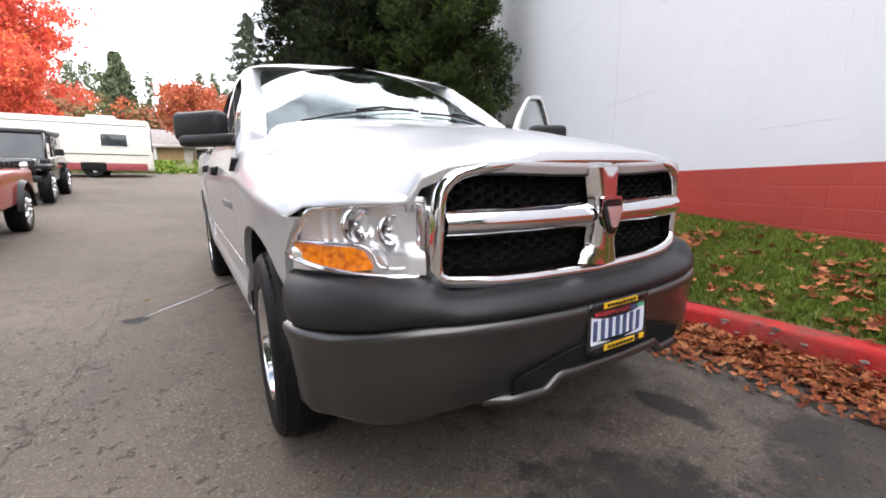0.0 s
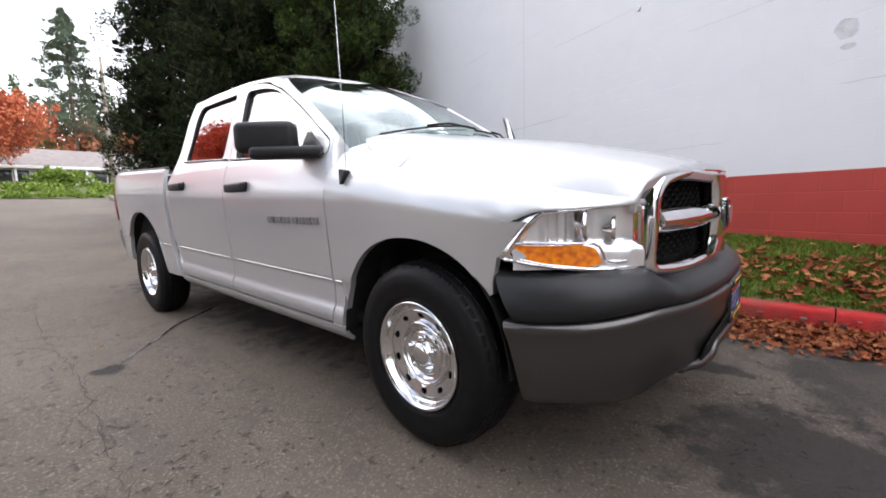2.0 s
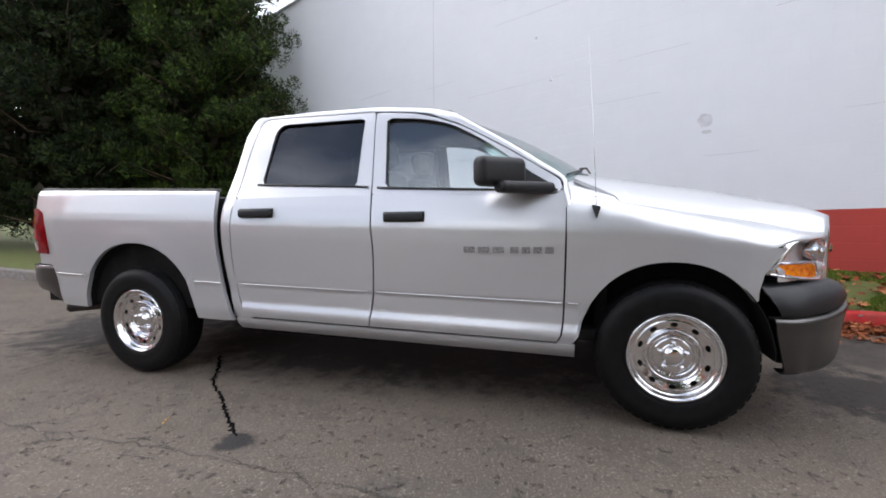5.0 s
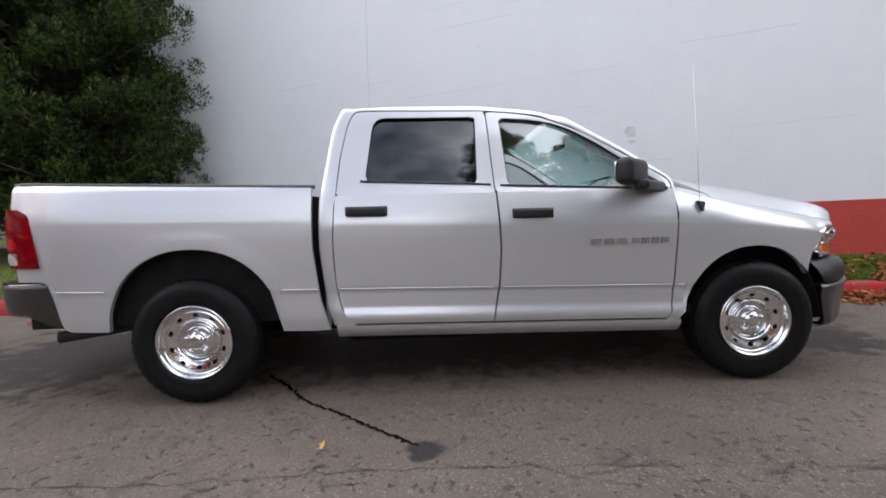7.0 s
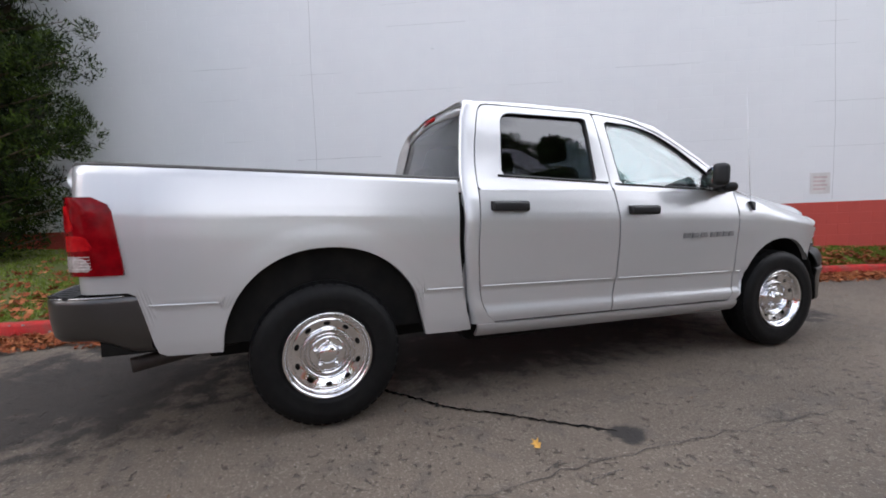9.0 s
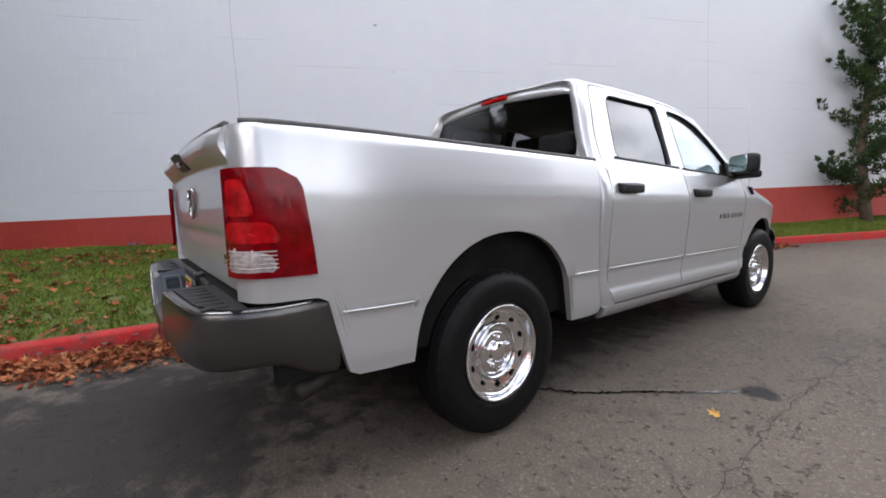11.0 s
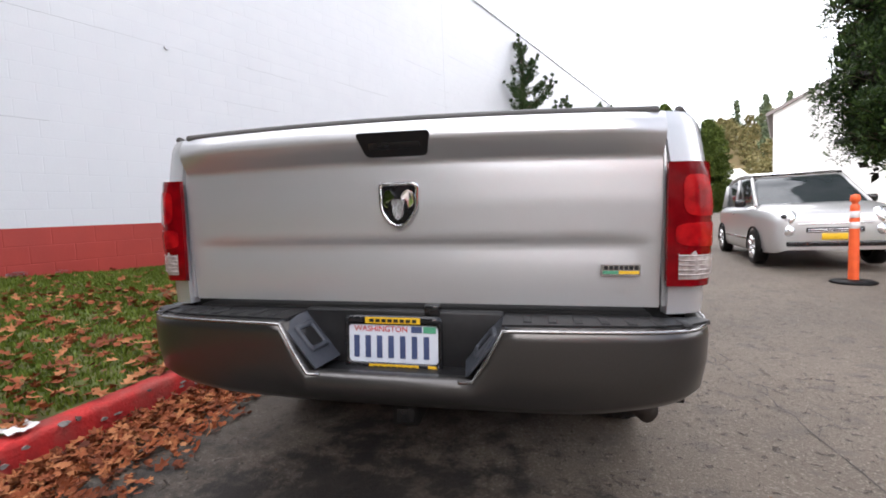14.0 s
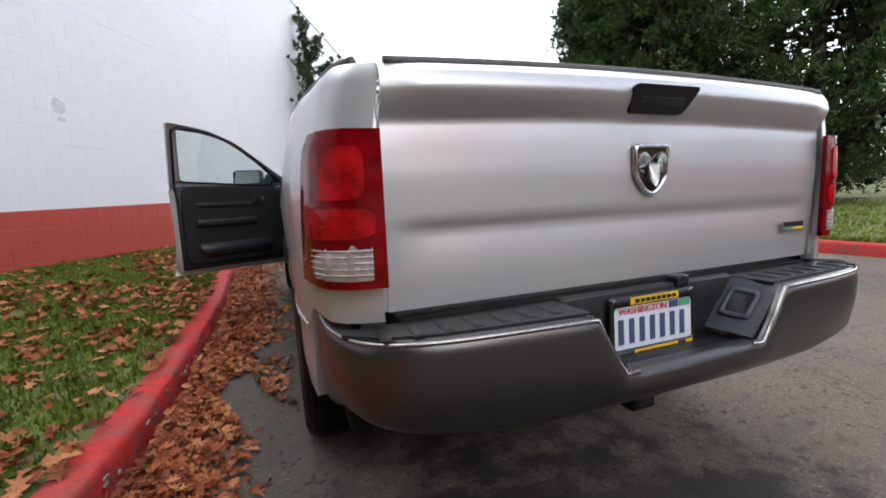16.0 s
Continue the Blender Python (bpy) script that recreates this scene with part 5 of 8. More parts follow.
for S in (-1, 1):
    lamp_out = [(0.618, 1.012), (0.618, 0.79), (0.66, 0.785), (0.78, 0.795), (0.88, 0.815), (0.93, 0.84), (0.915, 0.90), (0.90, 0.955), (0.882, 0.998), (0.74, 1.01)]
    lp = rounded(lamp_out, 0.015)

    def lamp_at(x, z, d, S=S):
        return (S * x, face_y(x) + 0.004 + d, z)
    n_ = len(lp)
    # housing: a bowl behind the lens
    housing = part("headlamp", ring_mesh(lp, [(0.76 + (p[0] - 0.76) * 0.93, 0.905 + (p[1] - 0.905) * 0.9) for p in lp], lambda x, z, d, f=lamp_at: f(x, z, d), [(0, 0.05), (0, -0.004), (0.4, -0.008), (1, 0.0), (1, 0.03)]), CHROME, truck, "clear headlamp with amber turn signal")
    def bucket(x, z, f=lamp_at):
        zz = min(z, interp(x, [0.88, 0.925], [1.0, 0.86]))
        d = interp(x, [0.62, 0.66, 0.72, 0.78, 0.86, 0.92], [0.014, 0.024, 0.062, 0.075, 0.060, 0.016])
        flute = 0.004 * math.sin(x * 260) * smoothstep(0.70, 0.73, x) * (1 - smoothstep(0.84, 0.88, x)) * smoothstep(0.885, 0.90, zz)
        return f(x, zz, d + flute - 0.03 * smoothstep(0.880, 0.862, zz))
    v_, f_ = grid(lin(0.620, 0.918, 61), lin(0.80, 1.003, 13), bucket)
    part("reflector", mesh_of("reflector", v_, f_), LAMP_SILVER, housing)
    for x, z, r in ((0.780, 0.945, 0.050), (0.703, 0.930, 0.042)):
        me = revolve([(0.012, 0.0), (r * 0.5, -0.012), (r * 0.85, -0.030), (r, -0.042), (r * 1.06, -0.042), (r * 1.08, -0.03)], 20, "z")
        c = lamp_at(x, z, 0.050)
        me.transform(Matrix.Translation(c) @ pose(0, 0, 0, -90, 0, S * -18))
        b = part("bowl", me, WHEEL_CHROME, housing, smooth=False)
        me2 = revolve([(0.0001, -0.040), (0.010, -0.036), (0.013, -0.01), (0.0001, 0.0)], 12, "z")
        me2.transform(Matrix.Translation(c) @ pose(0, 0, 0, -90, 0, S * -18))
        part("bulb", me2, CHROME_DULL, b)
    sig = [(0.924, 0.850), (0.910, 0.884), (0.79, 0.882), (0.760, 0.870), (0.738, 0.816), (0.80, 0.806), (0.875, 0.820)]
    v_ = plate_mesh([tuple(p) for p in resample(rounded(sig, 0.006), 40)], lambda x, z, d, f=lamp_at: f(x, z, 0.003 + d), 0.022)
    part("turn_signal", v_, AMBER, housing, "amber turn signal", smooth=False)
    rim_ = curve_at([(0.912, 0.890), (0.80, 0.889), (0.752, 0.876), (0.730, 0.828), (0.70, 0.818), (0.632, 0.822)], 5)
    part("inner_bezel", tube([lamp_at(p[0], p[1], 0.004) for p in rim_], 0.0055, 6), CHROME, housing)
    low_ = curve_at([(0.924, 0.836), (0.88, 0.816), (0.80, 0.801), (0.72, 0.796), (0.63, 0.797)], 5)
    part("inner_bezel", tube([lamp_at(p[0], p[1], 0.003) for p in low_], 0.0065, 6), CHROME, housing)
    ns = 46
    lr = resample(lp, ns)
    bm = bmesh.new()
    fine_x, fine_z = lin(0.62, 0.928, 20), 8
    vs_, fs_ = grid(fine_x, lin(0, 1, fine_z), lambda x, t, f=lamp_at: f(x, interp(x, [0.62, 0.66, 0.78, 0.88, 0.925], [0.79, 0.785, 0.795, 0.815, 0.84]) * (1 - t) + t * interp(x, [0.62, 0.74, 0.882, 0.90, 0.915, 0.928], [1.01, 1.01, 0.998, 0.955, 0.90, 0.842]), -0.003 - 0.006 * math.sin(t * math.pi)))
    ln = part("lens", mesh_of("lens", vs_, fs_), LENS, housing, "clear plastic lens")
    ln.visible_shadow = False
    # dark gap panel between lamp and grille, filler under the hood edge
    v_, f_ = grid(lin(0.585, 0.63, 4), lin(0.78, 1.02, 6), lambda x, z, S=S: (S * x, face_y(x) + 0.02, z))
    part("lamp_filler", mesh_of("filler", v_, f_), CHROME_DULL, truck)

# front bumper: black upper cover, dark grey lower shell
def along(points, n):
    pts = curve_at(points, n)
    out = []
    for i, p in enumerate(pts):
        a, b = pts[max(0, i - 1)], pts[min(len(pts) - 1, i + 1)]
        t = np.array([b[0] - a[0], b[1] - a[1]])
        t = t / np.linalg.norm(t)
        out.append((p[0], p[1], t[1], -t[0]))
    return out


FRONT = [(-0.905, -0.35), (-0.892, -0.44), (-0.865, -0.54), (-0.815, -0.635), (-0.72, -0.742), (-0.59, -0.825), (-0.42, -0.877), (-0.2, -0.905), (0.0, -0.912)]
FRONT = FRONT + [(-x, y) for x, y in FRONT[-2::-1]]
front_line = along(FRONT, 5)


def loft(line, profile, flip=False):
    """Sweeps a profile of (out, z) along a plan line; profile(x) may change on the way."""
    verts, faces = [], []
    for x, y, nx, ny in line:
        for o, z in profile(x, y):
            verts.append((x - nx * o, y - ny * o, z))
    k = len(profile(0, 0))
    for i in range(len(line) - 1):
        for j in range(k - 1):
            faces.append((i * k + j, i * k + j + 1, (i + 1) * k + j + 1, (i + 1) * k + j))
    return mesh_of("loft", verts, faces if not flip else [f[::-1] for f in faces])


def up_prof(x, y):
    s = 1 - smoothstep(0.56, 0.66, abs(x))
    dz = -0.042 * s
    lo = -0.045 * smoothstep(0.6, 0.9, abs(x))
    return [(-0.13, 0.785 + dz), (-0.06, 0.79 + dz), (-0.015, 0.785 + dz), (0.02, 0.768 + dz), (0.042, 0.74 + dz * 0.8 + lo * 0.3), (0.05, 0.71 + dz * 0.4 + lo * 0.7), (0.046, 0.688 + dz * 0.15 + lo), (0.03, 0.675 + dz * 0.1 + lo), (0.0, 0.672 + dz * 0.1 + lo)]


def low_prof(x, y):
    dz = -0.045 * smoothstep(0.6, 0.9, abs(x)) - 0.006
    e = smoothstep(0.24, 0.32, abs(x))
    bot = 0.462 - 0.055 * e - 0.065 * smoothstep(0.5, 0.8, abs(x))
    return [(0.0, 0.672 + dz), (0.04, 0.674 + dz), (0.052, 0.668 + dz), (0.056, 0.656 + dz), (0.052, 0.645 + dz), (0.046, 0.60 + dz * 0.5), (0.038, 0.54), (0.026, bot + 0.03), (0.012, bot + 0.008), (-0.01, bot), (-0.06, bot + 0.004)]


def trim_end(me, shift):
    """Draws the bumper's rear ends forward along a slanting line."""
    for v in me.vertices:
        t = smoothstep(-0.62, -0.35, v.co.y)
        v.co.y -= shift(v.co.z) * t
    return me


bumper = part("front_bumper", trim_end(loft(front_line, lambda x, y: [(-o, z) for o, z in low_prof(x, y)]), lambda z: 0.055 + 0.24 * max(0.0, 0.63 - z)), GUNMETAL, truck, "dark grey lower front bumper shell")
thick(bumper, 0.012, 0)
thick(part("bumper_cover", trim_end(loft(front_line, lambda x, y: [(-o, z) for o, z in up_prof(x, y)]), lambda z: 0.6 * max(0.0, 0.79 - z)), CHARCOAL, bumper, "black textured upper bumper cover"), 0.01, 0)
fy = lambda x: interp(abs(x), [0, 0.2, 0.42, 0.59, 0.72], [-0.912, -0.905, -0.877, -0.825, -0.742])
# dark lower intakes and the stepped strip under them
v_, f_ = grid(lin(-0.42, 0.42, 40), lin(0, 1, 5), lambda x, v: (x, fy(x) - 0.055 + 0.02 * v, interp(abs(x), [0.2, 0.4, 0.58], [0.545, 0.49, 0.44]) - v * interp(abs(x), [0.2, 0.34, 0.40, 0.58], [0.085, 0.085, 0.075, 0.03])))
thick(part("intake", mesh_of("intake", v_, f_), DARK, bumper, "dark lower intake opening"), 0.006, 0)
sp = []
for x in lin(-0.49, 0.49, 61):
    z = 0.456 - 0.042 * smoothstep(0.24, 0.30, abs(x)) - 0.02 * smoothstep(0.4, 0.64, abs(x))
    sp.append((x, fy(x) - 0.036 + 0.03 * smoothstep(0.40, 0.49, abs(x)), z))
part("lower_strip", tube(sp, 0.019, 8), GUNMETAL, bumper)


def number_plate(parent, place):
    """Plate in a black and yellow dealer frame; the number and names are plain bars."""
    pl = part("number_plate", plate_mesh(rounded([(-0.152, -0.076), (0.152, -0.076), (0.152, 0.076), (-0.152, 0.076)], 0.01), place, 0.004), PLATE_WHITE, parent, "white licence plate in a black and yellow frame", smooth=False)
    fr = part("plate_frame", ring_mesh(rounded([(-0.16, -0.09), (0.16, -0.09), (0.16, 0.09), (-0.16, 0.09)], 0.012), rounded([(-0.148, -0.06), (0.148, -0.06), (0.148, 0.062), (-0.148, 0.062)], 0.01), place, [(0, 0), (0, 0.009), (1, 0.009), (1, 0.002)]), GLOSS_BLACK, pl)
    bars(pl, "frame_panel", lambda a, b, d: place(a, b, d + 0.0095), [(-0.09, 0.066, 0.09, 0.086), (-0.08, -0.086, 0.085, -0.064), (0.115, -0.084, 0.142, -0.064)], YELLOW)
    bars(pl, "frame_writing", lambda a, b, d: place(a, b, d + 0.012), [(-0.075 + i * 0.02, 0.071, -0.061 + i * 0.02, 0.081) for i in range(8)] + [(-0.065 + i * 0.021, -0.08, -0.05 + i * 0.021, -0.07) for i in range(7)] + [(-0.145, 0.072, -0.10, 0.08)], BLACK)
    digits = [(-0.131 + i * 0.0385, -0.045, -0.113 + i * 0.0385, 0.026) for i in range(7)]
    for dg in digits:
        bars(pl, "number_bar", lambda a, b, d: place(a, b, d + 0.0045), [dg], PLATE_BLUE)
    bars(pl, "sticker", lambda a, b, d: place(a, b, d + 0.0045), [(0.06, 0.038, 0.095, 0.058)], PLATE_BLUE)
    bars(pl, "sticker", lambda a, b, d: place(a, b, d + 0.0045), [(0.10, 0.038, 0.14, 0.058)], GREEN_STICKER)
    cu = bpy.data.curves.new("state_name", "FONT")
    cu.body = "WASHINGTON"
    cu.size, cu.extrude = 0.026, 0.0008
    cu.align_x, cu.align_y = "CENTER", "CENTER"
    cu.materials.append(PLATE_RED)
    tx = new("state_name", cu)
    o, ax, bx = Vector(place(-0.04, 0.047, 0.006)), Vector(place(0.06, 0.047, 0.006)), Vector(place(-0.04, 0.057, 0.006))
    ex = (ax - o).normalized()
    ey = (bx - o).normalized()
    ez = ex.cross(ey)
    tx.matrix_basis = Matrix(((ex.x, ey.x, ez.x, o.x), (ex.y, ey.y, ez.y, o.y), (ex.z, ey.z, ez.z, o.z), (0, 0, 0, 1)))
    tx.parent = parent
    return pl


# seen from ahead, the plate's own right is the truck's left
number_plate(bumper, lambda a, b, d: (a * 0.95 + 0.0, -0.955 - d - 0.01 + abs(a) * 0.02, 0.590 + b * 0.95))
part("plate_backing", box((-0.165, -0.957, 0.50), (0.165, -0.92, 0.685), 0.01), BLACK, bumper)

# ---- the tail ----
def gate_y(z, x):
    """The tailgate's face: nearly flat, a soft groove low down and a ridge along the top."""
    panel = interp(z, [0.80, 0.90, 1.05, 1.15, 1.25, 1.30, 1.42], [4.642, 4.650, 4.660, 4.664, 4.661, 4.657, 4.648])
    groove = -interp(z, [0.89, 0.94, 0.98, 0.998, 1.010, 1.028, 1.045], [0, 0.004, 0.010, 0.013, 0.012, 0.003, 0]) * (1 - smoothstep(0.68, 0.77, abs(x)))
    ridge = interp(z, [1.284, 1.292, 1.310, 1.332, 1.350, 1.362, 1.39, 1.41, 1.42], [0, 0.004, 0.024, 0.047, 0.060, 0.062, 0.054, 0.036, 0.01]) * (1 - 0.4 * smoothstep(0.66, 0.80, abs(x)))
    return panel + groove + ridge


zs_ = sorted(set(lin(0.815, 1.418, 26) + [0.955, 0.985, 0.998, 1.010, 1.022, 1.045, 1.075, 1.284, 1.292, 1.301, 1.310, 1.321, 1.332, 1.341, 1.35, 1.356, 1.362, 1.375, 1.39, 1.40, 1.41]))
v_, f_ = grid(lin(-0.782, 0.782, 60), zs_, lambda x, z: (x, gate_y(z, x) - 0.004 * (x / 0.78) ** 2, z - 0.018 * smoothstep(0.9, 1.4, z) - 0.018 * (x / 0.78) ** 2 * smoothstep(0.9, 1.4, z)))
gate = thick(part("tailgate", mesh_of("gate", v_, f_), SILVER, truck, "silver tailgate with a moulded top edge"), 0.03, -1)
part("gate_cap", tube([(x, 4.660 - 0.004 * (x / 0.78) ** 2, 1.399 - 0.018 * (x / 0.78) ** 2) for x in lin(-0.765, 0.765, 30)], 0.015, 8), GREY_PLASTIC, gate, "black plastic cap on the tailgate")
hnd = [(-0.118, 1.365), (0.118, 1.365), (0.098, 1.298), (-0.098, 1.298)]
part("gate_handle_bezel", plate_mesh(rounded(hnd, 0.015), lambda x, z, d: (x, 4.676 + d + (z - 1.30) * 0.68, z - 0.012), 0.012), BLACK, gate, "black tailgate handle", smooth=False)
part("gate_handle", box((-0.085, -0.006, -0.014), (0.085, 0.006, 0.014), 0.005, 3, Matrix.Translation((0, 4.703, 1.318)) @ pose(0, 0, 0, -32, 0, 0)), GLOSS_BLACK, gate)
sh = [(-0.068, 0.072), (0.068, 0.072), (0.062, -0.02), (0.03, -0.062), (0.0, -0.078), (-0.03, -0.062), (-0.062, -0.02)]
em = part("emblem", ring_mesh(rounded(sh, 0.015), rounded([(a * 0.82, b * 0.84) for a, b in sh], 0.012), lambda a, b, d: (a, 4.668 + d, 1.135 + b), [(0, 0), (0, 0.008), (0.5, 0.012), (1, 0.008), (1, 0.002)]), CHROME, gate, "chrome shield emblem")
part("emblem_field", plate_mesh(rounded([(a * 0.84, b * 0.86) for a, b in sh], 0.012), lambda a, b, d: (a, 4.669 + d, 1.135 + b), 0.004), GLOSS_BLACK, em, smooth=False)
for S in (-1, 1):
    part("emblem_relief", plate_mesh(rounded([(S * 0.006, 0.022), (S * 0.03, 0.052), (S * 0.052, 0.035), (S * 0.05, -0.002), (S * 0.032, -0.012), (S * 0.03, 0.015)], 0.012), lambda a, b, d: (a, 4.676 + d + 0.004 * math.cos(a * 60), 1.135 + b), 0.006), CHROME, em, smooth=False)
part("emblem_relief", plate_mesh(rounded([(-0.022, 0.018), (0.022, 0.018), (0.016, -0.03), (0.0, -0.052), (-0.016, -0.03)], 0.01), lambda a, b, d: (a, 4.676 + d + 0.006 * math.cos(a * 70), 1.135 + b), 0.008), REFLECTOR, em, smooth=False)
bars(gate, "gate_badge", lambda a, b, d: (a, 4.659 + d, b), [(-0.725, 0.912, -0.615, 0.945)], CHROME_DULL, 0.004)
bars(gate, "badge_stripe", lambda a, b, d: (a, 4.663 + d, b), [(-0.72, 0.917, -0.665, 0.926)], YELLOW)
bars(gate, "badge_stripe", lambda a, b, d: (a, 4.663 + d, b), [(-0.663, 0.917, -0.62, 0.926)], GREEN_STICKER)
bars(gate, "badge_writing", lambda a, b, d: (a, 4.663 + d, b), [(-0.718 + i * 0.014, 0.930, -0.708 + i * 0.014, 0.941) for i in range(7)], BLACK)

# tail lamps wrap the corners
CORNER = [(0.787, 4.672), (0.862, 4.661), (0.904, 4.625), (0.921, 4.578), (0.930, 4.53), (0.937, 4.48), (0.943, 4.44)]
for S in (-1, 1):
    def tail_at(s, z, d, S=S):
        end = interp(z, [0.885, 0.95, 1.1, 1.25], [0.99, 0.97, 0.90, 0.83]) * (1 - 0.28 * smoothstep(1.19, 1.24, z))
        q = s * end * 6
        x = interp(q, range(7), [c[0] for c in CORNER]) - 0.010 * smoothstep(1.0, 1.27, z) * s
        y = interp(q, range(7), [c[1] for c in CORNER])
        a = interp(q, range(7), [90, 75, 48, 25, 14, 11, 9])
        return (S * (x + math.cos(radians(a)) * d), y + math.sin(radians(a)) * d, z)

    def tail_patch(z0, z1, s0, s1, d0, nm, m_, parent, lab=""):
        v_, f_ = grid(lin(s0, s1, 22), lin(z0, z1, 12), lambda s, z: tail_at(s, z, d0 + 0.006 * math.sin((z - z0) / (z1 - z0) * math.pi) * math.sin((s - s0) / (s1 - s0) * math.pi)))
        return thick(part(nm, mesh_of(nm, v_, f_), m_, parent, lab), 0.014 if parent == truck else 0.005, 0)
    tl = tail_patch(0.885, 1.236, 0.0, 1.0, 0.008, "tail_lamp", RED_LENS, truck, "red tail lamp with clear reverse section")
    tail_patch(0.905, 0.985, 0.07, 0.60, 0.0135, "reverse_lens", CLEAR_LENS, tl, "clear ribbed reverse lens")
    for j in range(5):
        part("lens_rib", tube([tail_at(s, 0.918 + j * 0.0135, 0.0200) for s in lin(0.07, 0.58, 8)], 0.0022, 5), CLEAR_LENS, tl)
    for z0, z1, s0, s1, lean in ((0.998, 1.066, 0.05, 0.66, -0.10), (1.084, 1.20, 0.10, 0.44, -0.10)):
        sm, zm, hs, hz = (s0 + s1) / 2, (z0 + z1) / 2, (s1 - s0) / 2, (z1 - z0) / 2
        v_, f_ = grid(lin(0, 1, 7), lin(0, 2 * math.pi, 41), lambda k, a: (lambda s, z: tail_at(s + lean * (s - s0) / (s1 - s0) * (z - z0) / (z1 - z0), z, 0.0168 + 0.006 * math.sin((z - 0.885) / 0.351 * math.pi) * math.sin(s * math.pi)))(sm + hs * k * math.copysign(abs(math.cos(a)) ** 0.45, math.cos(a)), zm + hz * k * math.copysign(abs(math.sin(a)) ** 0.45, math.sin(a))))
        thick(part("brake_lens", mesh_of("brake_lens", v_, f_), RED_BRIGHT, tl), 0.002, 0)
    part("tail_post", box((S * 0.791 - 0.006, 4.52, 0.82), (S * 0.791 + 0.006, 4.650, 1.33), 0.002), SILVER, truck)

# rear bumper
REAR = [(-0.922, 4.365), (-0.922, 4.50), (-0.912, 4.61), (-0.875, 4.715), (-0.808, 4.778), (-0.70, 4.808), (-0.5, 4.828), (-0.25, 4.84), (0.0, 4.842)]
REAR = REAR + [(-x, y) for x, y in REAR[-2::-1]]
rear_line = along(REAR, 6)


def rear_prof(x, y):
    n_ = 1 - smoothstep(0.255, 0.335, abs(x))
    end = smoothstep(0.5, 0.95, abs(x))
    fwd = smoothstep(4.62, 4.40, y)
    top = 0.784 - 0.148 * n_ + 0.004 * fwd
    bot = 0.540 + 0.042 * end - 0.072 * fwd
    mid = (top + bot) / 2
    return [(0.045, top - 0.004), (0.018, top), (0.004, top - 0.003), (-0.004, top - 0.012), (-0.006, top - 0.03), (-0.004, mid), (0.008, bot + 0.03), (0.03, bot + 0.006), (0.06, bot)]


rb = part("rear_bumper", loft(rear_line, lambda x, y: [(-o, z) for o, z in rear_prof(x, y)][::-1]), GUNMETAL, truck, "dark grey painted steel step bumper")
# plan normals point inwards here, so the profile runs from the inside out
thick(rb, 0.008, 0)
for S in (-1, 1):
    v_, f_ = grid(lin(0.33, 0.90, 30), lin(0, 1, 6), lambda x, v, S=S: (S * x, 4.655 + (interp(x, [0.3, 0.7, 0.83, 0.905, 0.945], [4.812, 4.785, 4.75, 4.69, 4.60]) - 4.655) * v, 0.785 + 0.002 * v))
    st = thick(part("step_pad", mesh_of("pad", v_, f_), CHARCOAL, rb, "black ribbed step pad"), 0.012, 0)
    for k in range(7):
        part("pad_rib", box((S * (0.40 + k * 0.07) - 0.012, 4.70, 0.790), (S * (0.40 + k * 0.07) + 0.012, 4.78, 0.796), 0.003), CHARCOAL, st)
    wing_at = lambda u, v, d, S=S: Vector((S * (0.345 - 0.115 * v - 0.02 * u), 4.825 - 0.15 * u, 0.788 - 0.145 * v)) + Vector((-S * 0.70, 0.25, 0.62)) * d
    v_, f_ = grid(lin(0, 1, 7), lin(0, 1, 7), lambda u, v, S=S: tuple(wing_at(u, v, 0.0)))
    wing = thick(part("recess_wing", mesh_of("wing", v_, f_), SLATE, rb, "slate-coloured plastic wing of the plate recess"), 0.006, 0)
    fr = rounded([(0.22, 0.20), (0.80, 0.20), (0.80, 0.74), (0.22, 0.74)], 0.08)
    inn = rounded([(0.32, 0.30), (0.70, 0.30), (0.70, 0.64), (0.32, 0.64)], 0.06)
    sk = part("socket", ring_mesh(fr, inn, lambda a, b, d: tuple(wing_at(a, b, d)), [(0, 0.0), (0, 0.010), (0.6, 0.013), (1, 0.006), (1, 0.001)]), SLATE, rb)
    part("socket_cover", plate_mesh(inn, lambda a, b, d: tuple(wing_at(a, b, 0.005 + d)), 0.002), GLOSS_BLACK, sk, smooth=False)
    # pale strip painting the highlight along the top and down into the notch
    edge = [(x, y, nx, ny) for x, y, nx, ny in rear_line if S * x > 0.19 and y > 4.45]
    part("bumper_edge", tube([(x + nx * -0.002, y + ny * -0.002, rear_prof(x, y)[2][1] + 0.001) for x, y, nx, ny in edge], 0.006, 6), EDGE_HIGHLIGHT, rb, "pale strip painted as the highlight on the bumper's upper edge")
part("recess_back", box((-0.33, 4.66, 0.60), (0.33, 4.69, 0.80), 0.01), CHARCOAL, rb)
part("recess_floor", box((-0.25, 4.66, 0.60), (0.25, 4.825, 0.622), 0.006), CHARCOAL, rb)
part("latch", box((-0.13, 4.66, 0.785), (-0.08, 4.70, 0.82), 0.006), GLOSS_BLACK, rb)
number_plate(rb, lambda a, b, d: (0.02 - a, 4.705 + d - b * 0.05, 0.694 + b))
part("valance", box((-0.76, 4.50, 0.62), (0.76, 4.66, 0.80), 0.01), DARK, truck)
hitch = part("hitch_receiver", box((-0.045, 4.30, 0.40), (0.045, 4.66, 0.473), 0.008), DARK, truck, "black square trailer hitch receiver")
part("hitch_bar", box((-0.30, 4.24, 0.47), (0.30, 4.32, 0.53), 0.015), DARK, hitch)
part("hitch_mouth", box((-0.03, 4.655, 0.413), (0.03, 4.662, 0.46), 0.002), GLOSS_BLACK, hitch)

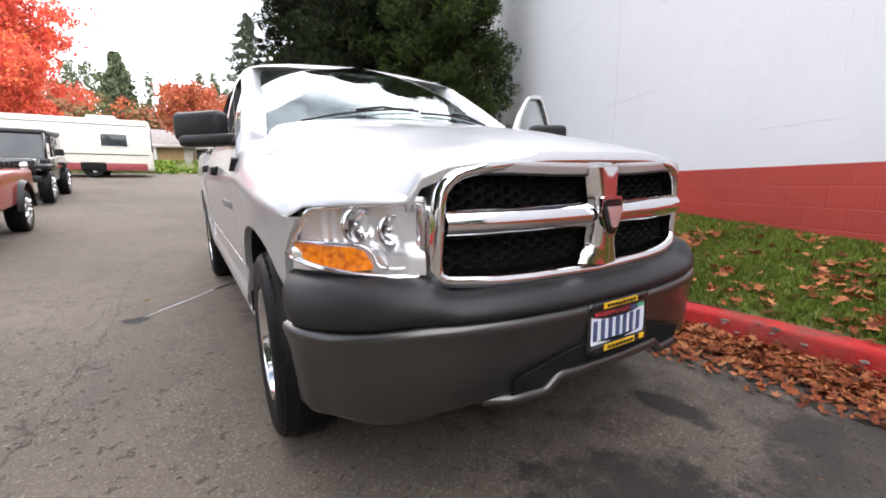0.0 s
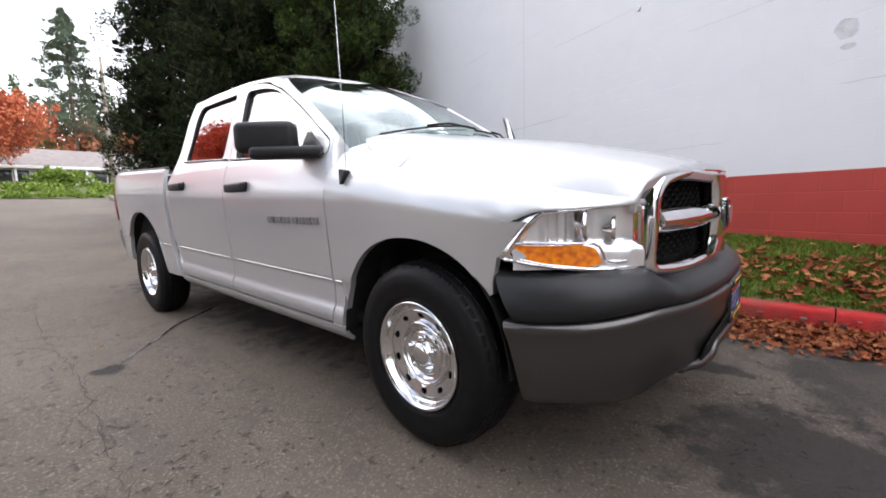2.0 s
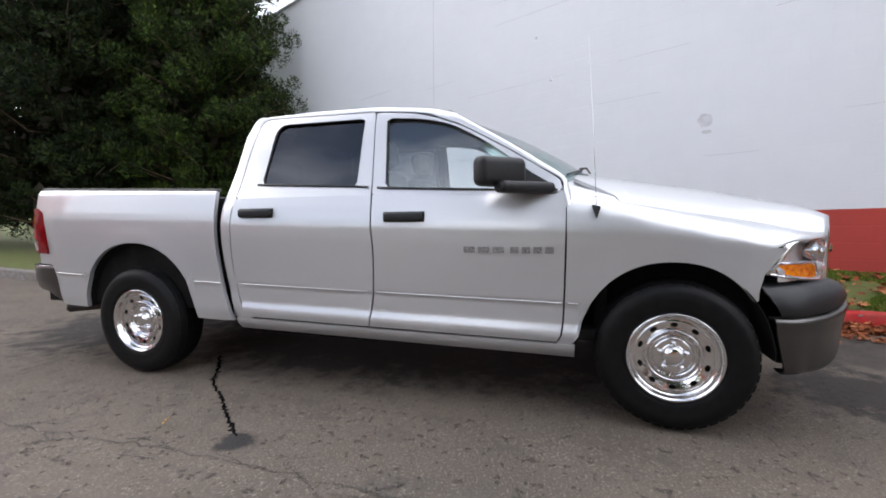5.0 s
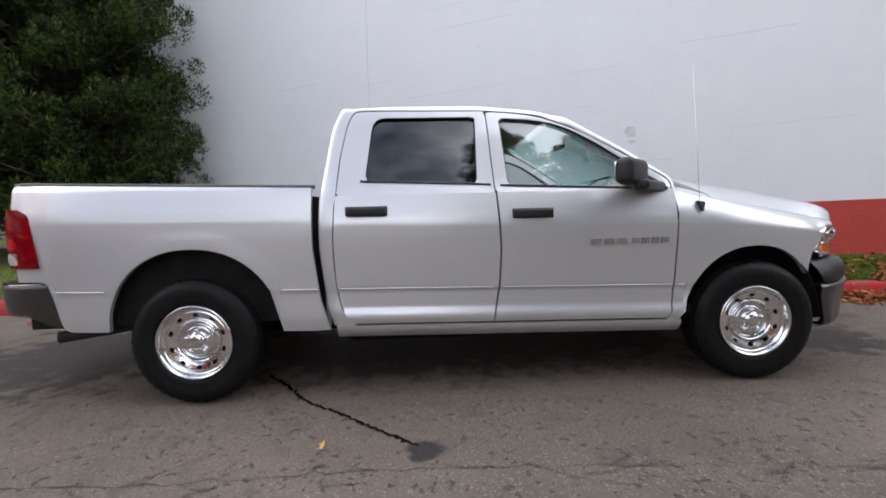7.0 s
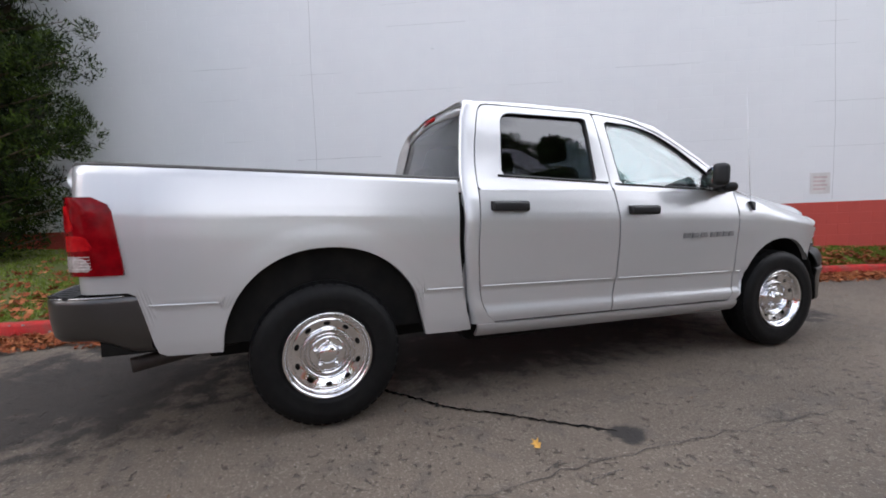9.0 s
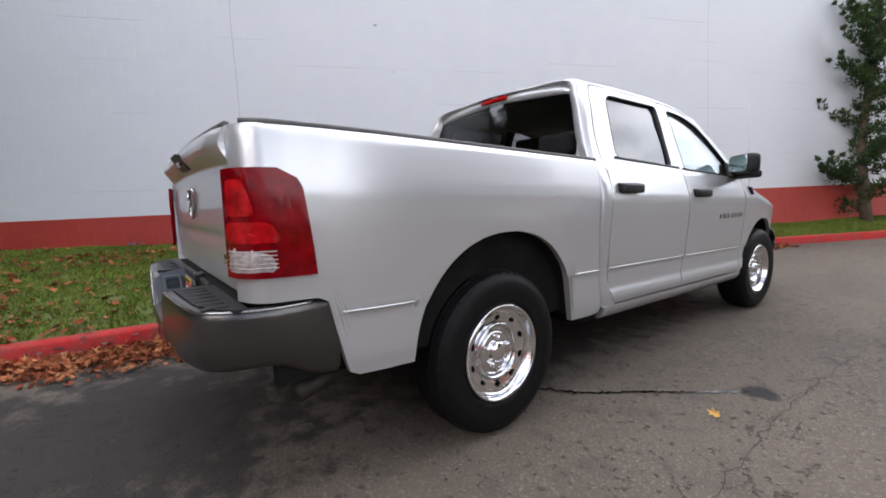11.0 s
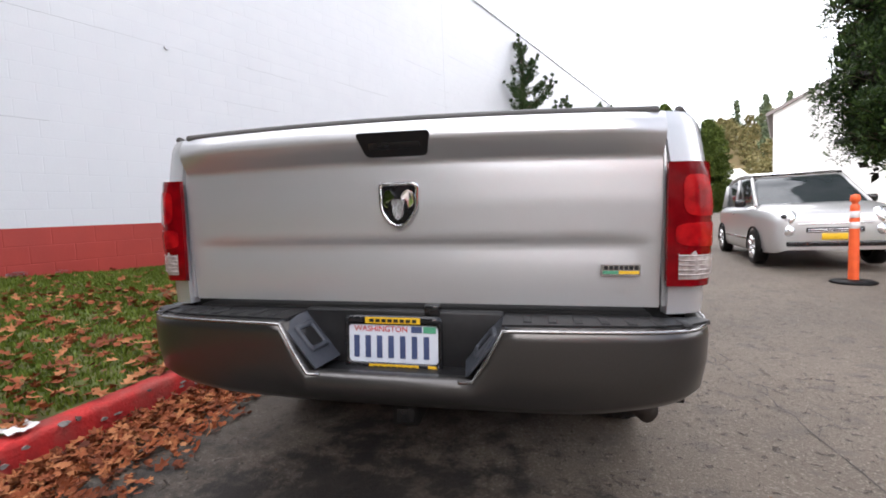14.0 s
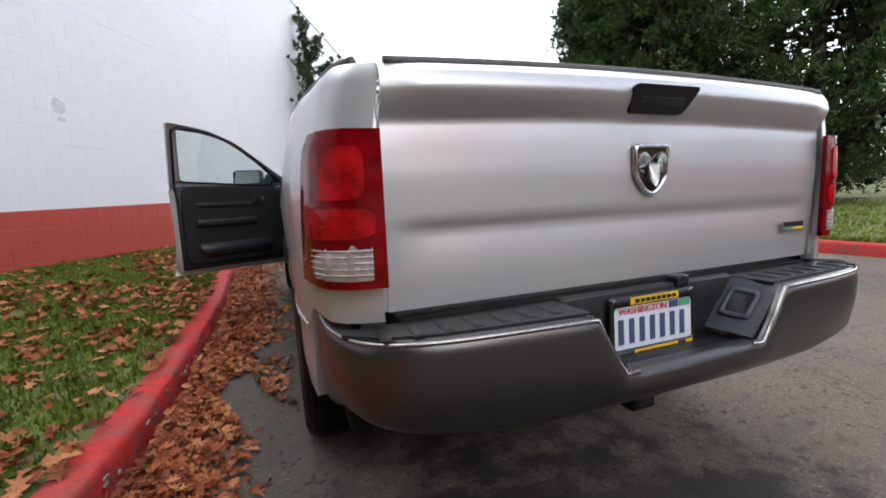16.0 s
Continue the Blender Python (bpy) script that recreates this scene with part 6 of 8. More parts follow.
# underside
part("chassis", box((-0.45, -0.55, 0.42), (0.45, 4.15, 0.58), 0.03), DARK, truck)
part("bed_floor", box((-0.86, 2.83, 0.62), (0.86, 4.60, 0.72), 0.01), DARK, truck)
part("bed_front", box((-0.86, 2.82, 0.62), (0.86, 2.86, 1.28), 0.01), DARK, truck)
part("inner_wing", box((-0.72, -0.44, 0.55), (0.72, 0.36, 0.95), 0.05), DARK, truck)
for S in (-1, 1):
    for cy, cz, ry, rz in ARCH.values():
        v_, f_ = grid(lin(0.02, math.pi - 0.02, 24), lin(0, 1, 4), lambda a, v, S=S, cy=cy, cz=cz, ry=ry, rz=rz: (S * (0.945 - 0.40 * v), cy + (ry + 0.012) * math.cos(a), cz + (rz + 0.012) * math.sin(a)))
        thick(part("wheel_well", mesh_of("well", v_, f_), DARK, truck), 0.004, 0)
    part("inner_bed_wall", box((S * 0.86 - 0.02, 2.84, 0.5), (S * 0.86 + 0.02, 4.58, 1.28), 0.005), DARK, truck)
# unseen frame and running gear, added to block light under the truck
for S in (-1, 1):
    part("frame_rail", box((S * 0.44 - 0.06, -0.72, 0.33), (S * 0.44 + 0.06, 4.2, 0.50), 0.015), DARK, truck)
part("fuel_tank", box((0.12, 1.3, 0.27), (0.72, 2.75, 0.50), 0.06, 3), DARK, truck)
part("gearbox", box((-0.22, 0.3, 0.27), (0.22, 1.7, 0.5), 0.08, 3), DARK, truck)
part("crossmember", box((-0.6, -0.22, 0.27), (0.6, 0.22, 0.42), 0.04, 3), DARK, truck)
# guard and shield added to darken the ground below the front bumper
part("air_dam", box((-0.83, -0.60, 0.365), (0.83, -0.47, 0.62), 0.03, 3), DARK, truck, "black guard added behind the front bumper to block light")
part("splash_shield", box((-0.62, -0.80, 0.36), (0.62, -0.20, 0.40), 0.015), DARK, truck)
part("muffler", box((-0.75, 1.7, 0.29), (-0.40, 2.7, 0.48), 0.08, 3), DARK, truck)
part("spare_tyre", revolve([(0.20, -0.09), (0.33, -0.11), (0.37, -0.08), (0.37, 0.08), (0.33, 0.11), (0.20, 0.09)], 32, "z"), RUBBER, truck, "unseen spare tyre added under the bed").matrix_basis = pose(0, 4.02, 0.50)
part("differential", box((-0.18, 3.40, 0.22), (0.18, 3.74, 0.50), 0.08, 3), DARK, truck)
part("rear_axle", tube([(-0.7, 3.569, 0.39), (0.7, 3.569, 0.39)], 0.06, 10), DARK, truck)
part("exhaust_pipe", tube([(-0.55, 3.85, 0.49), (-0.62, 4.1, 0.455), (-0.71, 4.28, 0.440), (-0.80, 4.49, 0.425)], 0.038, 12), mat("dull_exhaust_steel", (0.045, 0.036, 0.031), 0.55, 0.5, (0.025, 0.02, 0.018), 12), truck, "dull steel exhaust tailpipe")

# badges, antenna, small seams
for q in [(1.110 - i * 0.082, 0.932, 1.046 - i * 0.082, 0.968) for i in range(3)] + [(0.848 - i * 0.062, 0.932, 0.803 - i * 0.062, 0.968) for i in range(4)]:
    bars(truck, "door_badge", lambda a, b, d: (-(half(a, b) + 0.001 + d), a, b), [q], BADGE_CHROME, 0.007)
ant = part("antenna", tube([(-0.957, 0.405, 1.19), (-0.945, 0.42, 1.5), (-0.93, 0.45, 2.05)], [0.0022, 0.0015, 0.0010], 6), CHROME_DULL, truck, "thin steel whip antenna")
part("antenna_base", plate_mesh(rounded([(0.383, 1.18), (0.430, 1.19), (0.405, 1.115)], 0.010), lambda y, z, d: (-(half(y, min(z, 1.06)) - 0.012 - (z - 1.10) * 0.25 + d), y, z), 0.03), BLACK, ant, smooth=False)


# ---- wheels ----
def wheel_at(parent_truck, x, y, S, steer=0.0):
    base = pose(S * x, y, 0.400, 0, 0, (0 if S > 0 else 180) + steer)
    R = 0.392
    tp = [(0.222, -0.100), (0.29, -0.122), (0.335, -0.127), (0.365, -0.116), (R - 0.010, -0.088), (R - 0.001, -0.055), (R, 0.0), (R - 0.001, 0.055), (R - 0.010, 0.088), (0.366, 0.113), (0.346, 0.121), (0.338, 0.125), (0.30, 0.126), (0.262, 0.117), (0.254, 0.118), (0.246, 0.113), (0.224, 0.100), (0.218, 0.09)]
    w = part("wheel", revolve(tp, 64), RUBBER, parent_truck, "black tyre on a chrome steel wheel")
    w.matrix_basis = base
    verts, faces = [], []
    for i in range(44):
        a0 = 2 * math.pi * i / 44
        for h0, h1, sk in ((-0.10, -0.062, 0.03), (-0.055, -0.02, -0.03), (-0.014, 0.02, 0.03), (0.027, 0.062, -0.03), (0.07, 0.105, 0.03)):
            k = len(verts)
            for rr, sh_ in ((R - 0.006 - (0.018 if abs(h0 + h1) > 0.12 else 0), 0), (R + 0.0015 - (0.012 if abs(h0 + h1) > 0.12 else 0), 0.006)):
                for h, da in ((h0 + sh_, sk), (h1 - sh_, sk + 0.01), (h1 - sh_, sk + 0.115), (h0 + sh_, sk + 0.105)):
                    verts.append((h, rr * math.cos(a0 + da), rr * math.sin(a0 + da)))
            faces += [tuple(k + q for q in f) for f in ((4, 5, 6, 7), (0, 1, 5, 4), (1, 2, 6, 5), (2, 3, 7, 6), (3, 0, 4, 7))]
    part("tread", mesh_of("tread", verts, faces, False), RUBBER, w)
    rp = [(0.243, 0.098), (0.247, 0.112), (0.243, 0.118), (0.235, 0.116), (0.228, 0.105), (0.222, 0.088), (0.216, 0.078), (0.205, 0.076), (0.197, 0.080)]
    rim = part("rim", revolve(rp, 64), WHEEL_CHROME, w, "chrome steel wheel rim")
    # face ring with ten oval slots
    verts, faces = [], []
    n_slot = 10
    r0, r1 = 0.150, 0.198
    zof = lambda r: interp(r, [0.128, 0.198], [0.060, 0.078])
    for s in range(n_slot):
        ac = 2 * math.pi * (s + 0.5) / n_slot
        m_ = 24
        sq, ov, dp = [], [], []
        for k in range(m_):
            t = 2 * math.pi * k / m_
            cx, cy = math.cos(t), math.sin(t)
            q = max(abs(cx), abs(cy))
            sq.append((ac + cx / q * math.pi / n_slot, (r0 + r1) / 2 + cy / q * (r1 - r0) / 2))
            ov.append((ac + 0.108 * cx, 0.176 + 0.0125 * cy))
            dp.append((ac + 0.096 * cx, 0.176 + 0.0105 * cy))
        k0 = len(verts)
        for lst, dz in ((sq, 0.0), (ov, 0.002), (dp, -0.02)):
            for a, r in lst:
                verts.append((zof(r) + dz, r * math.cos(a), r * math.sin(a)))
        for k in range(m_):
            b = (k + 1) % m_
            faces.append((k0 + k, k0 + b, k0 + m_ + b, k0 + m_ + k))
            faces.append((k0 + m_ + k, k0 + m_ + b, k0 + 2 * m_ + b, k0 + 2 * m_ + k))
    bm = bmesh.new()
    bv = [bm.verts.new(v) for v in verts]
    for f in faces:
        bm.faces.new([bv[i] for i in f])
    bmesh.ops.remove_doubles(bm, verts=bm.verts[:], dist=0.0008)
    sharp(part("slotted_face", bm, WHEEL_CHROME, rim), 25)
    part("brake_disc", revolve([(0.05, 0.045), (0.20, 0.045), (0.20, 0.03), (0.05, 0.03)], 32), DARK, rim)
    cp = [(0.1505, 0.0655), (0.147, 0.076), (0.141, 0.082), (0.134, 0.080), (0.129, 0.068), (0.124, 0.056), (0.116, 0.050), (0.108, 0.051), (0.103, 0.058), (0.098, 0.066), (0.090, 0.068), (0.066, 0.064), (0.058, 0.066), (0.054, 0.084), (0.048, 0.094), (0.030, 0.099), (0.0001, 0.100)]
    cap = part("centre_cap", revolve(cp, 48), WHEEL_CHROME, rim)
    for k in range(5):
        a = 2 * math.pi * k / 5 + 0.3
        me = revolve([(0.0001, 0.024), (0.010, 0.022), (0.0135, 0.012), (0.015, -0.01)], 12)
        me.transform(Matrix.Translation((0.066, 0.073 * math.cos(a), 0.073 * math.sin(a))))
        part("lug_nut", me, WHEEL_CHROME, cap)
    for ch in w.children:
        if not ch.name.startswith("tread"):
            ch.data.transform(Matrix.Diagonal((1, 0.94, 0.94, 1)))
    return w


for x, y, S in ((0.845, 0.01, -1), (0.845, 0.01, 1), (0.845, 3.569, -1), (0.845, 3.569, 1)):
    wheel_at(truck, x, y, S, -3 if y < 1 else 0)

# ---- plants ----
BARK = mat("brown_bark", (0.09, 0.06, 0.042), 0.9, 0.0, (0.13, 0.09, 0.065), 14, bump=0.6, bump_scale=40)
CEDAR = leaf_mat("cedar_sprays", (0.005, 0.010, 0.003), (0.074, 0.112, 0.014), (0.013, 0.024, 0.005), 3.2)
# dead twigs, darkened so the colour holds the crown's inner shade
DEAD_SHADED_TWIGS = leaf_mat("dead_shaded_inner_twigs", (0.008, 0.008, 0.005), (0.030, 0.024, 0.014))
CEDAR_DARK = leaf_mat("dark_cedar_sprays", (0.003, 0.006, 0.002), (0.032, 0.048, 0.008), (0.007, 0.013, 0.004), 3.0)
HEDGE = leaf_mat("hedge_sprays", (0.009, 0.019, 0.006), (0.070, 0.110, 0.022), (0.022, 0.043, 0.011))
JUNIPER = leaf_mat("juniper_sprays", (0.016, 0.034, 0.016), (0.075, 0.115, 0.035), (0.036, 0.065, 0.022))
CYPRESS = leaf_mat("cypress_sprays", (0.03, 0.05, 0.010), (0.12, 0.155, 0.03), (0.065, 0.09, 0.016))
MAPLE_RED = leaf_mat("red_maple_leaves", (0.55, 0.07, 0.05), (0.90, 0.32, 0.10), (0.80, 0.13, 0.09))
# distant conifers mixed paler: the haze is in their colour
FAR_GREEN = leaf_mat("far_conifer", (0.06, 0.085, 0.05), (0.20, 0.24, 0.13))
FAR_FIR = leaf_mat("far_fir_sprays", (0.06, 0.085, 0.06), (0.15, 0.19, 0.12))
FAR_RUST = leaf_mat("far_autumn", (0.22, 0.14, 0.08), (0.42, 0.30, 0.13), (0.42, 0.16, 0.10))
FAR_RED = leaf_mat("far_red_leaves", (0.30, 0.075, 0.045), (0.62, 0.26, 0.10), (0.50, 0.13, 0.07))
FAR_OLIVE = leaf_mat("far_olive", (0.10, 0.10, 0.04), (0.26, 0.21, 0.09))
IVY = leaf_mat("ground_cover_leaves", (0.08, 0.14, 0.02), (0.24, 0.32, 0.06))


def sprays(centres, per, size, rng, droop=0.3, flat=1.0, wide=0.32):
    """Small pointed leaf sprays round the clump centres (x, y, z, r), as verts and quads."""
    c = np.array(centres, float)
    c = np.repeat(c, per, axis=0)
    n_ = len(c)
    d = rng.normal(size=(n_, 3))
    d /= np.linalg.norm(d, axis=1)[:, None]
    rad = c[:, 3:4] * rng.uniform(0.35, 1.0, (n_, 1)) ** 0.6
    p = c[:, :3] + d * rad * np.array([1, 1, flat])
    ax = d + rng.normal(scale=0.5, size=(n_, 3)) + np.array([0, 0, -droop])
    ax /= np.linalg.norm(ax, axis=1)[:, None]
    side = np.cross(ax, rng.normal(size=(n_, 3)))
    side /= np.linalg.norm(side, axis=1)[:, None] + 1e-9
    l_ = rng.uniform(0.6, 1.3, (n_, 1)) * size
    w_ = l_ * rng.uniform(wide * 0.6, wide * 1.3, (n_, 1))
    v = np.stack([p - ax * l_ * 0.5, p + side * w_, p + ax * l_ * 0.6, p - side * w_], axis=1).reshape(-1, 3)
    return v


def leaf_mesh(name, v):
    n_ = len(v) // 4
    me = bpy.data.meshes.new(name)
    me.vertices.add(len(v))
    me.vertices.foreach_set("co", v.astype(np.float32).ravel())
    me.loops.add(4 * n_)
    me.loops.foreach_set("vertex_index", np.arange(4 * n_, dtype=np.int32))
    me.polygons.add(n_)
    me.polygons.foreach_set("loop_start", np.arange(0, 4 * n_, 4, dtype=np.int32))
    me.update()
    me.validate()
    return me


def join_tubes(tubes):
    verts, faces = [], []
    for me in tubes:
        k = len(verts)
        verts += [v.co.copy() for v in me.vertices]
        faces += [tuple(k + i for i in p.vertices) for p in me.polygons]
        bpy.data.meshes.remove(me)
    return mesh_of("limbs", verts, faces)


def tree(name, label, at, height, radius, material, seed, limbs=90, per=46, size=0.16, low=0.5, up=0.1, clumps=5, clump_r=0.30, shape=None, trunk_r=0.2, twist=0.0, wild=0.3, droop=0.3, group="", wide=0.32, core=0):
    """A tapered trunk, limbs going out all round it, and leaf clumps along the limbs. shape(t): share of the radius at height share t."""
    rng = np.random.default_rng(seed)
    shape = shape or (lambda t: (1 - t) ** 0.6)
    th = thing(name, label, "tree", pose(*at), group)
    bend = lambda z: (twist * math.sin(z * 0.9 + seed), twist * math.cos(z * 0.7 + seed * 2))
    tp = [(*bend(z), z) for z in lin(-0.2, height, 10)]
    part("trunk", tube(tp, [trunk_r * (1 - 0.9 * i / 9) for i in range(10)], 10), BARK, th)
    tubes, cl = [], []
    for i in range(limbs):
        t = (i + rng.uniform()) / limbs
        z = low + (height - low) * t
        a = i * 2.39996 + rng.normal() * 0.4
        r = radius * max(0.06, shape(t)) * (1 + wild * rng.normal())
        r = max(0.15, min(r, radius * 1.35))
        bx, by = bend(z)
        rise = up * r + rng.normal() * 0.08
        base = Vector((bx, by, z))
        tip = base + Vector((math.cos(a) * r, math.sin(a) * r, rise))
        mid = base.lerp(tip, 0.5) + Vector((0, 0, -0.12 * r * (1 if up < 0.3 else 0.8)))
        tubes.append(tube([base, mid, mid.lerp(tip, 0.9)], [0.03 * (1 - 0.5 * t), 0.02, 0.006], 5, cap=False))
        for k in range(clumps):
            f = (0.2 if clumps == 6 else 0.3) + (0.8 if clumps == 6 else 0.7) * (k + 0.5) / clumps
            q = base.lerp(tip, f) if f > 0.5 else base.lerp(mid, f * 2)
            s = clump_r * (0.65 + 0.6 * rng.uniform()) * (1.08 - 0.25 * f)
            cl.append((q.x + rng.normal() * 0.1 * r, q.y + rng.normal() * 0.1 * r, q.z + rng.normal() * 0.1, s))
    # near-black inner sprays: shade between the tufts is put into their colour
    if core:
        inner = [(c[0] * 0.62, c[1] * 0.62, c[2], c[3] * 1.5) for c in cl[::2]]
        tagged(part("inner_foliage", leaf_mesh("inner", sprays(inner, core, max(0.2, size * 1.8), rng, droop, 1.0, 0.34)), DEAD_SHADED_TWIGS, th), kind="stuff")
    tagged(part("branchwork", join_tubes(tubes), BARK, th), kind="stuff")
    part("crown", leaf_mesh("crown", sprays(cl, per, size, rng, droop, 1.0, wide)), material, th)
    return th


# tall dense conifers on the lawn at the wall's end
full = lambda t: min(1.0, 0.72 + 1.6 * t) * (1 - t) ** 0.35
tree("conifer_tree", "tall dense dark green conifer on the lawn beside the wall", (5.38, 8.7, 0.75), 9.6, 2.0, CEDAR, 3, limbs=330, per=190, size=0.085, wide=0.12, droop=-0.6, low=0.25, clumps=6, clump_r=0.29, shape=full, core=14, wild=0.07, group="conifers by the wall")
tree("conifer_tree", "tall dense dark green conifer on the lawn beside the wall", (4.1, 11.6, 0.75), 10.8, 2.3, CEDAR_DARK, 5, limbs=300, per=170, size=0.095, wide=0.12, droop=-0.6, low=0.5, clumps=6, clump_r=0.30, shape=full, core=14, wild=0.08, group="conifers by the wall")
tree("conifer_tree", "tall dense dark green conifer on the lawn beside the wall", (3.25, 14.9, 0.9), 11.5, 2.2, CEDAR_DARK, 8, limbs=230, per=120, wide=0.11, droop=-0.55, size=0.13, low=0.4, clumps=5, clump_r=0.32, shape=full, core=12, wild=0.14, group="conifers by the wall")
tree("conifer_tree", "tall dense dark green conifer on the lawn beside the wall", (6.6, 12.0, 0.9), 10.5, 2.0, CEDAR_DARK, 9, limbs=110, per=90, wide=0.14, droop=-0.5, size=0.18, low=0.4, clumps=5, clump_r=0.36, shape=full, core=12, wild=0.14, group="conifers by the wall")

# windswept junipers against the wall
def juniper(at, height, radius, seed):
    """An open conifer: limbs sweep out and turn up at their tips, each in a sleeve of short needles."""
    rng = np.random.default_rng(seed)
    th = thing("juniper_tree", "windswept dark green juniper growing against the white wall", "tree", pose(*at), "junipers by the wall")
    sway = lambda z: (0.10 * math.sin(z * 1.1 + seed), 0.10 * math.cos(z * 0.8 + seed))
    part("trunk", tube([(*sway(z), z) for z in lin(-0.2, height, 12)], [0.13 * (1 - 0.92 * i / 11) for i in range(12)], 10), BARK, th)
    tubes, cl = [], []

    def sleeve(pts, r0):
        n_ = len(pts)
        for i, p in enumerate(pts):
            f = i / (n_ - 1)
            r = r0 * (0.55 + 0.75 * math.sin(min(1.0, 0.2 + f) * math.pi * 0.62)) * (1.0 - 0.78 * max(0.0, f - 0.35) / 0.65) * rng.uniform(0.75, 1.2)
            cl.append((p[0] + rng.normal() * 0.03, p[1] + rng.normal() * 0.03, p[2] + rng.normal() * 0.03, max(0.035, r)))

    limbs = int(8 + height * 4.0)
    for i in range(limbs):
        t = (i + rng.uniform(0.2, 0.8)) / limbs
        z = 0.35 + (height * 0.96 - 0.35) * t
        a = i * 2.39996 + rng.normal() * 0.3
        r = max(0.25, radius * ((1 - t) ** 0.8 * 0.92 + 0.05) * rng.uniform(0.6, 1.25))
        dx, dy = math.cos(a), math.sin(a)
        bx, by = sway(z)
        lift, bendy = rng.uniform(-0.05, 0.25), rng.uniform(0.25, 0.6)
        at_ = lambda f: (bx + dx * r * f, by + dy * r * f, z + r * (lift * f + bendy * f ** 2.6))
        pts = [at_(f) for f in lin(0.08, 1.0, max(5, int(r / 0.11)))]
        tubes.append(tube([at_(f) for f in lin(0, 1, 6)], [0.035 * (1 - 0.6 * t), 0.03, 0.024, 0.016, 0.01, 0.004], 5, cap=False))
        sleeve(pts, 0.135 + 0.035 * r)
        for f0 in (0.35, 0.55, 0.75):
            if r < 0.7:
                continue
            sgn = 1 if rng.uniform() < 0.5 else -1
            q, l_ = at_(f0), r * rng.uniform(0.22, 0.4)
            ex, ey = dx * 0.75 - dy * 0.66 * sgn, dy * 0.75 + dx * 0.66 * sgn
            tw = [(q[0] + ex * l_ * f, q[1] + ey * l_ * f, q[2] + l_ * (0.2 * f + 0.5 * f * f)) for f in lin(0.1, 1, max(3, int(l_ / 0.10)))]
            sleeve(tw, 0.125)
    sleeve([(*sway(z), z) for z in lin(height * 0.2, height, 34)], 0.20)
    tagged(part("branchwork", join_tubes(tubes), BARK, th), kind="stuff")
    part("crown", leaf_mesh("crown", sprays(cl, 60, 0.10, rng, -0.7, 1.0, 0.15)), JUNIPER, th)


for x, y, h, r, sd in ((-0.5, -9.6, 6.9, 2.7, 12), (-2.5, -13.6, 5.6, 2.5, 14), (-4.4, -17.4, 6.2, 3.2, 17)):
    juniper((x, y, lawn_z(x, y) - 0.02), h, r, sd)

# clipped columnar cypresses where the lane bends
colm = lambda t: min(1.0, 0.85 + 0.6 * t) * (1 - t ** 2.2) ** 0.7
for x, y, h, sd in ((-13.3, -36.4, 9.6, 21), (-17.0, -36.5, 8.0, 22)):
    tree("cypress_tree", "yellow-green columnar cypress beside the lane", (x, y, ground_h(x, y)), h, 2.0, CYPRESS, sd, limbs=170, per=110, size=0.14, low=0.2, clumps=4, clump_r=0.42, shape=colm, wild=0.08, group="columnar cypresses")

# island across the lane: kerb, lawn, tall hedge trees
ISLE = curve_at([(-13.0, -14.0), (-10.2, -9.0), (-8.2, -5.2), (-6.95, -2.6), (-6.45, -1.0), (-5.95, 0.2), (-5.75, 1.5), (-5.85, 3.2), (-6.4, 5.2), (-7.6, 7.2), (-9.6, 8.6), (-13.0, 9.4)], 8)
kerb2 = thing("kerb_opposite", "red-painted concrete kerb of the planted island", "kerb", kind="structure")
dense = resample([tuple(p) for p in ISLE], 300, closed=False)
for i in range(0, 299, 24):
    seg = [np.array(q) for q in dense[i:min(300, i + 25)]]
    if len(seg) > 2:
        seg[0] = seg[0] + (seg[1] - seg[0]) * 0.12
        sharp(part("kerb_stone", kerb_len(seg), KERB_RED, kerb2), 50)
isle_pts = [tuple(p) for p in ISLE]


def isle_z(x, y):
    return ground_h(x, y) + 0.15 + 0.03 * noise.noise(Vector((x, y, 1)))


v_, f_ = grid(range(0, len(isle_pts), 2), lin(0, 1, 14), lambda i, t: (lambda x, y: (x, y, isle_z(x, y) + 0.35 * smoothstep(0, 0.6, t) ))(isle_pts[i][0] - 0.16 - (isle_pts[i][0] + 26) * t, isle_pts[i][1] * (1 - t) + (-2.5) * t))
tagged(part("lawn_opposite", mesh_of("isle", v_, f_), SOIL), "green lawn of the planted island", "lawn", kind="structure")
rngs = random.Random(31)
spots = []
while len(spots) < 20000:
    i = rngs.randrange(len(isle_pts))
    t = rngs.random() ** 2 * 0.3
    x = isle_pts[i][0] - 0.17 - (isle_pts[i][0] + 26) * t
    y = isle_pts[i][1] * (1 - t) - 2.5 * t + rngs.uniform(-0.2, 0.2)
    spots.append((x, y, isle_z(x, y) + 0.35 * smoothstep(0, 0.6, t) - 0.005))
tagged(blades("grass", spots, GRASS, (0.03, 0.07), 0.012, per=3), "short green grass on the planted island", "grass", kind="stuff")
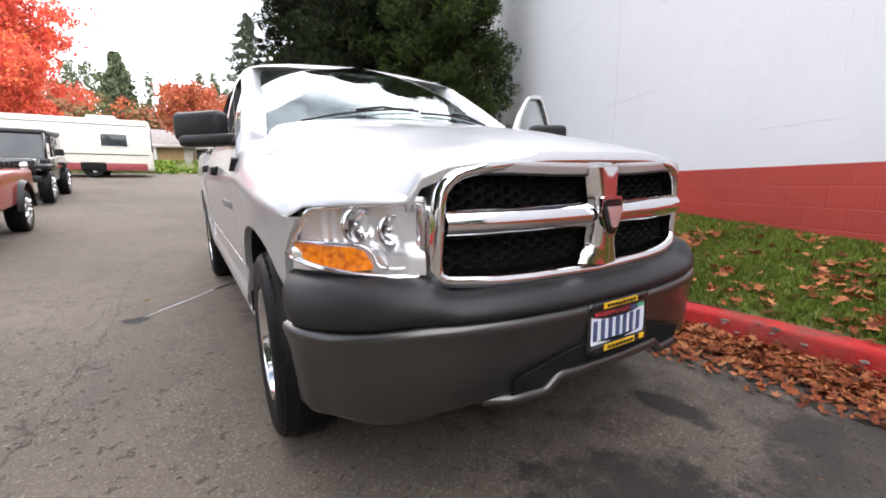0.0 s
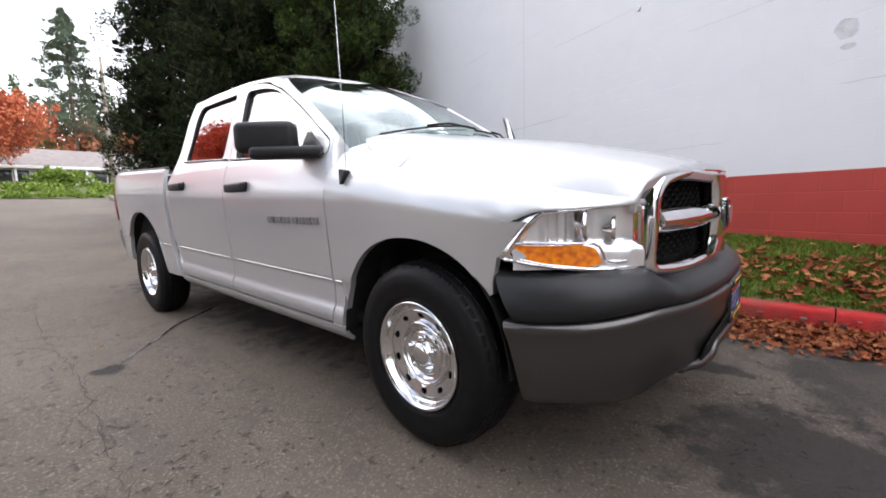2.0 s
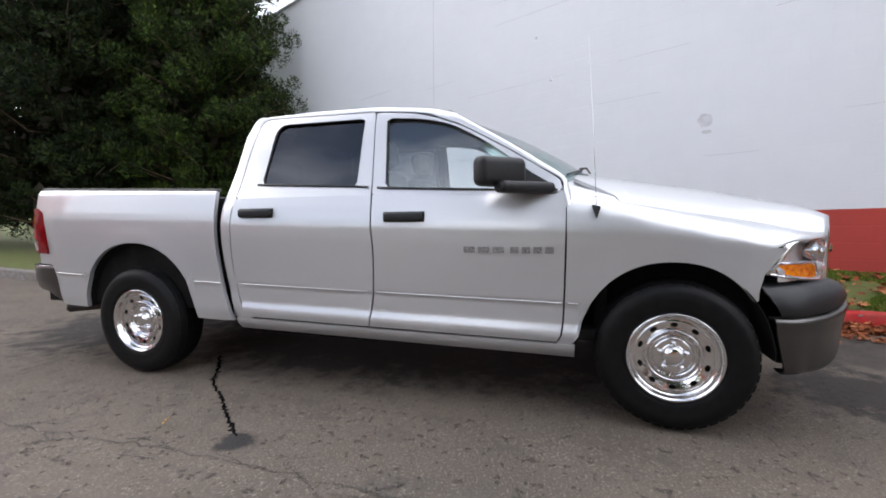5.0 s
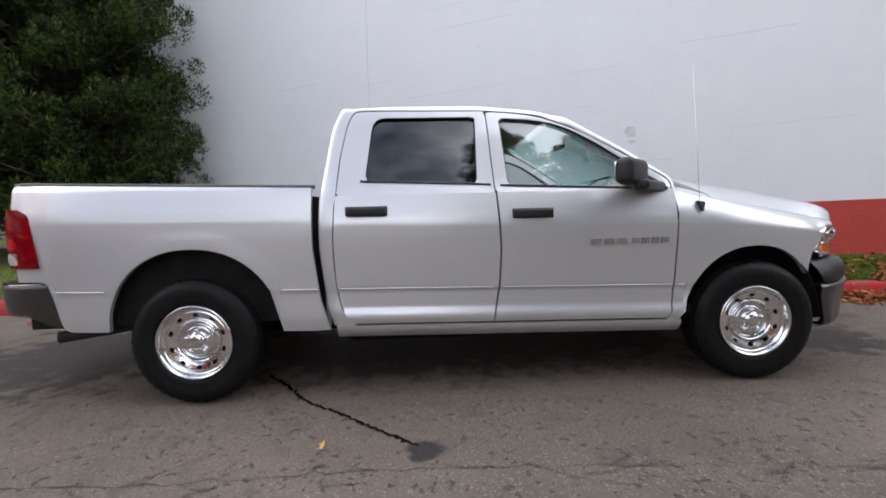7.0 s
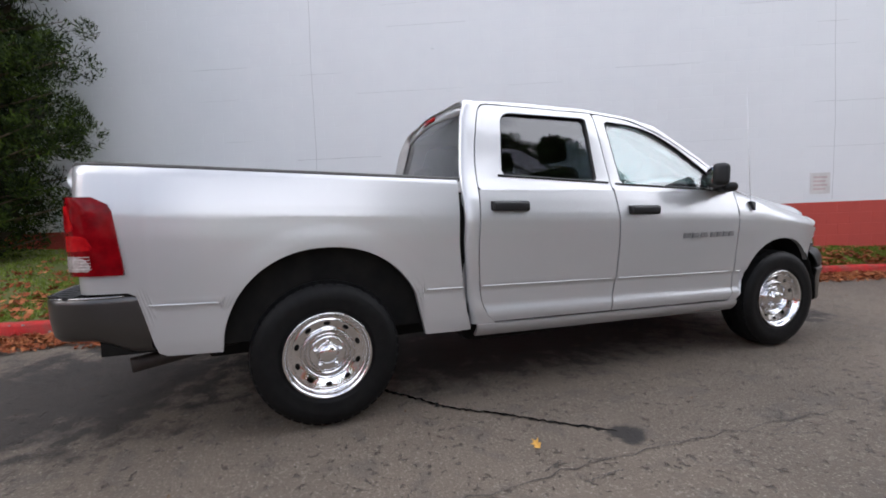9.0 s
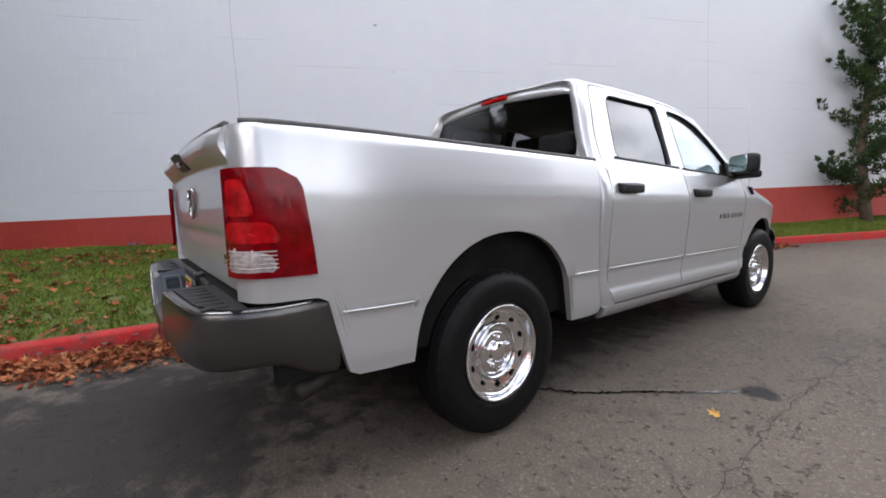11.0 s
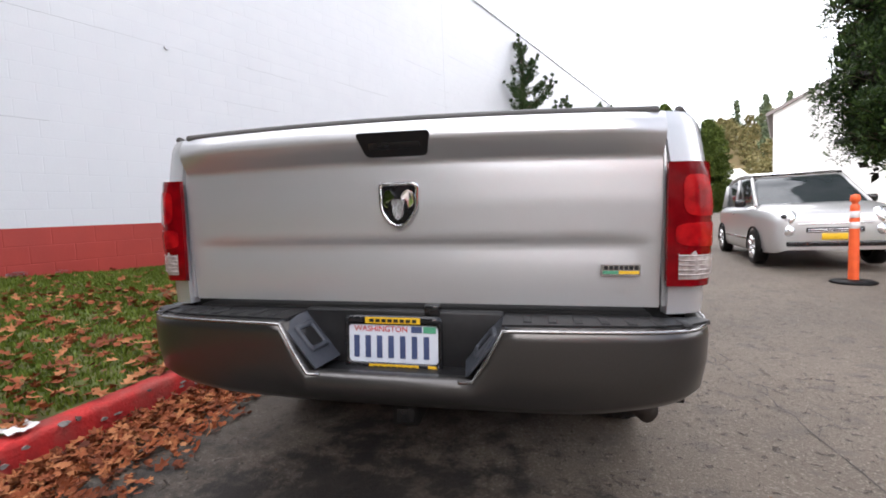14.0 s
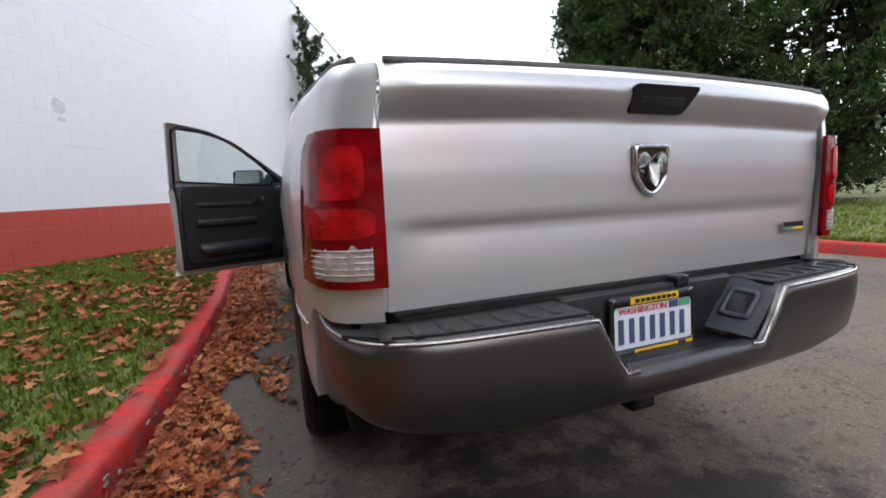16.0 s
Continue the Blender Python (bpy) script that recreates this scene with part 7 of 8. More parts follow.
for x, y, h, r, sd, lw in ((-8.9, -5.5, 9.5, 1.6, 47, 1.9), (-9.9, -3.6, 10.5, 2.7, 41, 0.9), (-11.0, -0.7, 12.0, 2.4, 42, 0.5), (-12.8, -6.5, 10.0, 2.6, 44, 1.2)):
    near = sd in (47, 41, 42, 43)
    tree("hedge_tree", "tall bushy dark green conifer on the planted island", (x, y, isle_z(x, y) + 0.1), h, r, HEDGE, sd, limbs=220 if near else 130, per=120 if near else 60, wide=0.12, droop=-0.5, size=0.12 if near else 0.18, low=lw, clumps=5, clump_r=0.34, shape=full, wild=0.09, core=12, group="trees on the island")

# red maple beyond the lot, and the shrubs of the bank
rb_shape = lambda t: math.sin(min(1, 0.18 + t * 0.85) * math.pi) ** 0.6
tree("maple_tree", "bright red autumn maple beyond the parking lot", (-9.5, 31.0, 1.5), 11.0, 3.8, MAPLE_RED, 51, limbs=150, per=170, size=0.15, low=2.4, up=0.35, clumps=6, clump_r=0.7, shape=rb_shape, trunk_r=0.25)
tree("maple_tree", "rust-red autumn tree in front of the low building", (0.7, 41.0, 2.0), 6.3, 2.7, FAR_RED, 52, limbs=80, per=40, size=0.20, low=2.1, up=0.6, clumps=5, clump_r=0.55, shape=rb_shape, trunk_r=0.18)
tree("fir_tree", "tall thin fir with open branches behind the building", (8.0, 57.0, 2.0), 18.5, 4.3, FAR_FIR, 53, limbs=105, per=40, size=0.28, wide=0.13, low=6.5, up=-0.16, clumps=8, clump_r=0.30, trunk_r=0.26, wild=0.22, droop=0.5, shape=lambda t: (1 - t) ** 0.65 * min(1.0, 0.6 + 2 * t))
tree("fir_tree", "tall pointed fir behind the building", (-5.7, 64.0, 2.0), 13.6, 2.6, FAR_GREEN, 54, limbs=90, per=50, size=0.35, low=2.0, up=-0.1, clumps=5, clump_r=0.6, trunk_r=0.3)


def bank_z(x, y):
    t = smoothstep(26.3, 33.0, y)
    return 1.38 + 0.8 * t


v_, f_ = grid(lin(-60, 14, 60), lin(26.2, 60, 24), lambda x, y: (x, y, bank_z(x, y) + 0.05 * noise.noise(Vector((x * 0.5, y * 0.5, 0)))))
tagged(part("bank", mesh_of("bank", v_, f_), SOIL), "low planted bank between the lot and the building", "bank", kind="structure")
rng = np.random.default_rng(60)
cl = []
for _ in range(900):
    x, y = rng.uniform(-34, 6), rng.uniform(26.4, 33.0)
    cl.append((x, y, bank_z(x, y) + 0.06, 0.24))
tagged(part("ground_cover", leaf_mesh("cover", sprays(cl, 34, 0.18, rng, -0.5, 0.7)), IVY), "bright green leafy ground cover on the bank", "ground cover", kind="stuff")
cl = [(2.9 + rng.normal() * 0.7, 33.5 + rng.normal() * 0.4, 2.3 + rng.uniform(0, 0.7), 0.35) for _ in range(50)]
tagged(part("shrub", leaf_mesh("shrub", sprays(cl, 40, 0.25, rng, -0.3)), IVY), "rounded bright green shrub on the bank", "shrub")

# far woods
def woods(name, spots, material, label, seed, size):
    rng = np.random.default_rng(seed)
    cl = []
    for x, y, z, h, r, pointed in spots:
        n_ = int(16 + h * 1.6)
        for k in range(n_):
            t = (k + 0.5) / n_
            rr = r * ((1 - t) if pointed else math.sin(min(1, 0.15 + 0.85 * t) * math.pi) ** 0.6)
            a = rng.uniform(0, 6.28)
            cl.append((x + math.cos(a) * rr * rng.uniform(0.2, 0.9), y + math.sin(a) * rr * rng.uniform(0.2, 0.9), z + h * t, 0.55 + 0.3 * rr))
    tagged(part(name, leaf_mesh(name, sprays(cl, 34, size, rng)), material), label, "woods", kind="stuff")


rnd = random.Random(70)
green = [(x, rnd.uniform(64, 92), 2.0, rnd.uniform(9, 15.5), rnd.uniform(2.0, 3.2), True) for x in lin(-75, 45, 210)]
rust = [(x + rnd.uniform(-2, 2), rnd.uniform(57, 63), 2.0, rnd.uniform(5.5, 8.5), rnd.uniform(2.0, 3.0), False) for x in lin(-70, 40, 46)]
green += [(x, rnd.uniform(57, 61), 2.0, rnd.uniform(7, 10.5), rnd.uniform(2.0, 2.8), True) for x in lin(-40, -11, 16)]
rust = [s for s in rust if s[0] > -14 or s[0] < -45]
green += [(rnd.uniform(-58, -48), y, 0.0, rnd.uniform(6, 10), rnd.uniform(2.2, 3.2), True) for y in lin(-30, 50, 60)]
band = [(x + rnd.uniform(-1, 1), rnd.uniform(57, 61), 2.0, rnd.uniform(6.0, 8.4), rnd.uniform(2.0, 2.8), False) for x in lin(-13, 24, 30)]
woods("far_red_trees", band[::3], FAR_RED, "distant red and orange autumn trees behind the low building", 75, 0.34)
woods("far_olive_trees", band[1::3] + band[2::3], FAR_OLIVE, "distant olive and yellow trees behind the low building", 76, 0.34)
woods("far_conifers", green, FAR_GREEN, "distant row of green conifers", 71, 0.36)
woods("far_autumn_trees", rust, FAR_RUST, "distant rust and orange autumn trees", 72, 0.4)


# wooded hillside beyond the lane
def hill_z(x, y):
    d = max(0.0, -y - 62)
    return 0.6 + 26 * smoothstep(0, 75, d) * (0.8 + 0.2 * math.sin(x * 0.05))


v_, f_ = grid(lin(-150, 60, 40), lin(-62, -190, 24), lambda x, y: (x, y, hill_z(x, y)))
tagged(part("hillside", mesh_of("hill", v_, f_), mat("hill_undergrowth", (0.16, 0.11, 0.05), 0.95, 0.0, (0.10, 0.09, 0.035), 0.3, big=(0.2, 0.14, 0.05), big_scale=0.05)), "autumn-brown wooded hillside", "hillside", kind="structure")
sp_ = []
for _ in range(230):
    x, y = rnd.uniform(-95, 5), rnd.uniform(-68, -135)
    sp_.append((x, y, hill_z(x, y) - 0.5, rnd.uniform(4, 7), rnd.uniform(2, 3.2), False))
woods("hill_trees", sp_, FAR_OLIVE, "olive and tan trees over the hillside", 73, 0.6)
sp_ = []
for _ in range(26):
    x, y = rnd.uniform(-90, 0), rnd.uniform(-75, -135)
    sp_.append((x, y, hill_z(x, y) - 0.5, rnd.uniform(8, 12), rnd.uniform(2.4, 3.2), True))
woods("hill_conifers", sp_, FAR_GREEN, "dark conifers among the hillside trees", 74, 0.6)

# ---- buildings ----
SIDING = mat("cream_siding", (0.55, 0.53, 0.48), 0.7, 0.0, (0.5, 0.48, 0.43), 5, bump=0.1)
TAN = mat("tan_siding", (0.45, 0.30, 0.16), 0.7, 0.0, (0.4, 0.27, 0.14), 5)
SHINGLE = mat("grey_brown_shingles", (0.20, 0.17, 0.16), 0.9, 0.0, (0.26, 0.23, 0.215), 3, bump=0.3, bump_scale=12)
WHITE_TRIM = mat("white_trim", (0.75, 0.75, 0.73), 0.5, 0.0, (0.7, 0.7, 0.68), 8)
DARK_GLASS = mat("dark_window_glass", (0.03, 0.035, 0.04), 0.05, 0.0, (0.05, 0.055, 0.06), 2)
PLASTER = mat("white_stucco", (0.78, 0.76, 0.72), 0.8, 0.0, (0.74, 0.72, 0.68), 4, bump=0.15, bump_scale=30)


def low_building(x0, x1, y0, y1, z0, eave, ridge):
    b = thing("low_building", "long single-storey building with a grey-brown shingle roof", "building")
    part("wall", box((x0, y0, z0 - 0.5), (x1, y1, eave), 0.0), SIDING, b)
    ym = (y0 + y1) / 2
    v = [(x0 - 0.6, y0 - 0.9, eave - 0.1), (x1 + 0.6, y0 - 0.9, eave - 0.1), (x1 + 0.6, ym, ridge), (x0 - 0.6, ym, ridge), (x1 + 0.6, y1 + 0.9, eave - 0.1), (x0 - 0.6, y1 + 0.9, eave - 0.1)]
    thick(part("roof", mesh_of("roof", v, [(0, 1, 2, 3), (3, 2, 4, 5)], False), SHINGLE, b), 0.15)
    part("fascia", box((x0 - 0.6, y0 - 0.93, eave - 0.3), (x1 + 0.6, y0 - 0.88, eave - 0.08), 0.01), WHITE_TRIM, b)
    k = 0
    x = x0 + 1.0
    while x < x1 - 2.5:
        if k % 4 == 2:
            part("panel", box((x, y0 - 0.04, z0), (x + 2.0, y0 + 0.02, eave - 0.3), 0.01), TAN, b)
        else:
            w = part("window", box((x, y0 - 0.05, z0 + 0.5), (x + 2.0, y0 + 0.02, eave - 0.35), 0.01), WHITE_TRIM, b)
            for q in (0.08, 1.04):
                part("pane", box((x + q, y0 - 0.06, z0 + 0.58), (x + q + 0.88, y0 - 0.045, eave - 0.43), 0.005), DARK_GLASS, w)
        x += 2.9
        k += 1
    for px in lin(x0 + 0.4, x1 - 0.4, 12):
        part("post", box((px - 0.07, y0 - 0.8, z0 - 0.4), (px + 0.07, y0 - 0.66, eave - 0.1), 0.01), WHITE_TRIM, b)
    return b


low_building(-32, 15, 45.0, 55.0, 2.3, 4.2, 5.95)


def gable_building():
    """White stucco gable end across the lane."""
    b = thing("white_building", "white stucco building with a sloping roofline", "building")
    m = Matrix.Translation((-18.6, -29.6, 0)) @ pose(0, 0, 0, 0, 0, -28)
    poly = [(0, -0.5), (-16, -0.5), (-16, 10.9), (-9, 12.2), (0, 7.7)]
    bm = plate_mesh(poly, lambda a, z, d: tuple(m @ Vector((a, -d, z))), 14)
    part("wall", bm, PLASTER, b, smooth=False)
    for (a0, z0), (a1, z1) in (((0.4, 7.5), (-9, 12.2)), ((-9, 12.2), (-16.4, 10.85))):
        v = [m @ Vector((a0, 0.3, z0 + 0.06)), m @ Vector((a1, 0.3, z1 + 0.06)), m @ Vector((a1, -14, z1 + 0.06)), m @ Vector((a0, -14, z0 + 0.06))]
        thick(part("roof", mesh_of("roof", v, [(0, 1, 2, 3)], False), SHINGLE, b), 0.2, 0)
    part("wall_lamp", box((-4.4, -0.02, 4.9), (-3.3, 0.22, 5.3), 0.05, 2, m), CHARCOAL, b)
    return b


gable_building()
b2 = thing("shed", "low building with a pale metal roof", "building")
part("wall", box((-27, -58, 0.3), (-12, -50, 3.6), 0.0), SIDING, b2)
v = [(-27.5, -49.4, 3.5), (-11.5, -49.4, 3.5), (-11.5, -54, 5.6), (-27.5, -54, 5.6)]
thick(part("roof", mesh_of("roof", v, [(0, 1, 2, 3)], False), mat("pale_metal_roof", (0.6, 0.58, 0.5), 0.5, 0.2), b2), 0.12, 0)

# ---- small street things ----
ORANGE = mat("orange_plastic", (0.85, 0.13, 0.03), 0.45, 0.0, (0.75, 0.10, 0.025), 10)
WHITE_BAND = mat("white_reflective_band", (0.75, 0.72, 0.7), 0.4)


def delineator(x, y):
    p = thing("delineator_post", "orange plastic delineator post with white bands on a black base", "traffic post", pose(x, y, ground_h(x, y) + 0.001), "delineators")
    part("base", revolve([(0.0001, 0.0), (0.24, 0.0), (0.25, 0.012), (0.22, 0.035), (0.09, 0.045), (0.0001, 0.045)], 24, "z"), RUBBER, p)
    part("tube", revolve([(0.058, 0.04), (0.056, 0.3), (0.05, 0.9), (0.05, 0.93), (0.032, 0.95), (0.032, 0.97), (0.05, 0.985), (0.055, 1.02), (0.045, 1.06), (0.0001, 1.07)], 20, "z"), ORANGE, p)
    for z in (0.66, 0.79):
        part("band", revolve([(0.0525, z), (0.0545, z + 0.002), (0.0535, z + 0.075), (0.051, z + 0.077)], 20, "z"), WHITE_BAND, p)
    for ch in p.children:
        ch.matrix_basis = Matrix.Diagonal((1, 1, 1.12, 1))
    return p


delineator(-4.75, -0.66)
delineator(-4.42, 2.6)
cn = thing("traffic_cone", "orange traffic cone standing by the island kerb", "traffic cone", pose(-7.55, -3.2, ground_h(-7.5, -3.2) + 0.2))
part("base", box((-0.18, -0.18, 0.0), (0.18, 0.18, 0.03), 0.01), ORANGE, cn)
part("cone", revolve([(0.14, 0.03), (0.03, 0.70), (0.0001, 0.71)], 20, "z"), ORANGE, cn)
part("band", revolve([(0.092, 0.34), (0.075, 0.44)], 20, "z"), WHITE_BAND, cn)
sp1 = thing("sign_post", "wooden post with a small red and white sign by the lane", "sign", pose(-7.9, -20.4, ground_h(-7.9, -20.4)))
part("post", box((-0.13, -0.1, 0.0), (0.13, 0.1, 1.15), 0.02), mat("stained_wood", (0.20, 0.09, 0.04), 0.8, 0.0, (0.15, 0.07, 0.035), 8), sp1)
part("sign_board", box((-0.15, 0.1, 1.02), (0.15, 0.125, 1.32), 0.01), WHITE_TRIM, sp1)
part("sign_bar", box((-0.13, 0.125, 1.12), (0.13, 0.13, 1.30), 0.002), PLATE_RED, sp1)
sp2 = thing("sign_post", "slim wooden sign post at the edge of the island", "sign", pose(-8.5, -2.3, isle_z(-8.5, -2.3)))
part("post", box((-0.05, -0.05, 0.0), (0.05, 0.05, 1.5), 0.01), mat("grey_wood", (0.22, 0.17, 0.13), 0.85), sp2)
part("sign_board", box((-0.1, 0.05, 1.1), (0.1, 0.065, 1.5), 0.005), WHITE_TRIM, sp2)
# notice on the wall
us = 5.4 * math.sqrt(1 + WALL_B ** 2) - 0.02
nt = thing("wall_sign", "faded pinkish notice board fixed to the white wall", "sign")
v = [wall_pt(us + a, 0.33 + b, d) for d in (0.004, 0.014) for a, b in ((-0.17, -0.18), (0.17, -0.18), (0.17, 0.2), (-0.17, 0.2))]
part("board", mesh_of("board", v, [(3, 2, 1, 0), (4, 5, 6, 7), (0, 1, 5, 4), (1, 2, 6, 5), (2, 3, 7, 6), (3, 0, 4, 7)], False), mat("faded_sign", (0.60, 0.585, 0.585), 0.5), nt)
for k in range(4):
    bars(nt, "writing_bar", lambda a, b, d: tuple(wall_pt(us + a, 0.33 + b, 0.0145 + d)), [(-0.12, 0.1 - k * 0.07, 0.12 - 0.03 * (k % 2), 0.135 - k * 0.07)], mat("faded_red_print", (0.52, 0.42, 0.42), 0.5))
# marks on the wall: patch, anchor caps, hairline cracks
PATCH = mat("rough_patch", (0.60, 0.61, 0.63), 0.8, 0.0, (0.46, 0.465, 0.48), 14, bump=0.5, bump_scale=40)


def uv_of(x, y, z):
    u = (Vector((x - WALL_A, y, 0))).dot(WALL_DIR)
    return u, z - BAND0 - TILT * u


def wall_blot(name, u, v, ru, rv, material, label, d=0.004, parent=None):
    pts = []
    for k in range(18):
        a = 2 * math.pi * k / 18
        q = 1 + 0.3 * noise.noise(Vector((math.cos(a) * 1.5 + u, math.sin(a) * 1.5 + v, 2)))
        pts.append((u + ru * q * math.cos(a), v + rv * q * math.sin(a)))
    ob = part(name, plate_mesh(pts, lambda a, b, e: tuple(wall_pt(a, b, e)), d), material, parent or wall, label, smooth=False)
    return ob


u, v0 = uv_of(3.43, -1.39, 2.54)
wall_blot("patch", u, v0, 0.09, 0.10, PATCH, "rough repaired patch in the paint")
wall_blot("patch", u + 0.02, v0 - 0.16, 0.06, 0.03, PATCH, "rough repaired patch in the paint")
for p, r in (((4.37, 0.72, 3.60), 0.035), ((4.46, 0.98, 4.38), 0.03)):
    u, v0 = uv_of(*p)
    wall_blot("anchor_cap", u, v0, r, r * 0.8, MORTAR_W, "round painted anchor cap", 0.03)


def wall_crack(pts, w=0.0035, m_=None):
    pts = curve_at(pts, 8)
    verts, faces = [], []
    for i, p in enumerate(pts):
        j = 0.012 * noise.noise(Vector((i * 0.8, pts[0][0], 0)))
        for s in (-w, w):
            verts.append(wall_pt(p[0] + (s + j if abs(pts[-1][0] - pts[0][0]) < abs(pts[-1][1] - pts[0][1]) else 0), p[1] + (0 if abs(pts[-1][0] - pts[0][0]) < abs(pts[-1][1] - pts[0][1]) else s + j), 0.0032))
    for i in range(len(pts) - 1):
        faces.append((2 * i, 2 * i + 1, 2 * i + 3, 2 * i + 2))
    part("hairline_crack", mesh_of("hairline", verts, faces, False), m_ or mat("hairline_shadow", (0.33, 0.34, 0.36), 0.8), wall)


CR = mat("hairline_shadow", (0.46, 0.47, 0.49), 0.8)
rnd = random.Random(80)
for _ in range(30):
    u, r = rnd.uniform(-6, 9), rnd.randrange(1, 22)
    L = rnd.uniform(0.3, 1.6)
    wall_crack([(u, r * COURSE), (u + L / 2, r * COURSE), (u + L, r * COURSE)], rnd.uniform(0.0015, 0.003), CR)
for u in (-3.4, 6.1):
    wall_crack([(u, 0.05), (u + 0.02, 1.6), (u - 0.01, 3.2), (u + 0.02, 5.8)], 0.004, CR)
for _ in range(34):
    u = rnd.uniform(-6, 8)
    f = wall_pt(u, 0, 0)
    v0 = wall_foot(f.y) - BAND0 - TILT * u
    wall_blot("paint_chip", u, v0 + rnd.uniform(0.0, 0.07), rnd.uniform(0.03, 0.12), rnd.uniform(0.012, 0.035), CHIP, "bare grey chip at the wall's foot", 0.003)

# ---- parked vehicles ----
CAR_SILVER = mat("pale_silver_paint", (0.50, 0.495, 0.485), 0.34, 0.5, (0.47, 0.465, 0.455), 200, coat=0.8)
CAR_RED = mat("red_car_paint", (0.42, 0.03, 0.025), 0.3, 0.1, (0.38, 0.028, 0.022), 200, coat=0.8)
CAR_BLACK = mat("black_car_paint", (0.015, 0.016, 0.018), 0.2, 0.1, (0.02, 0.02, 0.022), 200, coat=0.8)
CAR_BLUE = mat("grey_blue_paint", (0.22, 0.25, 0.30), 0.3, 0.4, (0.2, 0.23, 0.28), 200, coat=0.8)


def car_body(parent, L, W, stations, material, name="body"):
    """Sections along the car: (y, half-width, z low, z high, corner)."""
    verts, faces = [], []
    st = curve_at(stations, 4)
    for y, w, zl, zh, c in st:
        c = min(c, (zh - zl) * 0.45, w * 0.6)
        pts = []
        for k in range(7):
            a = math.pi / 2 * k / 6
            pts.append((w - c + c * math.cos(a), zh - c + c * math.sin(a)))
        sec = [(w - 0.05, zl), (w, zl + 0.08), (w, (zl + zh) / 2)] + pts
        sec = sec + [(-x, z) for x, z in sec[::-1]]
        verts += [(x, y, z) for x, z in sec]
    k = 20
    for i in range(len(st) - 1):
        for j in range(k - 1):
            faces.append((i * k + j, (i + 1) * k + j, (i + 1) * k + j + 1, i * k + j + 1))
    faces.append(tuple(range(k)))
    faces.append(tuple((len(st) - 1) * k + j for j in range(k - 1, -1, -1)))
    bm = bmesh.new()
    bv = [bm.verts.new(v) for v in verts]
    for f in faces:
        bm.faces.new([bv[i] for i in f])
    return sharp(part(name, bm, material, parent), 45)


def car_wheels(parent, xs_, ys_, r, w, rim_m):
    for x in (-xs_, xs_):
        for y in ys_:
            S = 1 if x > 0 else -1
            me = revolve([(r * 0.62, -w / 2), (r * 0.92, -w / 2), (r, -w / 3), (r, w / 3), (r * 0.92, w / 2), (r * 0.66, w / 2), (r * 0.62, w * 0.4)], 32)
            o = part("wheel", me, RUBBER, parent)
            o.matrix_basis = pose(x, y, r, 0, 0, 0 if S > 0 else 180)
            verts, faces = [], []
            part("rim", revolve([(r * 0.66, w * 0.42), (r * 0.6, w * 0.36), (r * 0.2, w * 0.30), (0.0001, w * 0.34)], 24), DARK, o)
            for q in range(7):
                a = 2 * math.pi * q / 7
                part("spoke", tube([(w * 0.37, 0.05 * math.cos(a), 0.05 * math.sin(a)), (w * 0.42, r * 0.62 * math.cos(a), r * 0.62 * math.sin(a))], [0.03, 0.045], 6), rim_m, o)
            part("rim_edge", tube([(w * 0.43, r * 0.64 * math.cos(a), r * 0.64 * math.sin(a)) for a in lin(0, 2 * math.pi, 25)[:-1]], 0.014, 6, closed=True), rim_m, o)


CAR_GLASS = mat("sky_reflecting_car_glass", (0.02, 0.026, 0.028), 0.04, 0.0, (0.035, 0.04, 0.042), 2, spec=0.5)


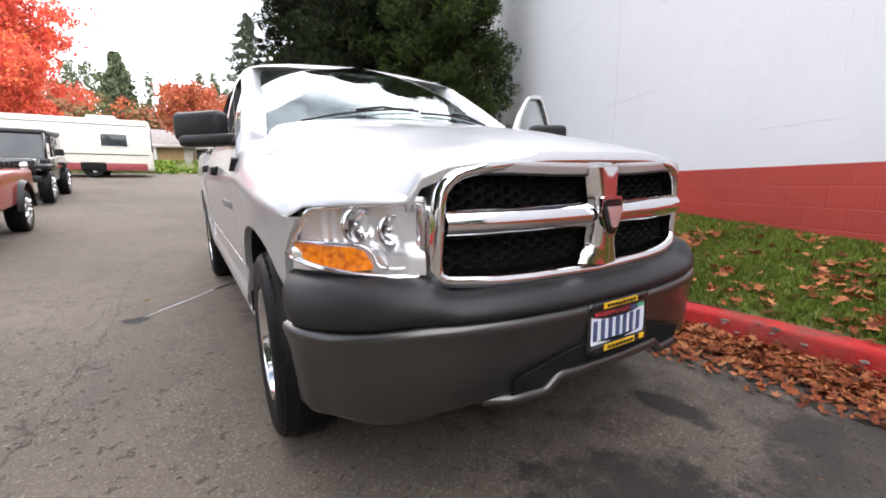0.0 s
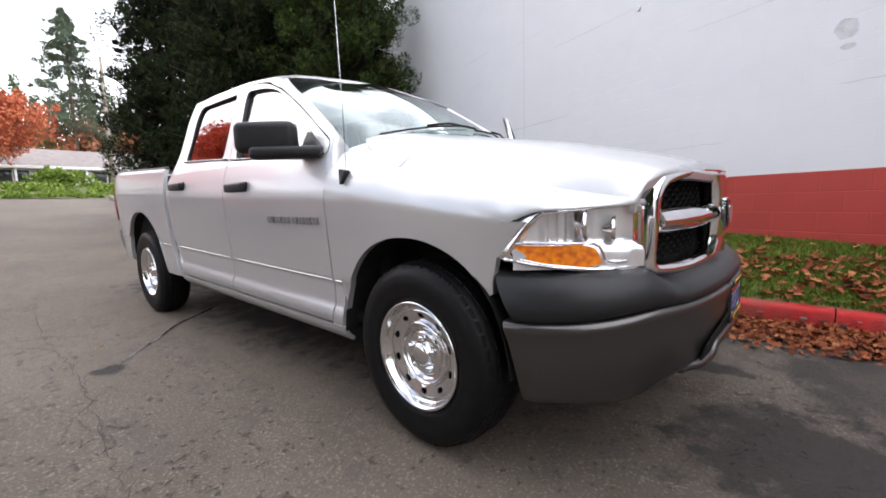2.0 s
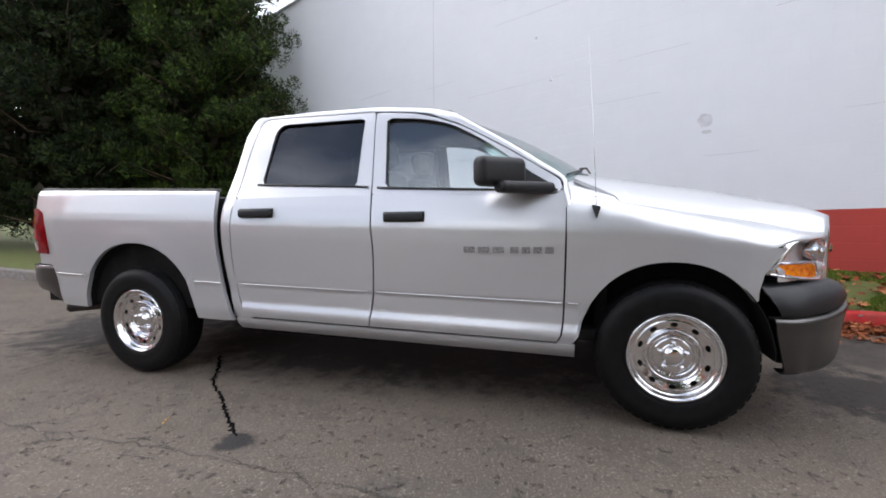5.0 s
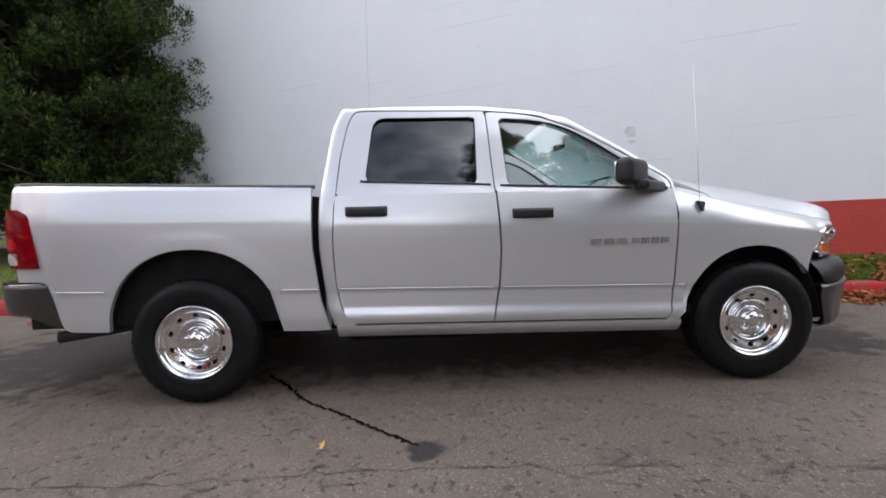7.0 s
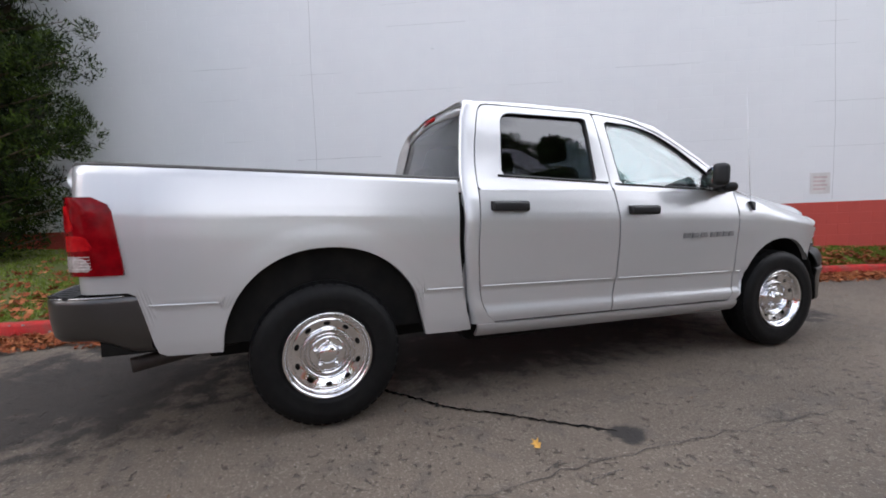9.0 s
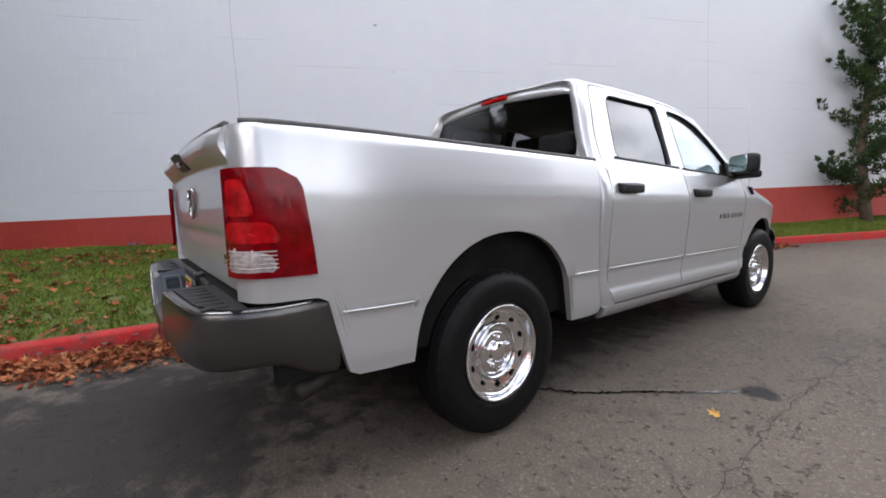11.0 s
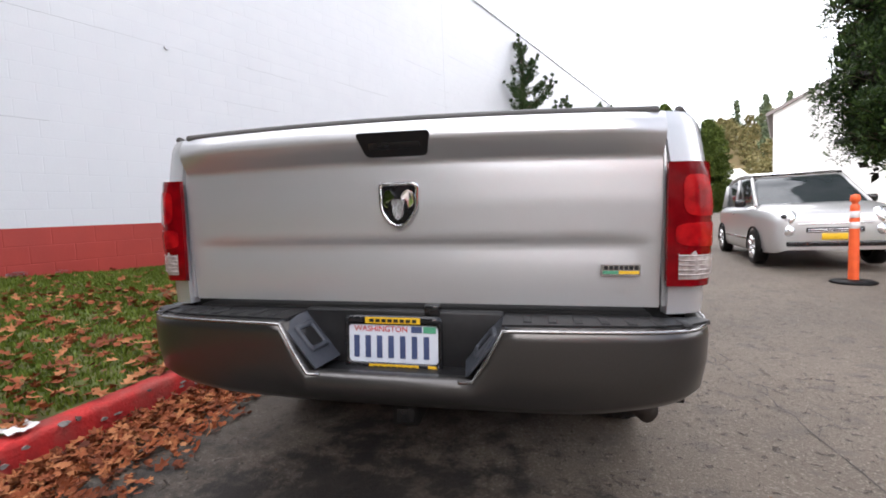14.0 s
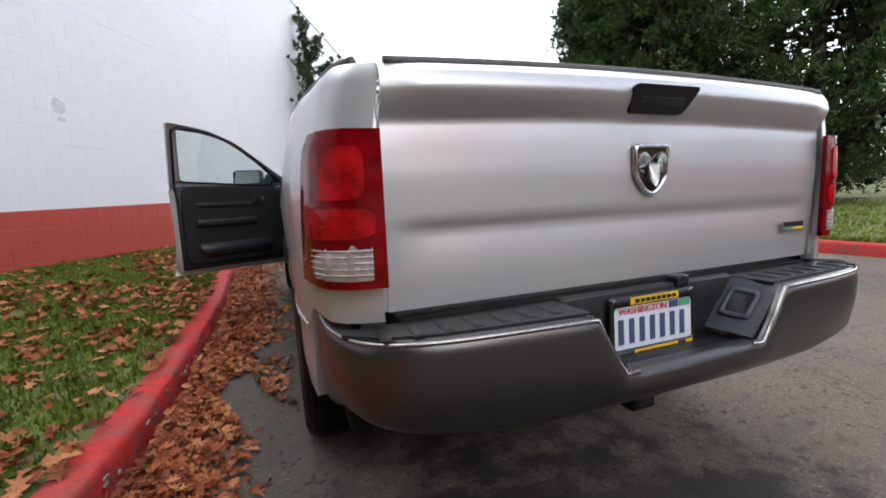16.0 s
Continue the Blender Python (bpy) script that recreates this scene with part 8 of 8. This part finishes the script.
def compact_car(at):
    """Tall rounded silver hatchback; its nose points along +y."""
    c = thing("compact_car", "silver tall hatchback parked facing the truck", "car", at)
    car_body(c, 4.15, 1.78, [(-2.05, 0.72, 0.38, 0.85, 0.12), (-1.9, 0.82, 0.26, 1.0, 0.14), (-1.2, 0.88, 0.22, 1.04, 0.14), (0.3, 0.885, 0.22, 1.03, 0.14), (0.9, 0.885, 0.22, 1.07, 0.2), (1.35, 0.87, 0.23, 1.06, 0.24), (1.65, 0.85, 0.24, 1.04, 0.22), (1.86, 0.82, 0.25, 1.0, 0.2), (2.00, 0.78, 0.26, 0.95, 0.18), (2.08, 0.73, 0.28, 0.88, 0.15), (2.12, 0.66, 0.31, 0.80, 0.12)], CAR_SILVER)
    car_body(c, 4.15, 1.78, [(-1.98, 0.62, 0.95, 1.05, 0.05), (-1.75, 0.70, 0.95, 1.48, 0.12), (-1.2, 0.71, 0.95, 1.63, 0.14), (-0.2, 0.71, 0.95, 1.66, 0.14), (0.40, 0.70, 0.95, 1.60, 0.12), (0.75, 0.74, 0.95, 1.36, 0.08), (1.16, 0.79, 0.95, 1.06, 0.03)], CAR_GLASS, "glasshouse")
    car_body(c, 4.15, 1.78, [(-1.80, 0.66, 1.46, 1.52, 0.03), (-1.2, 0.69, 1.57, 1.67, 0.05), (-0.2, 0.69, 1.60, 1.71, 0.05), (0.44, 0.68, 1.56, 1.625, 0.03)], CAR_SILVER, "roof")
    for S in (-1, 1):
        part("a_pillar", tube([(S * 0.68, 0.40, 1.58), (S * 0.735, 0.75, 1.34), (S * 0.80, 1.18, 1.04)], 0.032, 8), CAR_SILVER, c)
        part("b_pillar", tube([(S * 0.70, -0.45, 1.60), (S * 0.78, -0.40, 1.02)], 0.035, 8), CAR_SILVER, c)
        part("c_pillar", tube([(S * 0.69, -1.55, 1.52), (S * 0.77, -1.60, 1.02)], 0.06, 8), CAR_SILVER, c)
        part("side_mirror", box((S * 0.96 - 0.09, 0.72, 1.03), (S * 0.96 + 0.09, 0.83, 1.17), 0.04, 3), GLOSS_BLACK, c)
        me = revolve([(0.0001, 0.05), (0.10, 0.045), (0.14, 0.02), (0.15, -0.03)], 20, "z")
        me.transform(Matrix.Translation((S * 0.61, 2.035, 0.835)) @ pose(0, 0, 0, -72, 0, S * -30))
        hl = part("headlamp", me, REFLECTOR, c)
        me = revolve([(0.0001, 0.064), (0.075, 0.060), (0.092, 0.045)], 20, "z")
        me.transform(Matrix.Translation((S * 0.61, 2.035, 0.835)) @ pose(0, 0, 0, -72, 0, S * -30))
        part("lens", me, LAMP_SILVER, hl)
        me = revolve([(0.0001, 0.085), (0.035, 0.08), (0.045, 0.06)], 16, "z")
        me.transform(Matrix.Translation((S * 0.61, 2.035, 0.835)) @ pose(0, 0, 0, -72, 0, S * -30))
        part("bulb", me, GLOSS_BLACK, hl)
        for z0 in (0.60, 0.632):
            part("grille_bar", box((S * 0.17 - 0.17, 2.130, z0), (S * 0.17 + 0.17, 2.142, z0 + 0.012), 0.004), CHROME, c)
        me = revolve([(0.0001, 0.03), (0.07, 0.025), (0.095, 0.0), (0.10, -0.03)], 20, "z")
        me.transform(Matrix.Translation((S * 0.60, 2.105, 0.63)) @ pose(0, 0, 0, -82, 0, S * -28))
        part("fog_lamp", me, REFLECTOR, c)
        part("door_handle", box((S * 0.885 - 0.015, -0.25, 0.88), (S * 0.885 + 0.015, -0.08, 0.91), 0.01), CAR_SILVER, c)
        part("side_moulding", box((S * 0.885 - 0.012, -1.0, 0.42), (S * 0.885 + 0.012, 0.9, 0.47), 0.01), CHROME_DULL, c)
        for y in (-1.28, 1.32):
            v_, f_ = grid(lin(-0.1, math.pi + 0.1, 20), lin(0, 1, 3), lambda a, v, S=S, y=y: (S * (0.9 - 0.1 * v), y + 0.37 * math.cos(a), 0.30 + 0.37 * math.sin(a)))
            thick(part("wheel_arch", mesh_of("arch", v_, f_), DARK, c), 0.02, 0)
    part("upper_grille", box((-0.36, 2.05, 0.585), (0.36, 2.135, 0.67), 0.02, 3), GLOSS_BLACK, c)
    part("grille_trim", box((-0.46, 2.05, 0.715), (0.46, 2.128, 0.738), 0.008), CHROME, c)
    part("lower_grille", box((-0.62, 2.03, 0.36), (0.62, 2.132, 0.455), 0.03, 3), GLOSS_BLACK, c)
    part("plate", box((-0.16, 2.11, 0.475), (0.16, 2.14, 0.575), 0.005), YELLOW, c)
    car_wheels(c, 0.80, (-1.28, 1.32), 0.315, 0.2, REFLECTOR)
    return c


compact_car(Matrix.Translation((-5.62, -3.75, 0.03)) @ pose(0, 0, 0, 0, 0, -12.5))


def off_roader(at):
    """Boxy black four-wheel-drive seen from its front corner; nose along -y."""
    c = thing("off_road_car", "boxy black four-wheel-drive with a grey soft top, parked", "car", at)
    part("hood", box((-0.66, -1.95, 0.75), (0.66, -0.65, 1.12), 0.06, 3), CAR_BLACK, c)
    part("body", box((-0.78, -0.75, 0.48), (0.78, 2.05, 1.13), 0.06, 3), CAR_BLACK, c)
    part("top", box((-0.72, -0.35, 1.70), (0.72, 2.0, 1.86), 0.07, 3), CHARCOAL, c)
    bm = plate_mesh([(-0.70, 1.10), (0.70, 1.10), (0.66, 1.72), (-0.66, 1.72)], lambda x, z, d: (x, -0.72 + (z - 1.1) * 0.42 + d, z), 0.03)
    part("windscreen", bm, DARK_GLASS, c, smooth=False)
    for S in (-1, 1):
        part("screen_post", tube([(S * 0.71, -0.74, 1.10), (S * 0.67, -0.46, 1.76)], 0.035, 6), CAR_BLACK, c)
        part("fender", box((S * 0.76 - 0.14, -1.98, 0.88), (S * 0.76 + 0.14, -1.02, 0.98), 0.04, 3), BLACK, c)
        part("fender", box((S * 0.80 - 0.1, 0.75, 0.9), (S * 0.80 + 0.1, 1.65, 0.98), 0.04, 3), BLACK, c)
        part("side_window", box((S * 0.70 - 0.02, 0.1, 1.15), (S * 0.70 + 0.02, 1.85, 1.68), 0.02), DARK_GLASS, c)
        part("post", box((S * 0.72 - 0.02, 0.05, 1.12), (S * 0.72 + 0.02, 0.15, 1.72), 0.01), CAR_BLACK, c)
        part("side_mirror", box((S * 0.95 - 0.1, -0.45, 1.18), (S * 0.95 + 0.1, -0.37, 1.36), 0.03, 3), BLACK, c)
        me = revolve([(0.0001, 0.03), (0.08, 0.02), (0.095, -0.02)], 16, "z")
        me.transform(Matrix.Translation((S * 0.46, -1.95, 0.95)) @ pose(0, 0, 0, 90, 0, 0))
        part("headlamp", me, REFLECTOR, c)
    part("grille", box((-0.32, -1.98, 0.78), (0.32, -1.93, 1.08), 0.02), CAR_BLACK, c)
    for k in range(7):
        part("grille_slot", box((-0.27 + k * 0.085, -1.985, 0.82), (-0.24 + k * 0.085, -1.965, 1.04), 0.004), DARK, c)
    part("bumper", box((-0.75, -2.15, 0.56), (0.75, -1.98, 0.72), 0.04, 3), BLACK, c)
    car_wheels(c, 0.76, (-1.5, 1.2), 0.41, 0.26, REFLECTOR)
    return c


off_roader(Matrix.Translation((-4.72, 14.3, ground_h(-4.7, 14.3))) @ pose(0, 0, 0, 3.2, 0, 2))


def red_pickup(at):
    """Compact red pickup seen from its rear quarter; nose along -y."""
    c = thing("pickup_truck", "compact red pickup with black fender flares, parked", "pickup truck", at)
    part("bed", box((-0.85, 0.3, 0.55), (0.85, 2.1, 1.12), 0.06, 3), CAR_RED, c)
    part("cab_body", box((-0.85, -2.4, 0.5), (0.85, 0.28, 1.10), 0.07, 3), CAR_RED, c)
    car_body(c, 4, 1.7, [(-1.1, 0.7, 1.0, 1.1, 0.03), (-0.6, 0.68, 1.0, 1.55, 0.1), (-0.3, 0.66, 1.0, 1.62, 0.1), (0.15, 0.66, 1.0, 1.6, 0.1), (0.3, 0.68, 1.0, 1.3, 0.08)], DARK_GLASS, "glasshouse")
    part("roof", box((-0.62, -0.45, 1.6), (0.62, 0.2, 1.66), 0.03, 3), CAR_RED, c)
    part("rear_bumper", box((-0.8, 2.1, 0.52), (0.8, 2.25, 0.68), 0.03), CHROME_DULL, c)
    for S in (-1, 1):
        for y in (-1.5, 1.3):
            v_, f_ = grid(lin(0.0, math.pi, 20), lin(0, 1, 4), lambda a, v, S=S, y=y: (S * (0.84 + 0.08 * v), y + (0.50 - 0.04 * v) * math.cos(a), 0.42 + (0.50 - 0.04 * v) * math.sin(a)))
            thick(part("fender_flare", mesh_of("flare", v_, f_), BLACK, c), 0.03, 0)
        part("tail_lamp", box((S * 0.8 - 0.05, 2.06, 0.8), (S * 0.8 + 0.06, 2.12, 1.05), 0.01), RED_LENS, c)
        part("door_handle", box((S * 0.86 - 0.015, -0.2, 0.95), (S * 0.86 + 0.015, -0.05, 0.99), 0.01), BLACK, c)
    car_wheels(c, 0.76, (-1.5, 1.3), 0.38, 0.26, REFLECTOR)
    return c


red_pickup(Matrix.Translation((-4.30, 7.1, ground_h(-4.3, 7.2))) @ pose(0, 0, 0, -2.6, 0, 181))


def sedan(at, paint, label):
    c = thing("sedan", label, "car", at, "cars by the low building")
    car_body(c, 4.6, 1.8, [(-2.3, 0.7, 0.35, 0.8, 0.1), (-2.0, 0.86, 0.25, 0.98, 0.12), (0, 0.9, 0.22, 0.98, 0.12), (1.2, 0.88, 0.22, 0.92, 0.14), (2.0, 0.8, 0.26, 0.8, 0.14), (2.3, 0.6, 0.35, 0.65, 0.1)], paint)
    car_body(c, 4.6, 1.8, [(-1.7, 0.68, 0.9, 1.0, 0.03), (-1.0, 0.66, 0.9, 1.38, 0.1), (0.0, 0.66, 0.9, 1.44, 0.1), (0.5, 0.66, 0.9, 1.36, 0.1), (1.3, 0.7, 0.9, 0.95, 0.03)], DARK_GLASS, "glasshouse")
    part("roof", box((-0.6, -0.9, 1.40), (0.6, 0.4, 1.46), 0.03, 3), paint, c)
    car_wheels(c, 0.8, (-1.4, 1.4), 0.32, 0.2, REFLECTOR)


sedan(Matrix.Translation((-5.6, 42.0, 2.35)) @ pose(0, 0, 0, 0, 0, 80), CAR_BLUE, "grey-blue sedan parked before the low building")
sedan(Matrix.Translation((-12.0, 42.0, 2.35)) @ pose(0, 0, 0, 0, 0, 80), CAR_RED, "red sedan parked before the low building")


def motorhome(at, L=8.6):
    """Long cream motorhome, its side to the truck; x along its length from its rear."""
    c = thing("motorhome", "long cream motorhome with a maroon lower stripe on the road", "motorhome", at)
    CREAM = mat("cream_gelcoat", (0.66, 0.62, 0.55), 0.35, 0.0, (0.60, 0.56, 0.50), 4)
    MAROON = mat("maroon_stripe", (0.22, 0.03, 0.035), 0.4, 0.0, (0.28, 0.06, 0.055), 3)
    bm = bmesh.new()
    bm_box(bm, (0, 0, 0.32), (L, 2.4, 2.62), 0.16, 4)
    part("body", bm, CREAM, c)
    part("skirt", box((0.15, -0.012, 0.34), (L - 0.2, 0.05, 0.66), 0.01), MAROON, c, "maroon patterned skirt")
    for z, h in ((1.02, 0.045), (2.34, 0.03)):
        part("stripe", box((0.1, -0.010, z), (L - 0.1, 0.02, z + h), 0.004), BLACK, c)
    for x0, x1, z0, z1 in ((0.7, 1.5, 1.45, 1.92), (2.0, 3.0, 1.45, 1.92), (4.3, 5.3, 1.45, 1.92), (6.75, 7.7, 1.42, 1.95)):
        w = part("window", box((x0 - 0.05, -0.022, z0 - 0.05), (x1 + 0.05, 0.02, z1 + 0.05), 0.01), WHITE_TRIM, c)
        part("pane", box((x0, -0.030, z0), (x1, -0.018, z1), 0.004), DARK_GLASS, w)
    part("windscreen", box((L - 0.02, 0.2, 1.25), (L + 0.03, 2.2, 2.25), 0.02), DARK_GLASS, c)
    for x0, x1 in ((2.2, 2.9), (6.2, 7.3)):
        part("roof_unit", box((x0, 0.8, 2.6), (x1, 1.6, 2.84), 0.06, 3), WHITE_TRIM, c)
    for x in (2.2, 6.4):
        for y in (0.16, 2.24):
            part("wheel_arch", box((x - 0.5, y - 0.19, 0.30), (x + 0.5, y + 0.19, 0.72), 0.1, 3), DARK, c)
            me = revolve([(0.0001, 0.05), (0.20, 0.04), (0.22, 0.11), (0.38, 0.12), (0.42, 0.08), (0.42, -0.08), (0.38, -0.12), (0.0001, -0.1)], 28)
            w = part("wheel", me, RUBBER, c)
            w.matrix_basis = pose(x, y, 0.42, 0, 0, -90 if y < 1 else 90)
            part("hub", revolve([(0.0001, 0.06), (0.10, 0.075), (0.19, 0.06), (0.215, 0.10)], 20), CHROME_DULL, w)
    return c


motorhome(pose(-10.5, 23.0, 1.14))
ut = thing("utility_pole", "weathered wooden utility pole behind the lot", "pole", pose(6.3, 37.0, 2.3))
part("shaft", tube([(0, 0, 0), (0, 0, 9)], [0.16, 0.11], 10), mat("weathered_pole", (0.33, 0.29, 0.24), 0.9, 0.0, (0.26, 0.22, 0.18), 10), ut)
pap = thing("paper_scrap", "crumpled white paper scrap lying on the lawn edge", "litter", pose(1.88, 4.52, lawn_z(1.88, 4.52) + 0.03))
v_, f_ = grid(lin(-0.06, 0.06, 7), lin(-0.05, 0.05, 7), lambda a, b: (a, b, 0.025 * noise.noise(Vector((a * 30, b * 30, 3)))))
thick(part("sheet", mesh_of("sheet", v_, f_, False), mat("white_paper", (0.75, 0.74, 0.72), 0.8), pap), 0.001, 0)

# ---- nearest blocks of the wall, one by one ----
proto = {}
for u, r, m_ in single:
    key = m_.name
    if key not in proto:
        vs = block_verts(0.0, r * COURSE, BLOCK)
        o = wall_pt(0.0, r * COURSE, 0.0)
        me = mesh_of("wall_block", [v - o for v in vs], BLOCK_FACES, False)
        me.materials.append(m_)
        proto[key] = me
    b = new("wall_block", proto[key])
    b.parent = wall
    b.location = wall_pt(u, r * COURSE, 0.0006 * random.random())
